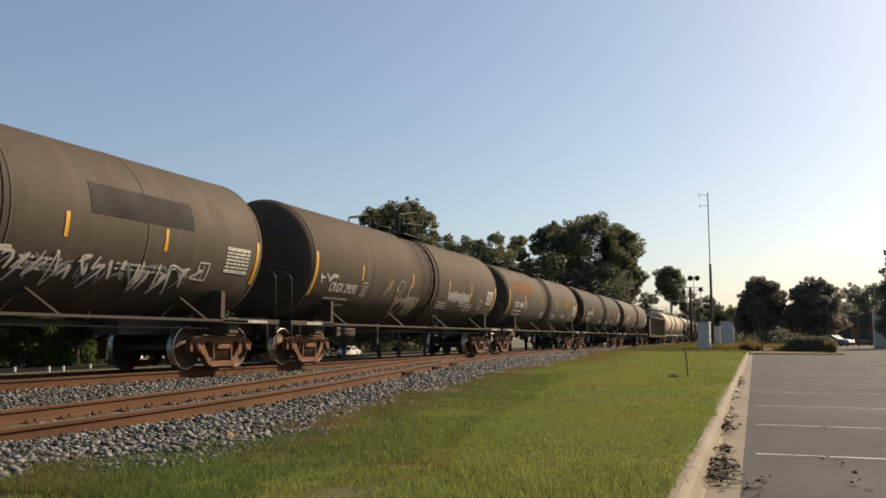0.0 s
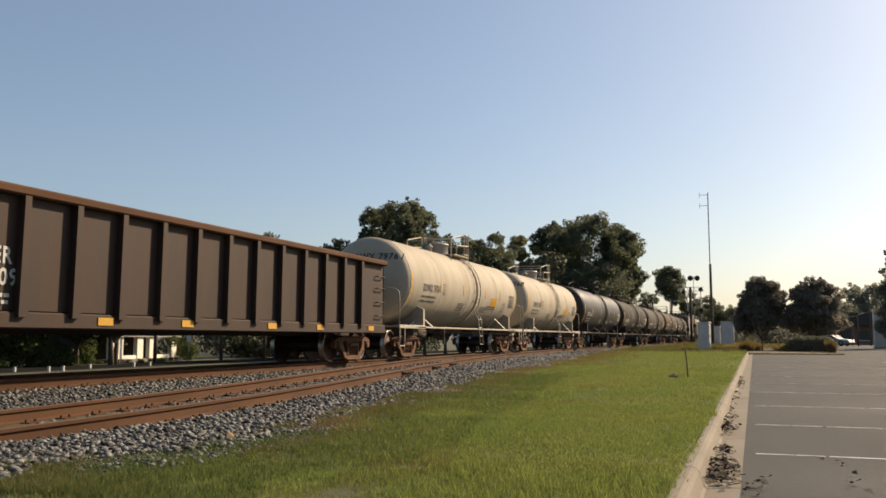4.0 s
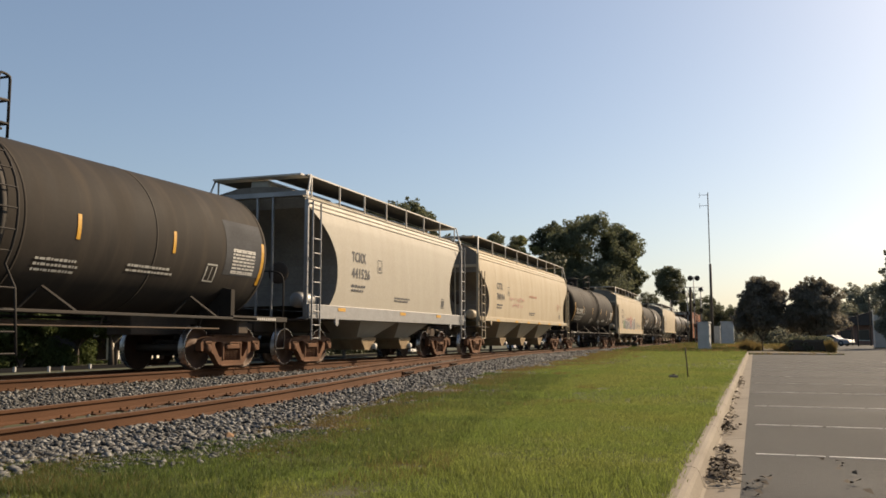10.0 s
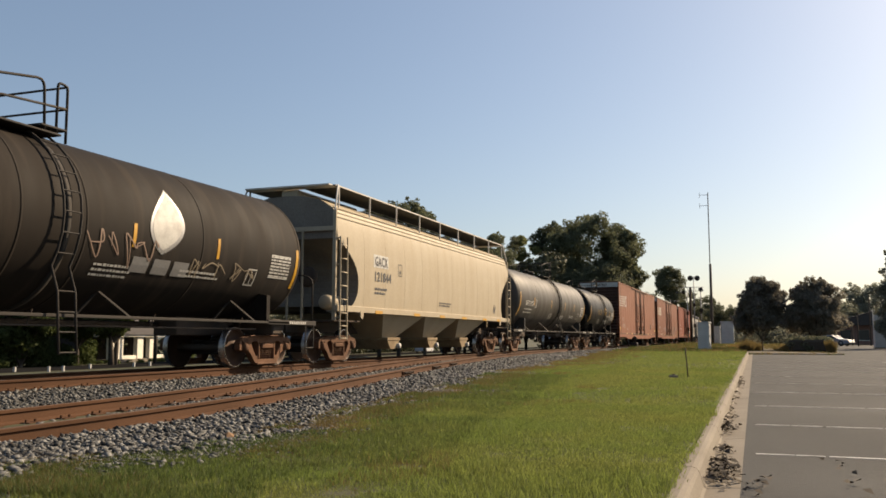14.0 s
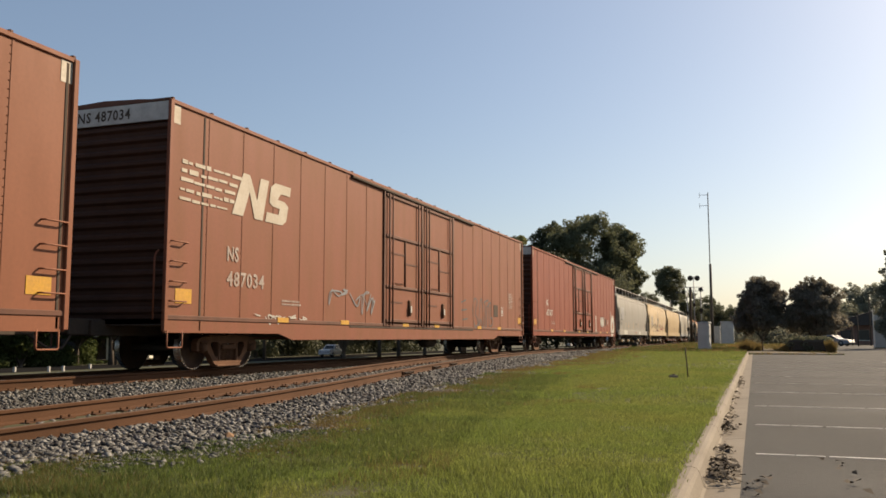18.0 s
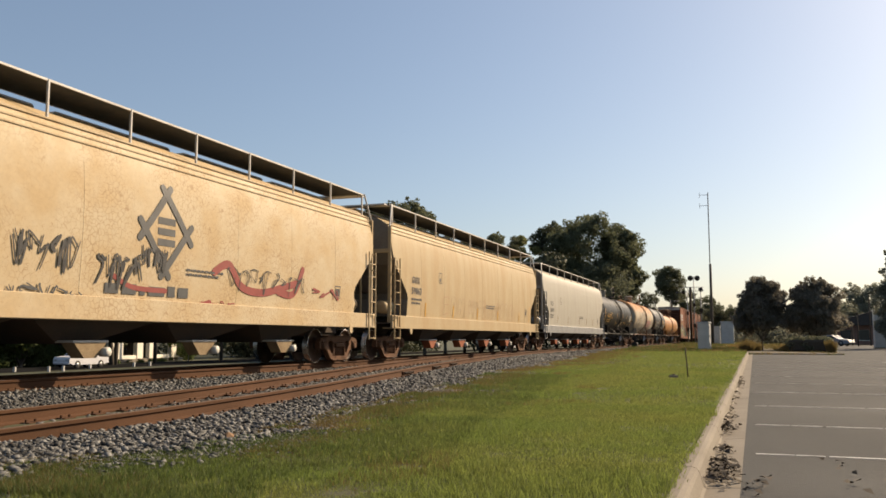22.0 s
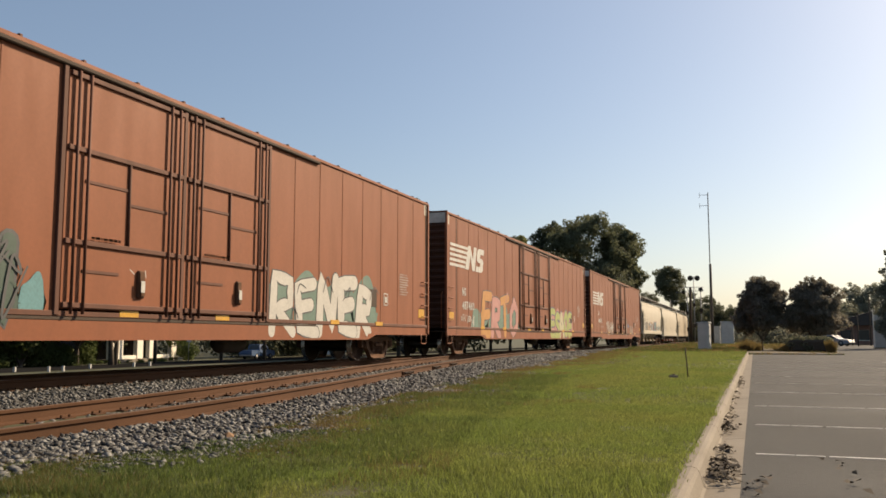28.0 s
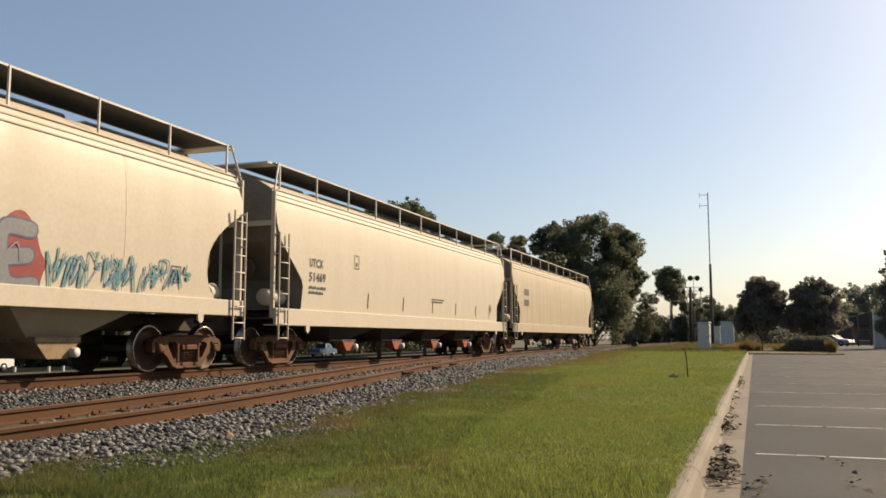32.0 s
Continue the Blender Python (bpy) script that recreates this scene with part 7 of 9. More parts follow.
for i, (x, w_) in enumerate(((-4.7, 0.8), (-3.85, 0.75), (-3.0, 0.75), (-1.85, 0.7), (-1.2, 0.6), (-0.65, 0.55), (-0.05, 0.55), (0.75, 0.6), (1.4, 0.5), (1.95, 0.6), (2.55, 0.65), (3.2, 0.7), (4.0, 0.85))):
    hi_ = 0.5 if i in (7, 8) else 0.7
    spray(c, sf, [[(x + w_ * px, 1.42 + hi_ * pz) for px, pz in p] for p in OUTLINES[(i * 3 + i // 4) % 4]], 0.02, SP["fade"] if i % 3 else SP["blush"], "thin faded outline letter", 0.004)
for x, z, hh in ((-6.4, 1.37, 0.45), (-3.6, 1.37, 0.45), (-0.7, 1.37, 0.45), (2.14, 1.38, 0.43), (5.66, 1.38, 0.45), (7.5, 1.4, 0.75)):
    reflectors(c, sf, [x], z, hh, 0.1)
scribble(c, sf, -2.4, -0.9, 1.03, 1.2, SP["salmon"], 71, 6, 0.018, off=0.03)
scribble(c, sf, 1.0, 2.6, 1.05, 1.25, SP["salmon"], 72, 7, 0.018, off=0.03)
scribble(c, sf, 4.3, 5.6, 1.05, 1.22, SP["salmon"], 73, 5, 0.018, off=0.03)
swath(c, sf, [(3.3, 3.75, 1.08, 1.26)], M["white"], "paint_patch", "small white sill patch", 0.03)
c, sf, h = put(hopper_car((511.08 - 493.24) * K, "clean pale grey covered hopper car", PALEG, M["alu"], 0.66, 0.85, 4, bay_mat=M["under"], sill_z=(0.95, 1.35), vee=True, cut_top=3.05, marks=("UTCX", "58409"), walk_z=4.6, top=4.1, lip=False, seams=1, gate=RED_GATE), 493.24, 511.08)
for x in (-5.8, -3.0, 0.4, 2.8, 5.0, 7.0):
    reflectors(c, sf, [x], 1.5, 0.42, 0.06, M["orange_mark"])
# short tanks
c, sf, h = tank(512.81, 526.46, 511.08, 529.02, "black tank car with yellow lettering and a cream manway", GLOSS, "UTLX 647982", rise=-0.10, mark_mat=M["yellow"], table_mat=M["white"], dome=(0.42, 0.42, M["cream_steel"]))
swath(c, sf, [(h - 6.2, h - 5.6, 1.65, 2.35)], M["cream_steel"], "paint_patch", "slanting pale patch", 0.012)
c, sf, h = tank(529.02, 542.68, 526.46, 545.21, "rust-streaked cream tank car covered in dark scribbles", RUSTT, "TILX 280617", rise=0.04, mark_mat=M["grey_mark"], steel=M["truck"], dome=(0.36, 0.55, M["cream_steel"]))
scribble(c, sf, -h + 2.6, -0.3, 1.6, 3.3, SP["black"], 61, 10, 0.03)
scribble(c, sf, -h + 0.8, -h + 5.6, 1.5, 2.2, SP["black"], 62, 9, 0.05)
graffiti(c, sf, 1.3, 4.6, 1.7, 2.45, 5, [SP["pink"]], SP["purple"], 63, None, 0.05)
scribble(c, sf, -0.6, 0.9, 1.5, 3.0, SP["black"], 64, 5, 0.03)
swath(c, sf, [(h - 3.3, h - 2.6, 2.5, 2.75)], M["yellow"], "notice", "yellow notice panel", 0.018)
diamond(c, sf, h - 0.3, 1.7, 0.18, M["white"])
c, sf, h = tank(545.21, 555.05, 542.68, 556.36 + 1.1, "short glossy black tank car with yellow panels", SATIN, "FPAX 151127")
swath(c, sf, [(h - 2.6, h - 1.9, 2.3, 2.75)], M["yellow"], "notice", "yellow notice panel", 0.012)
c, sf, h = tank(557.4, 574.14, 555.05, 576.74, "orange tank car with a long top walkway", ORANGET, "", steel=M["truck"], radius=1.38, zc=2.35)
s = Shape()
for sy in (-1, 1):
    s.tube([(-h + 1.0, sy * 0.6, 2.35 + 1.38 + 0.75), (h - 1.5, sy * 0.6, 2.35 + 1.38 + 0.75)], 0.025, 6)
    for i in range(8):
        x = -h + 1.0 + (2 * h - 2.5) * i / 7
        s.tube([(x, sy * 0.6, 3.45), (x, sy * 0.6, 4.48)], 0.02, 6)
s.box(-h + 0.9, h - 1.4, -0.6, 0.6, 3.72, 3.78)
s.part("top_walkway", M["truck"], c, "railed top walkway")
# boxcars with large graffiti
c, sf, h = put(boxcar((602.28 - 576.74) * K, "long brown boxcar with white stripes and a green graffiti mural", BOXR[3], ROOFB, 1.2, 0.95, number=("NS", "487843", 1.97, 1.97, M["white"], 1.74), logo=(0.33 - 26.48 / 2, 3.27, M["white"])), 576.74, 602.28)
for m_, lab_, lift_, blobs in ((SP["dgreen"], "dark green sprayed ground of a mural", 0.003, ((1.5, 0.3, 1.5, 1.8), (3.4, 0.3, 1.6, 3.0), (6.2, 0.3, 1.9, 3.6), (8.5, 0.3, 2.1, 2.6))),
                               (SP["lime"], "lime sprayed discs", 0.0052, ((1.05, 1.15, 2.3, 1.0), (2.8, 2.3, 2.9, 1.2), (6.2, 1.7, 2.3, 0.9))),
                               (SP["cream"], "cream sprayed disc", 0.0075, ((8.2, 1.3, 2.35, 1.4),)),
                               (SP["teal"], "teal sprayed patches", 0.0083, ((0.5, 0.8, 1.6, 0.6), (5.0, 1.8, 2.45, 0.6), (9.75, 0.8, 1.6, 0.5)))):
    out = ([], [])
    for i, (x_, a_, b_, w_) in enumerate(blobs):
        bubble(out, sf, -h + x_, a_, b_, w_, 300 + i, lift_ + 0.0005 * i)
    child("graffiti", mesh("graffiti", out[0], out[1], m_), c, lab_)
swath(c, sf, [(-h + 1.6, -h + 4.0, 0.95, 2.65)], SP["slate"], "graffiti", "slate sprayed frame", 0.0088)
swath(c, sf, [(-h + 1.8, -h + 3.8, 1.1, 2.45)], SP["black"], "graffiti", "black sprayed panel", 0.0098)
graffiti(c, sf, -h + 4.1, -h + 9.5, 0.85, 2.2, 4, [SP["lime"], SP["smoke"], SP["lime"], SP["dgreen"]], SP["slate"], 71, None, 0.12, word="AKAN", curve=False, fat=0.22)
out = ([], [])
for i, (x_, a_, b_, w_) in enumerate(((2.2, 0.85, 1.5, 0.8), (3.3, 0.85, 1.7, 0.9), (5.3, 1.75, 2.2, 0.5), (6.6, 1.5, 1.9, 0.7), (6.1, 0.8, 1.2, 0.7), (7.6, 1.8, 2.3, 0.5))):
    bubble(out, sf, -h + x_, a_, b_, w_, 330 + i, 0.021 if i > 1 else 0.0108)
child("graffiti", mesh("graffiti", out[0], out[1], SP["salmon"]), c, "salmon sprayed blobs")
scribble(c, sf, -h + 4.2, -h + 9.6, 0.8, 2.1, SP["slate"], 72, 12, 0.05, off=0.023)
scribble(c, sf, -h + 1.7, -h + 3.9, 0.8, 1.5, SP["brown"], 69, 6, 0.04, off=0.0125)
scribble(c, sf, -h + 0.2, -h + 0.95, 1.8, 2.1, SP["white"], 70, 4, 0.03)
graffiti(c, sf, 3.3, h - 4.4, 0.75, 2.15, 5, [SP["white"]], SP["slate"], 73, SP["sea"], 0.07, word="RENER", curve=False, fat=0.3)
scribble(c, sf, -2.4, -0.6, 1.4, 1.9, SP["white"], 74, 4, 0.03, off=0.03)
c, sf, h = put(boxcar((629.55 - 604.12) * K, "long brown boxcar with orange and pink graffiti letters", BOXR[0], ROOFB, 0.95, 1.0, number=("NS", "487460", 1.75, 1.75, M["white"], 1.74), logo=(0.33 - 26.37 / 2, 3.27, M["white"])), 604.12, 629.55)
mound = ([], [])
for i, (a_, b_, top_) in enumerate(((2.9, 5.6, 1.75), (4.8, 8.0, 2.1), (7.2, 10.0, 1.9))):
    bubble(mound, sf, -h + (a_ + b_) / 2, 0.2, top_, b_ - a_, 91 + i, 0.004 + 0.0005 * i)
child("graffiti", mesh("graffiti", mound[0], mound[1], SP["sea"]), c, "sea-green sprayed mound behind the letters")
graffiti(c, sf, -h + 4.1, -h + 9.7, 0.78, 2.4, 4, [SP["orange"], SP["pink"], SP["orange"], SP["pink"]], SP["slate"], 75, None, 0.09, word="ERTO", curve=False, fat=0.3)
scribble(c, sf, -h + 1.6, -h + 3.2, 0.95, 1.55, SP["white"], 77, 9, 0.035)
graffiti(c, sf, 3.3, h - 4.2, 0.74, 2.1, 5, [SP["lime"], SP["lime"], SP["cream"]], SP["indigo"], 76, SP["pink"], 0.13, word="ESAOE")
c, sf, h = put(boxcar((656.58 - 631.49) * K, "long brown boxcar with clean white stripes and faded tags", BOXR[0], ROOFB, 1.0, 0.95, number=("NS", "487606", 3.1, 3.1, M["white"], 1.74), logo=(1.05 - 26.02 / 2, 2.97, M["white"])), 631.49, 656.58)
scribble(c, sf, -h + 6.5, -h + 9.8, 0.85, 1.95, SP["white"], 78, 18, 0.045)
scribble(c, sf, -h + 2.2, -h + 3.6, 1.2, 1.7, SP["ghost"], 86, 6, 0.03)
graffiti(c, sf, 3.3, h - 8.9, 0.8, 2.2, 3, [SP["ghost"]], SP["tan"], 79, SP["tan"], 0.07)
graffiti(c, sf, h - 7.2, h - 5.0, 0.95, 1.7, 3, [SP["ghost"]], SP["brown"], 80, None, 0.03)
scribble(c, sf, h - 8.7, h - 7.7, 1.5, 1.9, SP["blue"], 85, 4, 0.07)
# last hoppers
c, sf, h = put(hopper_car((675.85 - 658.42) * K, "white covered hopper car with bright graffiti along its base", WHITEH, None, 0.95, 0.62, 4, bay_mat=BEIGE, sill_z=(1.12, 1.45), marks=("ASOX", "20930"), seams=5), 658.42, 675.85)
graffiti(c, sf, -h + 2.3, -h + 4.9, 1.35, 2.2, 5, [SP["grey"], SP["tan"]], SP["slate"], 81, None, 0.05)
graffiti(c, sf, -h + 5.4, -h + 9.2, 1.2, 2.2, 5, [SP["smoke"], SP["white"]], SP["slate"], 82, SP["orange"], 0.09)
graffiti(c, sf, -h + 9.6, -h + 12.4, 1.3, 2.35, 4, [SP["teal"], SP["grey"]], SP["indigo"], 83, SP["red"], 0.06)
scribble(c, sf, -h + 12.6, -h + 16.2, 1.3, 2.1, SP["teal"], 84, 16, 0.04)
scribble(c, sf, -h + 12.8, -h + 15.8, 1.5, 2.0, SP["blue"], 87, 9, 0.03)
scribble(c, sf, -h + 9.0, -h + 16.3, 1.18, 1.38, SP["brick"], 88, 18, 0.025)
c, sf, h = put(hopper_car((695.67 - 677.09) * K, "clean cream covered hopper car", WHITEH, None, 0.62, 0.62, 4, bay_mat=M["under"], sill_z=(0.95, 1.35), vee=True, cut_top=3.05, marks=("UTCX", "51469"), seams=1, gate=RED_GATE), 677.09, 695.67)
for x in (-4.6, -2.0, 0.6, 3.0, 5.4, 7.2):
    reflectors(c, sf, [x], 1.5, 0.42, 0.05, M["orange_mark"])
c, sf, h = put(hopper_car((716.32 - 696.91) * K, "cream covered hopper car at the train's tail", BEIGE, None, 0.62, 1.0, 4, bay_mat=M["under"], sill_z=(0.95, 1.35), vee=True, cut_top=3.05, marks=None), 696.91, 716.32)
swath(c, sf, [(-h + 2.0, -h + 2.9, 2.7, 3.0), (-h + 2.0, -h + 2.9, 2.2, 2.5)], M["grey_mark"], "mark_bars", "dark unread lettering bars", 0.011)

# ---- grass, weeds and litter ----
def blades(name, n, pick, h0, h1, w, material, seed, label, tuft=6):
    """Small tufts of bent blades of grass, scattered where pick(random) says."""
    r = random.Random(seed)
    spots = []
    while len(spots) < n:
        q = pick(r)
        if q is not None:
            spots.append((*q, ground_z(*q), 0.6 + 0.75 * max(0, noise.noise(Vector((q[0] * 0.7, q[1] * 0.7, 9))) + 0.5) + 0.7 * max(0, noise.noise(Vector((q[0] * 2.6, q[1] * 2.6, 4))))))
    g = np.random.RandomState(seed)
    p = np.repeat(np.array(spots), tuft, 0)
    m = len(p)
    x, y = p[:, 0] + g.normal(0, 0.03, m) * (1 + p[:, 0] / 20), p[:, 1] + g.normal(0, 0.03, m)
    hh = g.uniform(h0, h1, m) * (1 + x / 60) * p[:, 3]
    ww, a = w * (1 + x / 22), g.uniform(0, 6.283, m)
    base = np.stack([x, y, p[:, 2] - 0.01], 1)
    side = np.stack([ww * np.cos(a), ww * np.sin(a), 0 * a], 1)
    tip = np.stack([x + g.uniform(-0.7, 0.7, m) * hh, y + g.uniform(-0.7, 0.7, m) * hh, p[:, 2] + hh], 1)
    v = np.stack([base - side, base + side, tip], 1).reshape(-1, 3)
    me = bpy.data.meshes.new(name)
    me.vertices.add(len(v))
    me.vertices.foreach_set("co", v.astype(np.float32).ravel())
    me.loops.add(3 * m)
    me.loops.foreach_set("vertex_index", np.arange(3 * m, dtype=np.int32))
    me.polygons.add(m)
    me.polygons.foreach_set("loop_start", np.arange(0, 3 * m, 3, dtype=np.int32))
    me.update(calc_edges=True)
    me.materials.append(material)
    return tagged(new(name, me), label, kind="stuff")


def lawn(r):
    u = r.random()
    if u < 0.08:
        x = r.uniform(-8, 3.6)
    else:
        x = 3.6 + 8 * r.random() ** 1.2 if u < 0.46 else r.uniform(9, 26) if u < 0.8 else r.uniform(22, 62)
    y0 = kerb_y(x) + 0.388 - 0.05 * max(0, noise.noise(Vector((x * 1.3, 0, 5))))
    t = toe_y(x)
    y = r.uniform(y0, t + 0.25)
    if r.random() < 0.75 * (1 - (t - y) / 1.6) * max(0, min(1, (18 - x) / 9)):
        return None
    d = noise.noise(Vector((x * 0.5, y * 1.1, 7))) + noise.noise(Vector((x * 1.9, y * 2.2, 2))) * 0.5
    if y > t - 0.3 and d > 0.0:
        return None
    if d > 0.62:
        return None
    return x, y


def verge(r):
    """Dry straw-coloured grass along the ballast and in thin patches."""
    x = 3.8 + 22 * r.random() ** 1.3 if r.random() < 0.5 else r.uniform(20, 64)
    t = toe_y(x)
    y = t + r.gauss(-0.15, 0.35 + max(0, x - 20) * 0.02)
    if noise.noise(Vector((x * 0.6, y * 0.9, 21))) < -0.1:
        y = t - r.uniform(0.2, 2.6)
        if noise.noise(Vector((x * 0.5, y * 1.1, 7))) < 0.25:
            return None
    return (x, y) if y > kerb_y(x) + 0.5 else None


def weeds(r):
    """Coarser, darker grass in a belt beside the ballast."""
    x = 3.8 + 16 * r.random() ** 1.9
    t = toe_y(x)
    y = t + 0.15 - 1.9 * r.random() ** 1.6
    if y < kerb_y(x) + 0.6 or noise.noise(Vector((x * 0.8, y * 0.9, 33))) < -0.25:
        return None
    return x, y


blades("grass", 130000, lawn, 0.011, 0.034, 0.0028, M["blade"], 1, "short mown green grass")
blades("dry_grass", 15000, verge, 0.015, 0.05, 0.0036, M["dry_blade"], 2, "dry straw-coloured grass along the ballast")
blades("weeds", 16000, weeds, 0.012, 0.05, 0.0035, M["weed"], 3, "taller weeds at the ballast's edge")

def rough(r):
    x = r.uniform(57, 135)
    y = r.uniform(1.5, 9.5) if r.random() < 0.75 else r.uniform(-5.0, 1.5)
    return (x, y) if noise.noise(Vector((x * 0.15, y * 0.6, 41))) > -0.25 else None


def straw(r):
    x = r.uniform(57, 130)
    return x, r.uniform(-5.0, 9.0)


blades("rough_grass", 9000, rough, 0.03, 0.09, 0.006, M["weed"], 4, "rough green grass round the crossing", 8)
blades("straw", 7000, straw, 0.03, 0.1, 0.006, M["dry_blade"], 5, "straw-coloured dry grass round the crossing", 8)

LITTER = mat("dead_leaves", (0.08, 0.055, 0.035), 0.85, second=(0.15, 0.115, 0.07), scale=8, fine=30, vary=0.5)
r = random.Random(8)
leaf_proto = [(np.array([(-1, 0, 0), (0, -0.75, 0.3), (1, 0, 0.1), (0, 0.75, 0.45)]), np.array([[0, 1, 2, 3]]))]
pl = []
for lx, ly, n, sp in ((6.7, 0.27, 150, 0.22), (7.2, 0.3, 90, 0.2), (8.2, 0.3, 40, 0.15), (10.2, 0.36, 130, 0.3), (11.3, 0.34, 30, 0.25), (12.6, 0.4, 30, 0.3), (14.5, 0.4, 40, 0.5), (16.5, 0.42, 30, 0.5), (20.5, 0.4, 130, 1.2), (6.3, 0.05, 20, 0.2), (7.0, -0.6, 10, 0.5), (6.5, -0.9, 14, 0.15)):
    for i in range(n):
        x, y = r.gauss(lx, sp), r.gauss(ly, 0.055)
        y = max(kerb_y(x) - (0.3 if ly < 0.1 else 0.03), min(y, kerb_y(x) + 0.29)) if ly > -0.2 else y
        pl.append((0, x, y, 0.012 + r.random() * 0.035, r.uniform(0, 6.3), r.uniform(-0.6, 0.6), r.uniform(0.016, 0.04)))
tagged(new("leaf_litter", scatter_mesh("leaf_litter", leaf_proto, pl, LITTER)), "drifts of dead brown leaves in the gutter", kind="stuff")

# ---- trees and shrubs ----
BARK = mat("bark", (0.11, 0.085, 0.06), 0.9, second=(0.06, 0.05, 0.038), scale=3, fine=20, bump=0.6)
# the hazy leaf is paler and greyer: distance haze put into its colour
LEAF = [mat("leaf_%s" % n, c, 0.65, second=s2, scale=0.6, fine=5, bump=0, vary=0.4, spec=0.12, through_light=0.5) for n, c, s2 in (
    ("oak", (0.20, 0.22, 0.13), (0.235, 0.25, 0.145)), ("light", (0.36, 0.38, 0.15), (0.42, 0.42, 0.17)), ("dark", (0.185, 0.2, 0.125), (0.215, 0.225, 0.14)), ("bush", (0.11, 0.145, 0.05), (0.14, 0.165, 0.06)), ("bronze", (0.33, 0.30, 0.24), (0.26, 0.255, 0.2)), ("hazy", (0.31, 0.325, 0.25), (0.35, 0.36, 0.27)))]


def leaf_cloud(name, clumps, n, size, material, seed, squash=0.85):
    """Many small bent leaf sprays round clump centres; clumps are (x, y, z, radius)."""
    r = np.random.RandomState(seed)
    vol = np.array([c[3] ** 2 for c in clumps])
    pick = r.choice(len(clumps), n, p=vol / vol.sum())
    cc = np.array(clumps)[pick]
    d = r.normal(size=(n, 3))
    d /= np.linalg.norm(d, axis=1)[:, None]
    rad = cc[:, 3] * (0.35 + 0.7 * r.random_sample(n) ** 0.5)
    p = cc[:, :3] + d * rad[:, None] * np.array((1, 1, squash))
    nn = d + r.normal(scale=0.6, size=(n, 3)) + np.array((0, 0, 0.3))
    nn /= np.linalg.norm(nn, axis=1)[:, None]
    t = np.cross(nn, r.normal(size=(n, 3)))
    t /= np.linalg.norm(t, axis=1)[:, None]
    b = np.cross(nn, t)
    s = size * (0.6 + 0.8 * r.random_sample(n))[:, None]
    v = np.stack([p - t * s, p - b * s * 0.6 + nn * s * 0.12, p + t * s, p + b * s * 0.6 - nn * s * 0.12], 1).reshape(-1, 3)
    f = np.arange(n * 4)
    me = bpy.data.meshes.new(name)
    me.vertices.add(len(v))
    me.vertices.foreach_set("co", v.astype(np.float32).ravel())
    me.loops.add(n * 4)
    me.loops.foreach_set("vertex_index", f.astype(np.int32))
    me.polygons.add(n)
    me.polygons.foreach_set("loop_start", np.arange(0, n * 4, 4, dtype=np.int32))
    me.update(calc_edges=True)
    me.materials.append(material)
    return me


def tree(x, y, height, width, label, material, seed, base=0.25, leaves=9000, trunk_r=0.3, lobes=18, z0=-1.6, leaf=None, name="tree", group="", trunks=1, taper=0.0, bumps=9):
    """A tapered trunk, limbs to each lobe, and a crown of leaf sprays in uneven lobes, each broken into smaller bunches."""
    r = random.Random(seed)
    t = tagged(new(name), label, "tree", group)
    t.matrix_basis = pose(x, y, z0)
    big, clumps = [], []
    cz = height * (base + (1 - base) * 0.5)
    rh = height * (1 - base) * 0.5
    for i in range(lobes):
        a, u = r.uniform(0, 6.28), -0.9 + 1.87 * ((i + r.random()) / lobes) ** 0.8
        q = max(0.05, 1 - abs(u) ** 4.0) ** 0.5 * r.uniform(0.7, 1.03) * (1 - taper * (u + 1) / 2)
        rad = width * (r.uniform(0.09, 0.17) if lobes > 40 else r.uniform(0.13, 0.2)) * (1 - 0.3 * taper * (u + 1) / 2)
        reach = width * 0.5 - rad * 0.9
        big.append((reach * q * math.cos(a), reach * q * math.sin(a), cz + (rh - rad * 0.9) * u, rad))
    for cx, cy, cl, rad in big:
        clumps.append((cx, cy, cl, rad * 0.75))
        for k in range(bumps):
            d = Vector((r.gauss(0, 1), r.gauss(0, 1), r.gauss(0.25, 0.9))).normalized() * rad * r.uniform(0.6, 1.02)
            clumps.append((cx + d.x, cy + d.y, cl + d.z * 0.85, rad * r.uniform(0.2, 0.42)))
    clumps.append((0, 0, cz, width * 0.24))
    clumps.append((0, 0, cz + rh * 0.3, width * 0.19 * (1 - 0.5 * taper)))
    clumps.append((0, 0, cz - rh * 0.4, width * 0.2))
    s = Shape()
    for k in range(trunks):
        ox = (k - (trunks - 1) / 2) * width * 0.07
        s.tube([(ox, 0.1 * k, -0.2), (ox * 1.3, 0, height * base * 0.6), (ox * 1.8, 0, height * base * 1.2), (ox * 2, 0, cz)], trunk_r, 8, trunk_r * 0.4)
    for cl in big[:14]:
        zs = height * base * r.uniform(0.8, 1.4)
        s.tube([(0, 0, zs), (cl[0] * 0.45, cl[1] * 0.45, (zs + cl[2]) / 2), cl[:3]], trunk_r * 0.4, 5, trunk_r * 0.1)
    s.part("trunk", BARK, t)
    child("crown", leaf_cloud("crown", clumps, int(leaves * 1.5), leaf or width * 0.018, material, seed), t)
    return t


def at(across, dist):
    """A place on the ground at a bearing (as a fraction of the view) and a distance."""
    a = radians(YAW) - math.atan((across - 784) / 1521.7)
    return dist * math.cos(a), dist * math.sin(a)


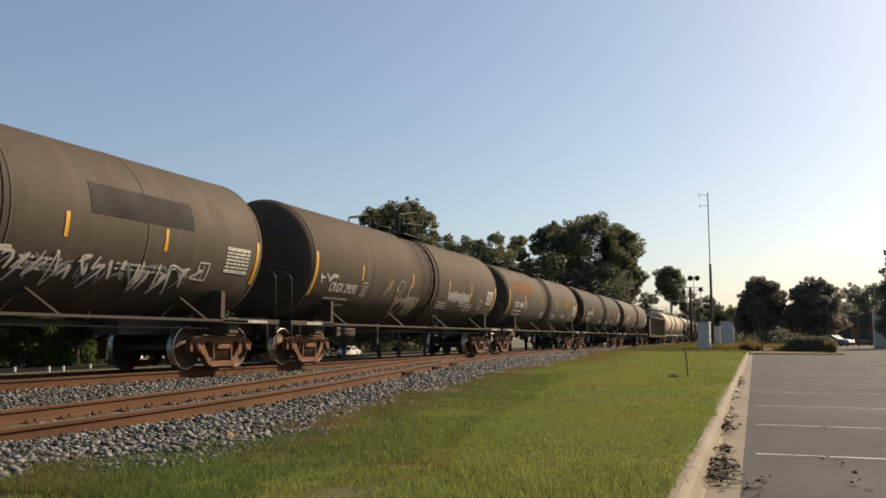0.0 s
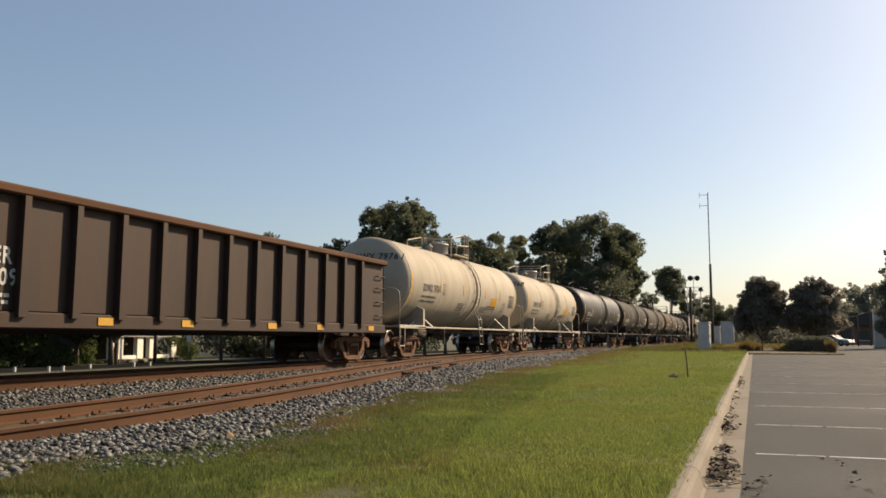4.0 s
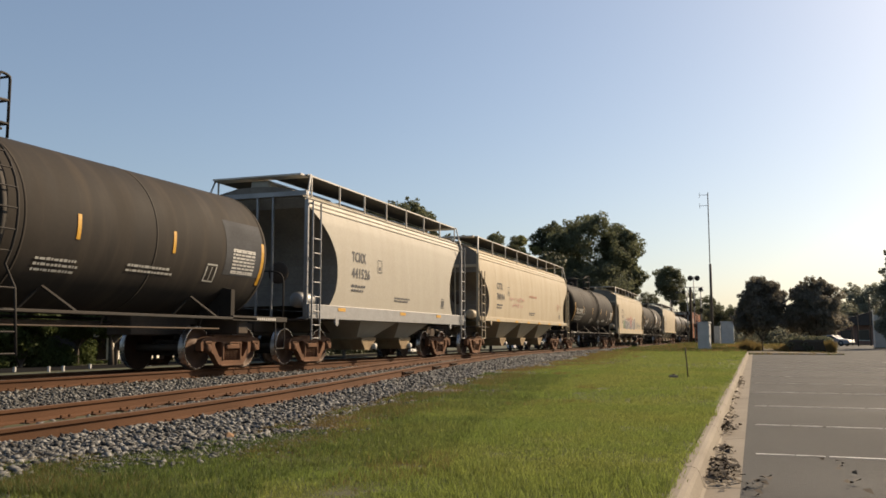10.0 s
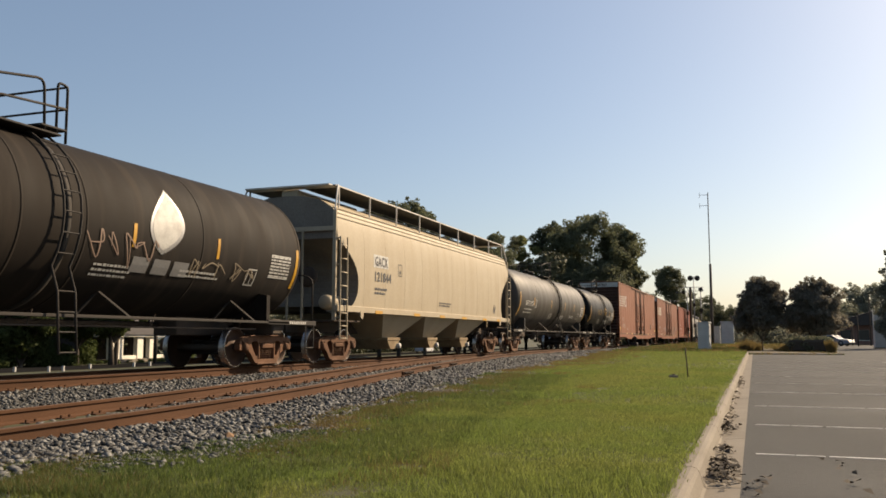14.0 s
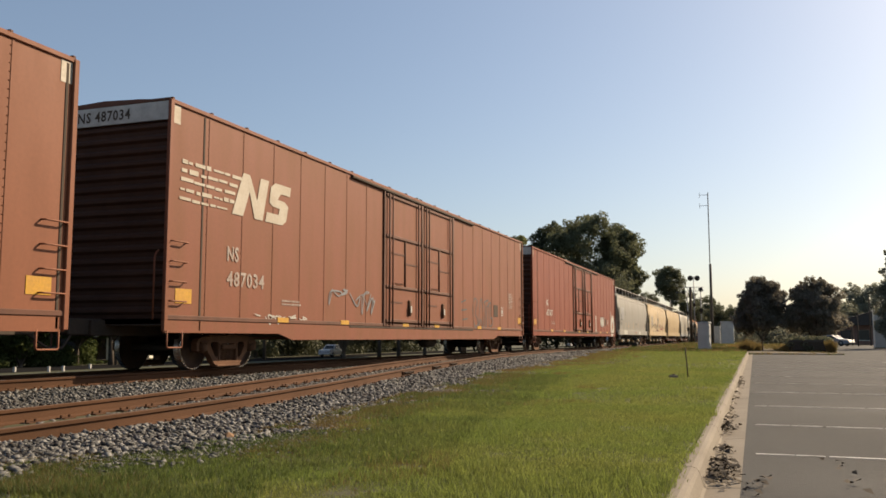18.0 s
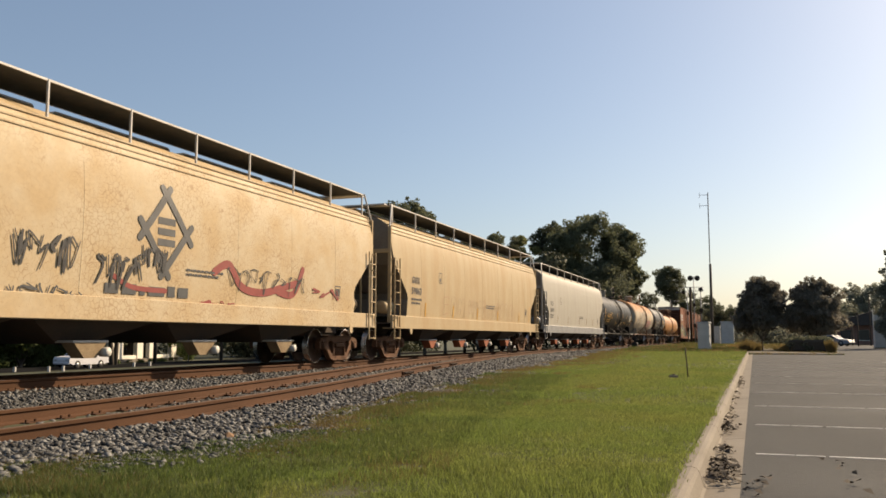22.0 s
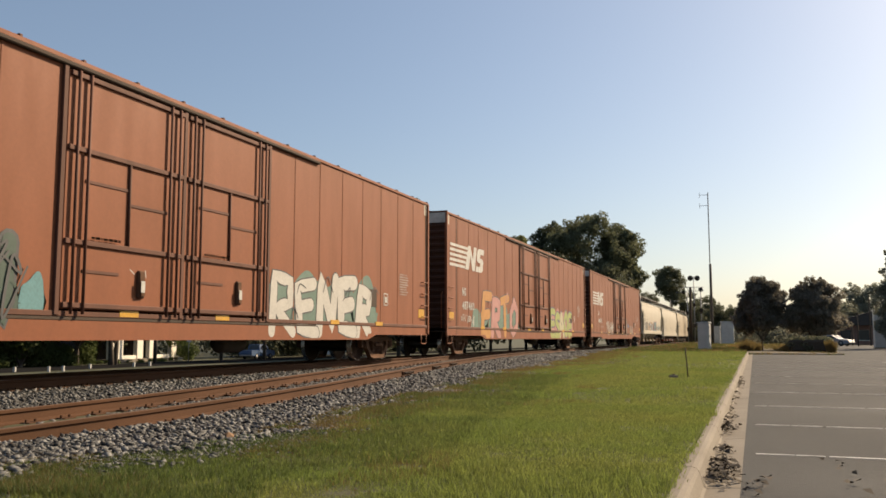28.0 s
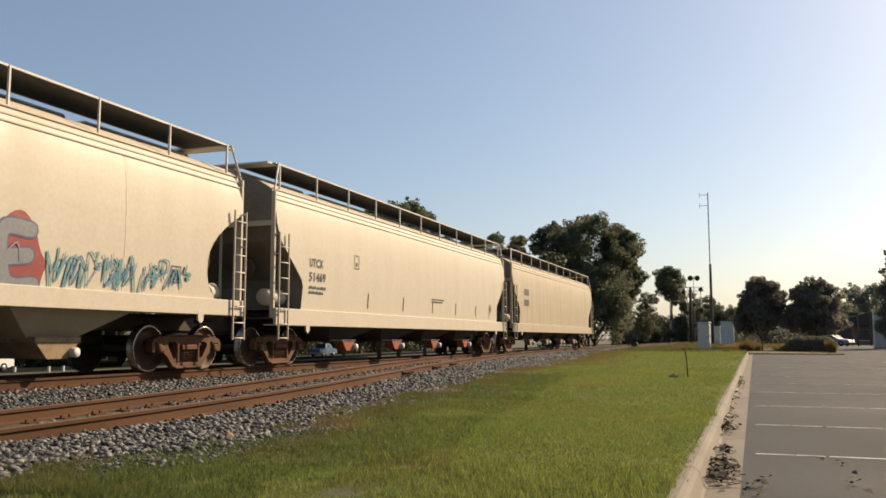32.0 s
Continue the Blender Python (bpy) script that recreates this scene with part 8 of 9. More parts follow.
def far_tree(across, dist, top, wide, label, material, seed, **kw):
    x, y = at(across, dist)
    dd = dist * math.cos(math.atan((across - 784) / 1521.7))
    z0 = kw.get("z0", -1.6)
    height = EYE_Z + (599 - top) * dd / 1530 - z0
    return tree(x, y, height, 1.17 * wide * dd / 1521.7, label, material, seed, **kw)


OAK, LIGHT, DARK, BUSH, BRONZE, HAZY = LEAF
WOODS = mat("leaf_woods", (0.115, 0.125, 0.075), 0.7, second=(0.15, 0.155, 0.09), scale=0.6, fine=5, bump=0, vary=0.4, spec=0.2, through_light=0.2)
for spec in (
        (455, 120, 400, 100, "small tree beyond the street", DARK, 11, dict(base=0.15, leaves=6000)),
        (610, 104, 412, 110, "broad dark oak beyond the street", DARK, 12, dict(base=0.05, leaves=10000)),
        (706, 110, 341, 140, "tall domed oak tree beyond the street", OAK, 3, dict(base=0.22, leaves=30000, lobes=44, leaf=0.15)),
        (672, 112, 372, 84, "side crown of a domed oak beyond the street", OAK, 43, dict(base=0.2, leaves=11000, lobes=22, leaf=0.15)),
        (788, 116, 397, 104, "dark oak tree beyond the street", DARK, 4, dict(base=0.1, leaves=13000, lobes=26, leaf=0.15)),
        (752, 113, 400, 70, "dark slender tree beyond the street", DARK, 14, dict(base=0.1, leaves=7000)),
        (868, 120, 402, 100, "oak tree beyond the street", OAK, 5, dict(base=0.1, leaves=15000, lobes=26, leaf=0.15)),
        (822, 122, 410, 80, "dark tree in the row beyond the street", DARK, 44, dict(base=0.1, leaves=10000, lobes=24)),
        (902, 124, 414, 60, "dark tree beside a lighter one beyond the street", DARK, 45, dict(base=0.1, leaves=9000, lobes=22)),
        (930, 126, 409, 62, "lighter yellow-green tree beyond the street", LIGHT, 6, dict(base=0.1, leaves=9000, leaf=0.14)),
        (984, 131, 383, 92, "oak with a rounded shoulder beyond the crossing", OAK, 7, dict(base=0.06, leaves=22000, lobes=34, leaf=0.16)),
        (1050, 130, 374, 160, "massive spreading oak tree beyond the crossing", OAK, 8, dict(base=0.1, leaves=52000, lobes=70, leaf=0.16)),
        (1096, 129, 398, 78, "outer crown of the massive oak beyond the crossing", OAK, 48, dict(base=0.12, leaves=18000, lobes=30, leaf=0.16)),
        (1040, 126, 455, 170, "low spreading tree under the great oaks", DARK, 18, dict(base=0.02, leaves=22000, lobes=34, leaf=0.17)),
        (1142, 150, 512, 52, "small round tree by the line", DARK, 9, dict(base=0.1, leaves=7000, lobes=22)),
        (1187, 175, 467, 58, "tall tree with a bare trunk by the line", DARK, 10, dict(base=0.5, leaves=11000, trunk_r=0.4, lobes=26)),
        (1216, 182, 512, 60, "dark leaning tree behind the signals", DARK, 19, dict(base=0.1, leaves=8000)),
        (1246, 190, 518, 60, "dark tree behind the signals", DARK, 20, dict(base=0.1, leaves=8000)),
        (1346, 70, 484, 104, "dark crape myrtle with several stems on the island", BRONZE, 21, dict(base=0.12, leaves=30000, trunks=4, trunk_r=0.07, taper=0.55, lobes=40, z0=0.1, leaf=0.075)),
        (1441, 71, 486, 108, "dark round crape myrtle on the island", BRONZE, 22, dict(base=0.08, leaves=30000, trunks=3, trunk_r=0.07, taper=0.5, lobes=40, z0=0.1, leaf=0.075)),
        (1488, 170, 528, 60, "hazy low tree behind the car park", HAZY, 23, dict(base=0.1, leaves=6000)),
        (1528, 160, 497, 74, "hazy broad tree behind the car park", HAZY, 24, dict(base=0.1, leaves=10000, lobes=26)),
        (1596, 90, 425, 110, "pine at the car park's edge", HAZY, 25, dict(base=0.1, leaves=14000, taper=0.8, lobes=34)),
        (1275, 170, 536, 60, "low dark trees behind the cabinets", DARK, 26, dict(base=0.05, leaves=8000)),
        (1306, 160, 533, 50, "low trees behind the island", DARK, 27, dict(base=0.05, leaves=6000)),
        (42, 86, 520, 130, "round green shrub beyond the street", BUSH, 31, dict(base=0.02, leaves=16000, leaf=0.2)),
        (140, 92, 500, 130, "small street tree in front of the house", BUSH, 32, dict(base=0.22, leaves=14000, leaf=0.2)),
        (205, 90, 500, 120, "small street tree with a forked trunk", BUSH, 33, dict(base=0.3, leaves=12000, leaf=0.2, trunks=2, trunk_r=0.3))):
    far_tree(*spec[:7], **spec[7])

# shrubs along the street, lower before the house
cl = []
r = random.Random(31)
for i in range(110):
    a = r.uniform(-60, 345)
    low = 170 < a < 305
    x, y = at(a, (62.0 + 3.5 * r.random()) / math.sin(radians(YAW) - math.atan((a - 784) / 1521.7)))
    cl.append((x, y, -1.5 if low else r.uniform(-1.5, 0.9), 0.3 if low else r.uniform(0.6, 1.1)))
tagged(new("shrubs", leaf_cloud("shrubs", cl, 26000, 0.13, BUSH, 16)), "dense green shrubs along the street", kind="stuff")

# unbroken woods behind everything
cl = []
r = random.Random(77)
for i in range(150):
    x = r.uniform(-40, 190)
    y = r.uniform(72, 90) + max(0, x - 130) * 0.25
    cl.append((x, y, r.uniform(-1, 6.0), r.uniform(2.0, 3.5)))
for i in range(150):
    a = r.uniform(1085, 1330)
    x, y = at(a, r.uniform(185, 215))
    cl.append((x, y, r.uniform(0.2, 4.8), r.uniform(1.4, 2.4)))
for i in range(30):
    x, y = at(r.uniform(-60, 200), r.uniform(100, 112))
    cl.append((x, y, r.uniform(-1, 5), r.uniform(1.5, 2.5)))
for i in range(300):
    x = r.uniform(96, 170) if r.random() < 0.6 else r.uniform(20, 96)
    y = r.uniform(63, 70) if x > 95 else r.uniform(74, 82)
    cl.append((x, y, r.uniform(-1.4, 4.5), r.uniform(1.3, 2.4)))
for i in range(150):
    a = r.uniform(600, 975)
    x, y = at(a, r.uniform(116, 126))
    cl.append((x, y, r.uniform(1.0, 11.0 if a > 740 else 9.0), r.uniform(1.4, 2.3)))
tagged(new("woods", leaf_cloud("woods", cl, 240000, 0.24, WOODS, 5)), "dark belt of trees and shrubs behind the street", kind="stuff")

# far tree line; its haze is only the paler leaf colour
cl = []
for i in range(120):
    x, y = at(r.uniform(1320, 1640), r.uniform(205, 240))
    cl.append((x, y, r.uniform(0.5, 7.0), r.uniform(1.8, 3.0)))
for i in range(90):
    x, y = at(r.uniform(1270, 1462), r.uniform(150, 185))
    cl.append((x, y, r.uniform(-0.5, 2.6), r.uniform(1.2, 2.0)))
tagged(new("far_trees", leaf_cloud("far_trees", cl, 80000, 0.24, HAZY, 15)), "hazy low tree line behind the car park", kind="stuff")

# dry shrubs and a clipped hedge on the island
hx, hy = at(1432, 64)
hedge = tagged(new("hedge"), "clipped dark box hedge on the island", "hedge")
hedge.matrix_basis = pose(hx, hy, 0.1, 0, 0, 0)
rr = np.random.RandomState(4)
cl = [(rr.uniform(-0.4, 0.4), rr.uniform(-1.4, 1.4), rr.uniform(0.25, 0.85), 0.3) for i in range(60)]
child("hedge_leaves", leaf_cloud("hedge_leaves", cl, 9000, 0.05, LEAF[2], 6), hedge)
Shape().box(-0.5, 0.5, -1.45, 1.45, 0.0, 0.8, 0.1).part("hedge_core", LITTER, hedge)
for k, (a, d, w, hh) in enumerate(((1318, 62, 0.8, 1.0), (1332, 63, 0.7, 0.8), (1385, 64, 1.2, 0.7), (1466, 62, 0.5, 0.9), (1300, 75, 1.4, 0.6))):
    x, y = at(a, d)
    sh = tagged(new("dry_shrub"), "straw-coloured dry ornamental grass clump", "shrub", "dry shrubs")
    sh.matrix_basis = pose(x, y, 0.05)
    q = random.Random(k)
    v, f = [], []
    for i in range(420):
        a0, rad = q.uniform(0, 6.28), q.random() * w * 0.5
        bx_, by_ = rad * math.cos(a0), rad * math.sin(a0)
        l_ = q.uniform(0.5, 1.0) * hh
        o = len(v)
        v += [(bx_ - 0.02, by_ - 0.02, 0), (bx_ + 0.02, by_ + 0.02, 0), (bx_ * 1.7 + q.uniform(-.1, .1), by_ * 1.7 + q.uniform(-.1, .1), l_)]
        f.append((o, o + 1, o + 2))
    child("stalks", mesh("stalks", v, f, M["dry_blade"]), sh)

# island earth
ex, ey = 58.0, 0.0
s = Shape()
s.add([(57.9, 0.6, 0.06), (57.9, -5.0, 0.06), (140, -6.3, 0.12), (140, 4.0, 0.16), (75, 2.2, 0.16), (62, 1.3, 0.16)], [(0, 1, 2, 3, 4, 5)])
tagged(new("island_bed", s.me("island_bed", mat("mulch", (0.10, 0.075, 0.045), 0.95, second=(0.16, 0.12, 0.06), scale=2, fine=20, bump=0.6))), "brown mulch bed with dry grass", kind="structure")

# ---- street behind the railway ----
s = Shape()
s.add([(-400, 53.0, -1.57), (-400, 61.0, -1.57), (400, 61.0, -1.57), (400, 53.0, -1.57)], [(0, 1, 2, 3)])
tagged(new("street", s.me("street", mat("old_asphalt", (0.03, 0.03, 0.03), 1.0, spec=0.0, second=(0.02, 0.02, 0.02), scale=0.5, fine=60))), "grey street running behind the railway", kind="structure")
post_me = Shape().box(-0.09, 0.09, -0.09, 0.09, -0.3, 0.42, 0.02).me("marker_post", M["white"])
for px_, d in ((33, 74), (93, 74), (118, 75), (165, 80), (242, 84), (270, 86)):
    x, y = at(px_, d)
    p_ = new("marker_post", post_me)
    p_.matrix_basis = pose(x, y, -1.6)
    tagged(p_, "short white marker post by the street", "post", "street marker posts")

# white house with a porch
HW = mat("white_clapboard", (1.15, 1.1, 0.95), 0.7, second=(0.95, 0.88, 0.75), scale=1.5, fine=20)
SHG = mat("shingles_and_porch_shade", (0.07, 0.06, 0.055), 0.9, second=(0.11, 0.1, 0.09), scale=4, fine=30, bump=0.5)
house = tagged(new("house"), "white clapboard house with a columned porch", "house")
hx_, hy_ = at(256, 103)
house.matrix_basis = pose(hx_, hy_, -1.6, 0, 0, 8)
# wall painted as dark as the shingles, to stand for the porch's shade
Shape().box(-7.2, 6.9, 2.2, 9.0, 0, 4.2).part("wall", SHG, house)
Shape().box(-7.2, 6.9, -0.6, 2.2, 0, 0.35, 0.03).part("porch_floor", M["concrete"], house)
for x0, x1 in ((-7.0, -4.6), (-1.9, -0.7), (0.6, 2.0), (5.4, 6.6)):
    Shape().box(x0, x1, -0.5, 0.0, 0.35, 2.75, 0.03).part("column", HW, house)
for x0, x1 in ((-4.6, -1.9), (2.0, 5.4)):
    Shape().box(x0, x1, -0.42, -0.2, 0.35, 0.75, 0.02).part("porch_rail", HW, house)
Shape().box(-7.5, 7.2, -0.8, 2.4, 2.75, 3.0, 0.03).part("porch_roof", HW, house)
Shape().prism([(-1.0, 3.0), (4.5, 6.2), (9.6, 3.6)], -7.7, 7.4, "yz").part("roof", SHG, house)
for x in (-1.9, 2.6):
    w_ = Shape().box(x - 0.5, x + 0.5, 2.12, 2.2, 1.2, 2.6, 0.01).part("window", M["black"], house)
    Shape().box(x - 0.6, x + 0.6, 2.06, 2.17, 1.1, 1.2).part("sill", HW, w_)
dr_ = Shape().box(0.0, 0.9, 2.12, 2.2, 0.35, 2.4, 0.01).part("door", M["under"], house)
Shape().box(0.08, 0.14, 2.06, 2.12, 1.3, 1.42).part("handle", M["alu"], dr_)

# poles along the street
WOOD = mat("weathered_pole", (0.13, 0.10, 0.075), 0.9, second=(0.2, 0.16, 0.12), scale=2, fine=20, stretch=(1, 1, 0.1), bump=0.4)
for px_, d, hh in ((394, 102, 11), (470, 108, 11), (278, 96, 9)):
    x, y = at(px_, d)
    p_ = tagged(new("utility_pole"), "weathered wooden pole beside the street", "pole", "street poles")
    p_.matrix_basis = pose(x, y, -1.6)
    Shape().tube([(0, 0, 0), (0, 0, hh)], 0.2, 10, 0.14).part("shaft", WOOD, p_)

# ---- signals and cabinets at the crossing ----
CAB = mat("cabinet_paint", (0.78, 0.78, 0.74), 0.5, second=(0.6, 0.58, 0.54), scale=2)


def cabinet(across, dist, w, d, hh, label, z0=0.1, turn=0):
    x, y = at(across, dist)
    c = tagged(new("signal_cabinet"), label, "cabinet", "signal cabinets")
    c.matrix_basis = pose(x, y, z0, 0, 0, turn)
    Shape().box(-d / 2, d / 2, -w / 2, w / 2, 0.12, hh, 0.03).part("body", CAB, c)
    Shape().box(-d / 2 - 0.06, d / 2 + 0.06, -w / 2 - 0.06, w / 2 + 0.06, hh, hh + 0.08, 0.02).part("roof", CAB, c)
    Shape().box(-d / 2 - 0.04, d / 2 + 0.04, -w / 2 - 0.04, w / 2 + 0.04, -0.1, 0.12, 0.02).part("plinth", M["concrete"], c)
    dr = Shape().box(-d / 2 + 0.06, d / 2 - 0.06, -w / 2 - 0.025, -w / 2, 0.22, hh - 0.1, 0.01).part("door", CAB, c)
    Shape().box(d / 4, d / 4 + 0.05, -w / 2 - 0.07, -w / 2 - 0.02, hh * 0.45, hh * 0.6, 0.01).part("handle", M["alu"], dr)
    for z in (0.45, hh * 0.5, hh - 0.35):
        Shape().box(-d / 2 + 0.02, -d / 2 + 0.09, -w / 2 - 0.05, -w / 2 - 0.005, z, z + 0.14, 0.01).part("hinge", M["alu"], dr)
    return c


cabinet(1244, 63, 0.75, 0.75, 1.95, "grey steel signal cabinet on the grass", turn=-8)
cabinet(1285, 112, 1.5, 1.2, 2.9, "pale equipment shelter beyond the grass")
cabinet(1559, 95, 1.6, 1.4, 3.7, "tall blue-grey kiosk at the car park's edge", 0.0)
cabinet(1265, 118, 1.0, 1.0, 2.4, "low grey equipment shelter")

# tall aerial mast and a thicker pole
mx, my = at(1258, 116)
mast = tagged(new("antenna_mast"), "tall thin steel radio mast with a yagi aerial", "mast")
mast.matrix_basis = pose(mx, my, 0)
Shape().tube([(0, 0, 0), (0, 0, 10)], 0.11, 10).part("lower_mast", M["under"], mast)
Shape().tube([(0, 0, 10), (0, 0, 19.8)], 0.06, 8).part("upper_mast", M["under"], mast)
for z in (19.6, 18.2):
    Shape().tube([(0, -0.1, z), (0, 1.1, z)], 0.03, 6).tube([(0, 1.05, z - 0.35), (0, 1.05, z + 0.35)], 0.025, 6).part("aerial", M["alu"], mast)
Shape().tube([(0.1, 0.0, 18.0), (0.1, 0.0, 19.95)], 0.05, 6).part("whip", M["under"], mast)
px2, py2 = at(1260, 112)
pole = tagged(new("utility_pole"), "dark wooden pole beside the radio mast", "pole", "street poles")
pole.matrix_basis = pose(px2, py2 + 0.1, 0)
Shape().tube([(0, 0, 0), (0, 0, 10.2)], 0.2, 10, 0.15).part("shaft", WOOD, pole)

# crossing signals: masts with twin round hoods and gear
def signal(across, dist, hh, label, heads=(), arm=0.0):
    x, y = at(across, dist)
    g = tagged(new("railway_signal"), label, "signal", "crossing signals")
    g.matrix_basis = pose(x, y, 0.05, 0, 0, YAW - 14)
    Shape().tube([(0, 0, 0), (0, 0, hh)], 0.09, 10, 0.07).part("mast", M["alu"], g)
    Shape().box(-0.25, 0.25, -0.25, 0.25, -0.1, 0.3, 0.03).part("base", M["concrete"], g)
    if arm:
        Shape().tube([(0, 0, hh - 0.2), (0, -arm, hh - 0.2)], 0.05, 6).tube([(0, 0, hh - 0.6), (0, -arm * 0.8, hh - 0.25)], 0.03, 6).part("bracket", M["alu"], g)
    for oy, z, rad in heads:
        Shape().lathe([(-0.12, 0.0), (-0.12, rad), (-0.05, rad), (0.05, rad * 0.5), (0.16, rad * 0.45), (0.16, 0.0)], "x", 16, (-0.1, oy, z)).part("signal_head", M["black"], g, "round black signal hood")
    for z in (hh * 0.25, hh * 0.55):
        Shape().box(-0.2, 0.2, -0.18, 0.18, z, z + 0.55, 0.03).part("relay_box", M["under"], g)
    return g


signal(1228, 140, 10.6, "tall signal mast with twin round hoods", ((-0.55, 10.3, 0.42), (0.5, 10.3, 0.42)), 0.9)
signal(1240, 142, 8.8, "signal mast with stacked lamps", ((0, 8.6, 0.35), (0, 5.4, 0.3)), 0)
signal(1216, 138, 8.2, "signal mast with a bracket arm", ((0.5, 8.0, 0.3),), -1.6)
signal(1186, 150, 7.4, "short signal mast with a bracket arm", ((0.2, 1.6, 0.6), (-0.35, 1.5, 0.4)), 1.6)
s = Shape()
gx, gy = at(1231, 141)
gan = tagged(new("signal_bridge"), "short lattice signal bracket", "signal")
gan.matrix_basis = pose(gx, gy, 0, 0, 0, YAW - 14)
for z in (8.4, 9.0):
    Shape().tube([(0, -1.2, z), (0, 2.2, z)], 0.05, 6).part("chord", M["alu"], gan)
for i in range(6):
    Shape().tube([(0, -1.2 + i * 0.56, 8.4), (0, -0.92 + i * 0.56, 9.0)], 0.03, 5).part("lattice", M["alu"], gan)
Shape().tube([(0, 0.8, 0), (0, 0.8, 9.0)], 0.2, 8).part("column", M["under"], gan)

# stake and a small concrete box in the grass
sx_, sy_ = at(1214, 19.9)
stake = tagged(new("stake"), "thin dark metal stake leaning in the grass", "stake")
stake.matrix_basis = pose(sx_, sy_, 0.1, 0, -2, 0)
Shape().tube([(0, 0, -0.05), (0.0, 0.05, 0.69)], 0.014, 8).part("rod", M["under"], stake)
bx_, by_ = at(1188, 19.2)
pad = tagged(new("valve_box"), "small grey concrete marker block in the grass", "block")
pad.matrix_basis = pose(bx_, by_, 0.15, 0, 0, 12)
Shape().box(-0.09, 0.09, -0.085, 0.085, -0.04, 0.07, 0.012).part("block", M["concrete"], pad)
Shape().box(-0.03, 0.03, -0.03, 0.03, 0.07, 0.1, 0.01).part("cap", M["under"], pad)

# yellowish stone by the ballast
b_ = tagged(new("rock"), "pale orange broken rock at the ballast's edge", "rock")
v_, f_ = stone_proto(3)
b_.matrix_basis = pose(6.5, 4.32, 0.17, 0, 0, 40)
child("rock_body", mesh("rock_body", v_ * np.array((0.09, 0.045, 0.03)), [tuple(q) for q in f_], mat("sandstone", (0.42, 0.24, 0.12), 0.9, scale=5)), b_)


# ---- road vehicles ----
GLASS = mat("car_glass", (0.015, 0.017, 0.02), 0.2, spec=0.5, bump=0, amount=0)
TYRE = mat("tyre", (0.015, 0.015, 0.015), 0.9)
CHROME = mat("bright_trim", (0.6, 0.6, 0.6), 0.45, metal=0.7, bump=0)
LAMPR = mat("tail_lamp", (0.35, 0.02, 0.015), 0.3, bump=0)


def vehicle(label, colour, kind="suv", name="car"):
    """A car facing -x, about 4.7 m long, on four wheels."""
    car = tagged(new(name), label, "car", "road vehicles")
    body = mat("car_paint", colour, 0.5, second=tuple(c * 0.85 for c in colour), scale=1, bump=0, spec=0.6)
    L = 2.35
    if kind == "sedan":
        low = [(-L, 0.45), (-L - 0.02, 0.62), (-L + 0.12, 0.78), (-1.0, 0.92), (1.35, 0.96), (L - 0.08, 0.9), (L, 0.65), (L - 0.05, 0.4), (1.9, 0.28), (-1.9, 0.26)]
        cab = [(-1.05, 0.9), (-0.35, 1.36), (0.1, 1.43), (0.75, 1.4), (1.6, 0.96)]
    elif kind == "pickup":
        low = [(-2.7, 0.5), (-2.72, 0.8), (-2.6, 1.05), (-1.3, 1.12), (2.7, 1.1), (2.75, 0.7), (2.7, 0.5), (2.2, 0.4), (-2.3, 0.38)]
        cab = [(-1.35, 1.1), (-0.75, 1.75), (-0.5, 1.82), (0.75, 1.82), (0.9, 1.1)]
    else:
        low = [(-L, 0.5), (-L - 0.02, 0.75), (-L + 0.1, 0.98), (-1.15, 1.08), (L - 0.08, 1.1), (L, 0.75), (L - 0.05, 0.48), (1.9, 0.33), (-1.9, 0.31)]
        cab = [(-1.2, 1.05), (-0.5, 1.62), (-0.2, 1.72), (1.8, 1.7), (L - 0.12, 1.08)]
    Shape().prism(low, -0.88, 0.88).part("body", body, car)
    k = [(x, z) for x, z in cab]
    s = Shape()
    n = len(k)
    v = [(x, sy * (0.86 - 0.16 * (z - k[0][1])), z) for sy in (-1, 1) for x, z in k]
    s.add(v, [tuple(range(n)), tuple(range(2 * n - 1, n - 1, -1))] + [(i, i + n, (i + 1) % n + n, (i + 1) % n) for i in range(n)])
    roof = s.part("cabin", body, car)
    cx = sum(p[0] for p in k) / n
    cz = sum(p[1] for p in k) / n
    for sy in (-1, 1):
        for a, b in ((0.0, 0.48), (0.53, 1.0)):
            x0 = k[0][0] + 0.35 + a * (k[-1][0] - k[0][0] - 0.75)
            x1 = k[0][0] + 0.35 + b * (k[-1][0] - k[0][0] - 0.75)
            zt = k[2][1] - 0.12
            zb = k[0][1] + 0.06
            lean0 = 0.35 if a == 0 else 0.0
            lean1 = 0.22 if b == 1.0 else 0.0
            q = [(x0, zb), (x1, zb), (x1 - lean1, zt), (x0 + lean0, zt)]
            s = Shape()
            s.add([(x, sy * (0.865 - 0.16 * (z - k[0][1]) + 0.004), z) for x, z in q], [(0, 1, 2, 3)])
            s.part("side_window", GLASS, roof)
    for (xa, za), (xb, zb) in ((k[0], k[1]), (k[-1], k[-2])):
        d = -1 if xa < 0 else 1
        s = Shape()
        s.add([(xa + (xb - xa) * t + d * 0.012, sy * (0.74 - 0.13 * t), za + (zb - za) * t + 0.012) for t, sy in ((0.12, -1), (0.12, 1), (0.92, 1), (0.92, -1))], [(0, 1, 2, 3)])
        s.part("windscreen", GLASS, roof)
    ext = 2.7 if kind == "pickup" else L
    for sy in (-0.62, 0.62):
        Shape().box(-ext - 0.03, -ext + 0.1, sy - 0.17, sy + 0.17, 0.66, 0.8, 0.03).part("headlight", CHROME, car)
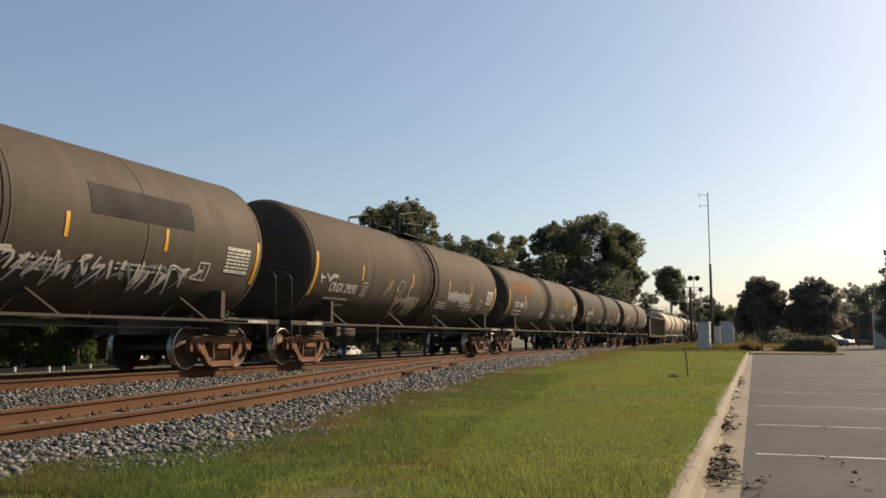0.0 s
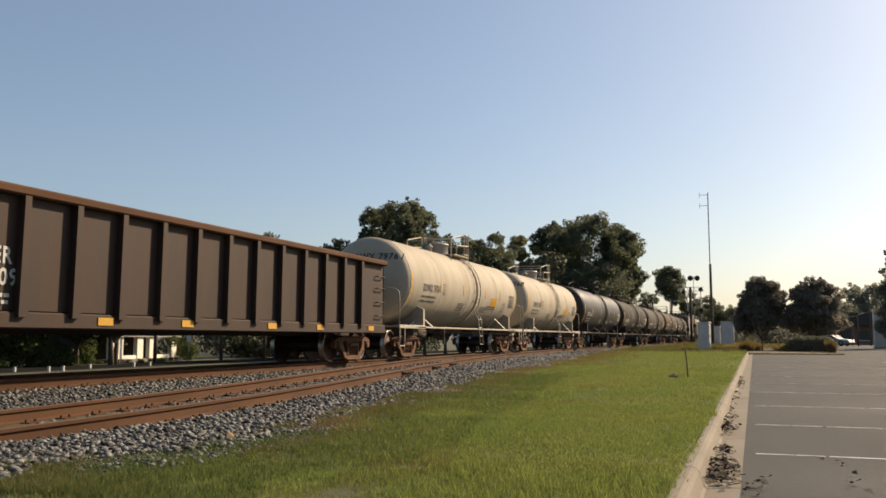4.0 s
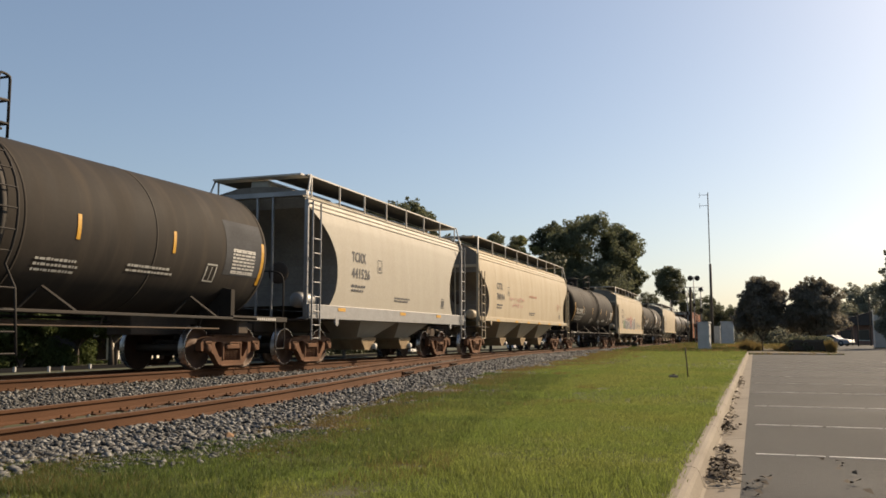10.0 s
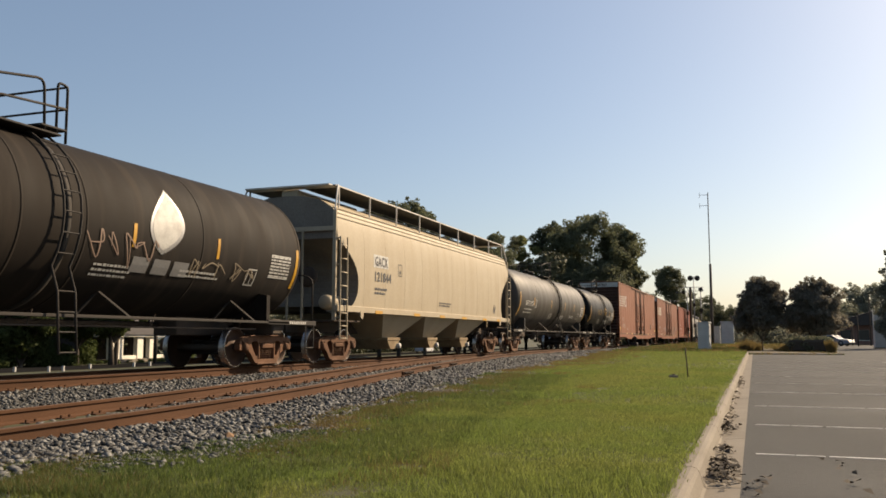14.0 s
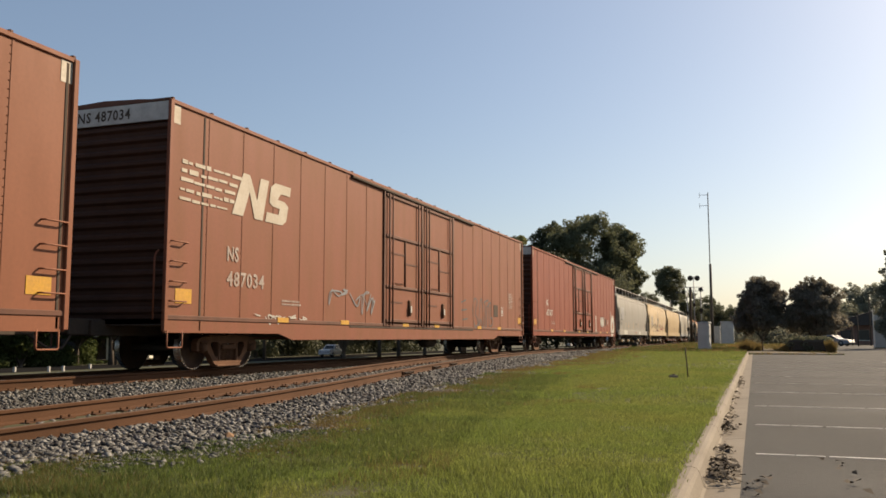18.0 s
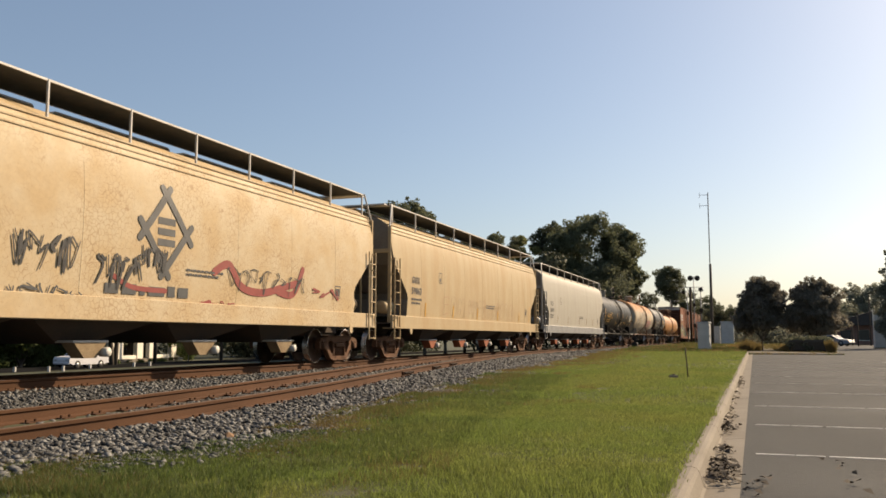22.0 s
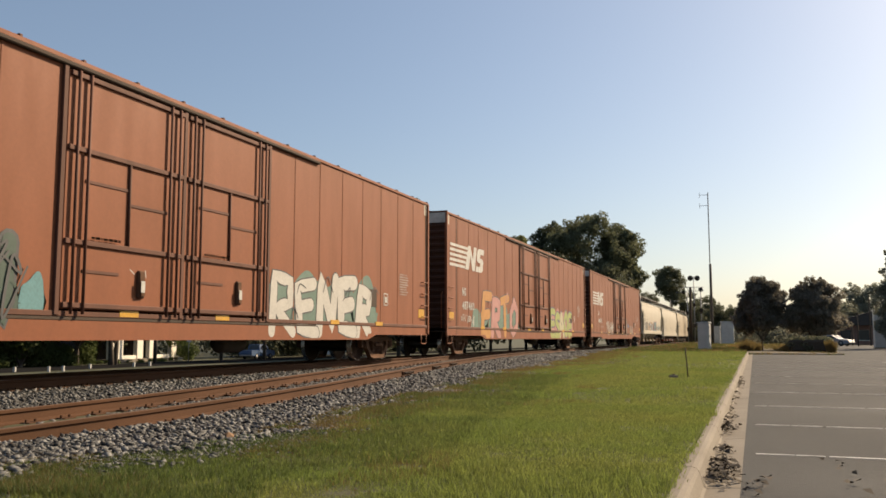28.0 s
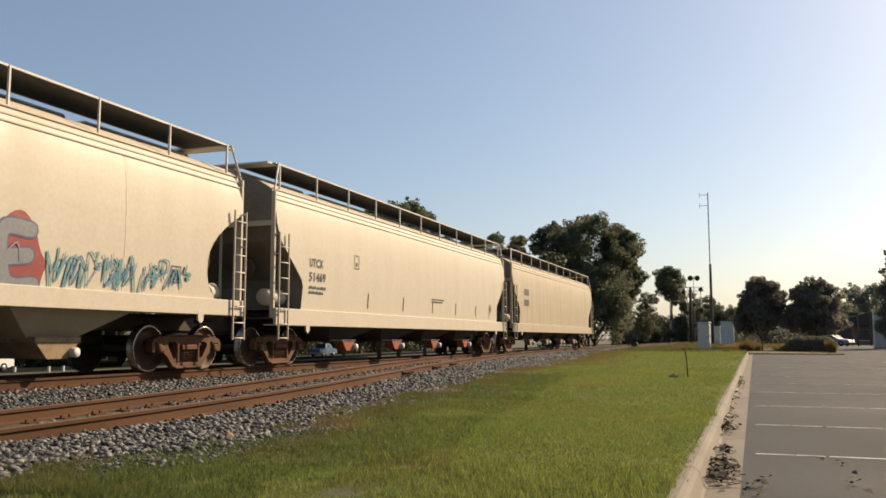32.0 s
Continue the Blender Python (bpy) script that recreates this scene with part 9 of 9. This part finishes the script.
        Shape().box(ext - 0.1, ext + 0.02, sy - 0.15, sy + 0.15, 0.72, 0.9, 0.03).part("tail_light", LAMPR, car)
    for d in (-1, 1):
        Shape().box(d * ext - 0.09, d * ext + 0.09, -0.85, 0.85, 0.36, 0.56, 0.04).part("bumper", body if kind != "pickup" else CHROME, car)
    for wx in (-0.6 * ext, 0.58 * ext):
        for sy in (-0.8, 0.8):
            w = Shape().lathe([(-0.11, 0.2), (-0.11, 0.31), (-0.08, 0.34), (0.08, 0.34), (0.11, 0.31), (0.11, 0.2)], "y", 18, (wx, sy, 0.34)).part("wheel", TYRE, car)
            Shape().lathe([(-0.10, 0.0), (-0.10, 0.2), (0.10, 0.2), (0.10, 0.0)], "y", 14, (wx, sy, 0.34)).part("rim", CHROME, w)
    return car


CARS = []


def drive(car, rows, z=-1.57, turn=0):
    """rows: (t, x, y)"""
    car.matrix_basis = pose(rows[0][1], rows[0][2], z, 0, 0, turn)
    CARS.append((car, [(t, pose(x, y, z, 0, 0, turn)) for t, x, y in rows]))


# small white sign by the street
gx_, gy_ = at(337, 98)
sg = tagged(new("street_sign"), "small white sign on a thin post by the street", "sign")
sg.matrix_basis = pose(gx_, gy_, -1.6, 0, 0, -35)
Shape().tube([(0, 0, 0), (0, 0, 2.9)], 0.04, 8).part("post", M["alu"], sg)
Shape().box(-0.25, 0.25, -0.05, -0.03, 2.2, 2.9, 0.01).part("plate", M["white"], sg)

drive(vehicle("white sport utility car driving along the street", (1.05, 1.05, 1.02), "suv"), [(0, 363, 56.0), (11, 116, 56.0), (14, 48.5, 56.0), (32, -357, 56.0)])
drive(vehicle("white sedan waiting, then pulling away along the street", (1.0, 1.0, 1.0), "sedan"), [(0, 113, 55.5), (3.5, 111, 55.5), (6, 101, 55.5), (9, 48, 55.5), (14, -60, 55.5), (32, -450, 55.5)])
drive(vehicle("silver sport utility car rolling along the street", (0.85, 0.85, 0.88), "suv"), [(0, 290, 55.5), (12, 175, 55.5), (16.5, 115, 55.5), (18, 108, 55.5), (20, 88, 55.5), (22, 60.5, 55.5), (23, 45, 55.5), (27, -60, 55.5), (32, -180, 55.5)])
drive(vehicle("blue pickup truck on the far lane", (0.06, 0.14, 0.3), "pickup"), [(0, -420, 59.0), (24, 40, 59.0), (27.5, 92, 59.0), (29, 97, 59.0), (30.5, 103, 59.0), (32, 112, 59.0)], turn=180)
drive(vehicle("white estate car on the street", (1.0, 0.99, 0.96), "suv"), [(0, 600, 55.5), (24, 165, 55.5), (27.5, 113, 55.5), (29, 99, 55.5), (32, 50, 55.5)])
for a, d, lab, col, kd, tn in ((1470, 122, "silver sedan parked beyond the island", (0.33, 0.37, 0.43), "sedan", 60), (1512, 215, "white estate car parked beyond the lot", (0.5, 0.5, 0.5), "suv", 90), (1497, 212, "dark car parked beyond the lot", (0.04, 0.04, 0.045), "suv", 90)):
    v_ = vehicle(lab, col, kd)
    x, y = at(a, d)
    v_.matrix_basis = pose(x, y, 0.02, 0, 0, tn)

# low shop building and lamp posts behind the car park
BRICK = mat("brown_brick", (0.3, 0.17, 0.13), 0.85, second=(0.36, 0.22, 0.17), scale=4, fine=30)
x, y = at(1526, 150)
shop = tagged(new("shop_building"), "low brown brick shop with a shingled roof", "building")
shop.matrix_basis = pose(x, y, 0, 0, 0, 0)
Shape().box(0, 12, -10, 5, 0, 3.0).part("wall", BRICK, shop)
Shape().prism([(-11, 3.0), (-2.5, 5.6), (6, 3.0)], -1, 13, "yz").part("roof", SHG, shop)
for i in range(5):
    w_ = Shape().box(-0.06, 0.02, -8.5 + i * 2.6, -7.0 + i * 2.6, 0.7, 2.3, 0.01).part("window", GLASS, shop)
    Shape().box(-0.12, 0.0, -8.6 + i * 2.6, -6.9 + i * 2.6, 0.62, 0.7).part("sill", HW, w_)
for a, d, hh in ((1515, 120, 4.0), (1537, 130, 7.0), (1505, 135, 3.2)):
    x, y = at(a, d)
    lp = tagged(new("street_lamp"), "thin dark lamp post behind the car park", "lamp post", "lamp posts")
    lp.matrix_basis = pose(x, y, 0)
    Shape().tube([(0, 0, 0), (0, 0, hh)], 0.09, 8, 0.06).part("post", M["under"], lp)
    Shape().box(-0.3, 0.3, -0.15, 0.15, hh, hh + 0.15, 0.04).part("lamp_head", M["under"], lp)


def motions():
    """The whole train rolls towards and past the eye, gaining a little speed; cars drive along the street."""
    for car, mid in TRAIN:
        rows = []
        for t in (0, 4, 8, 12, 16, 20, 24, 28, 32):
            u = t / 10
            gone = K * (203.106 * u + 0.5588 * u * u + 0.1494 * u ** 3)
            rows.append((t, pose(mid - gone, TRACK_Y, RAIL_Z)))
        walk(car, rows)
    for car, rows in CARS:
        walk(car, rows)


motions()
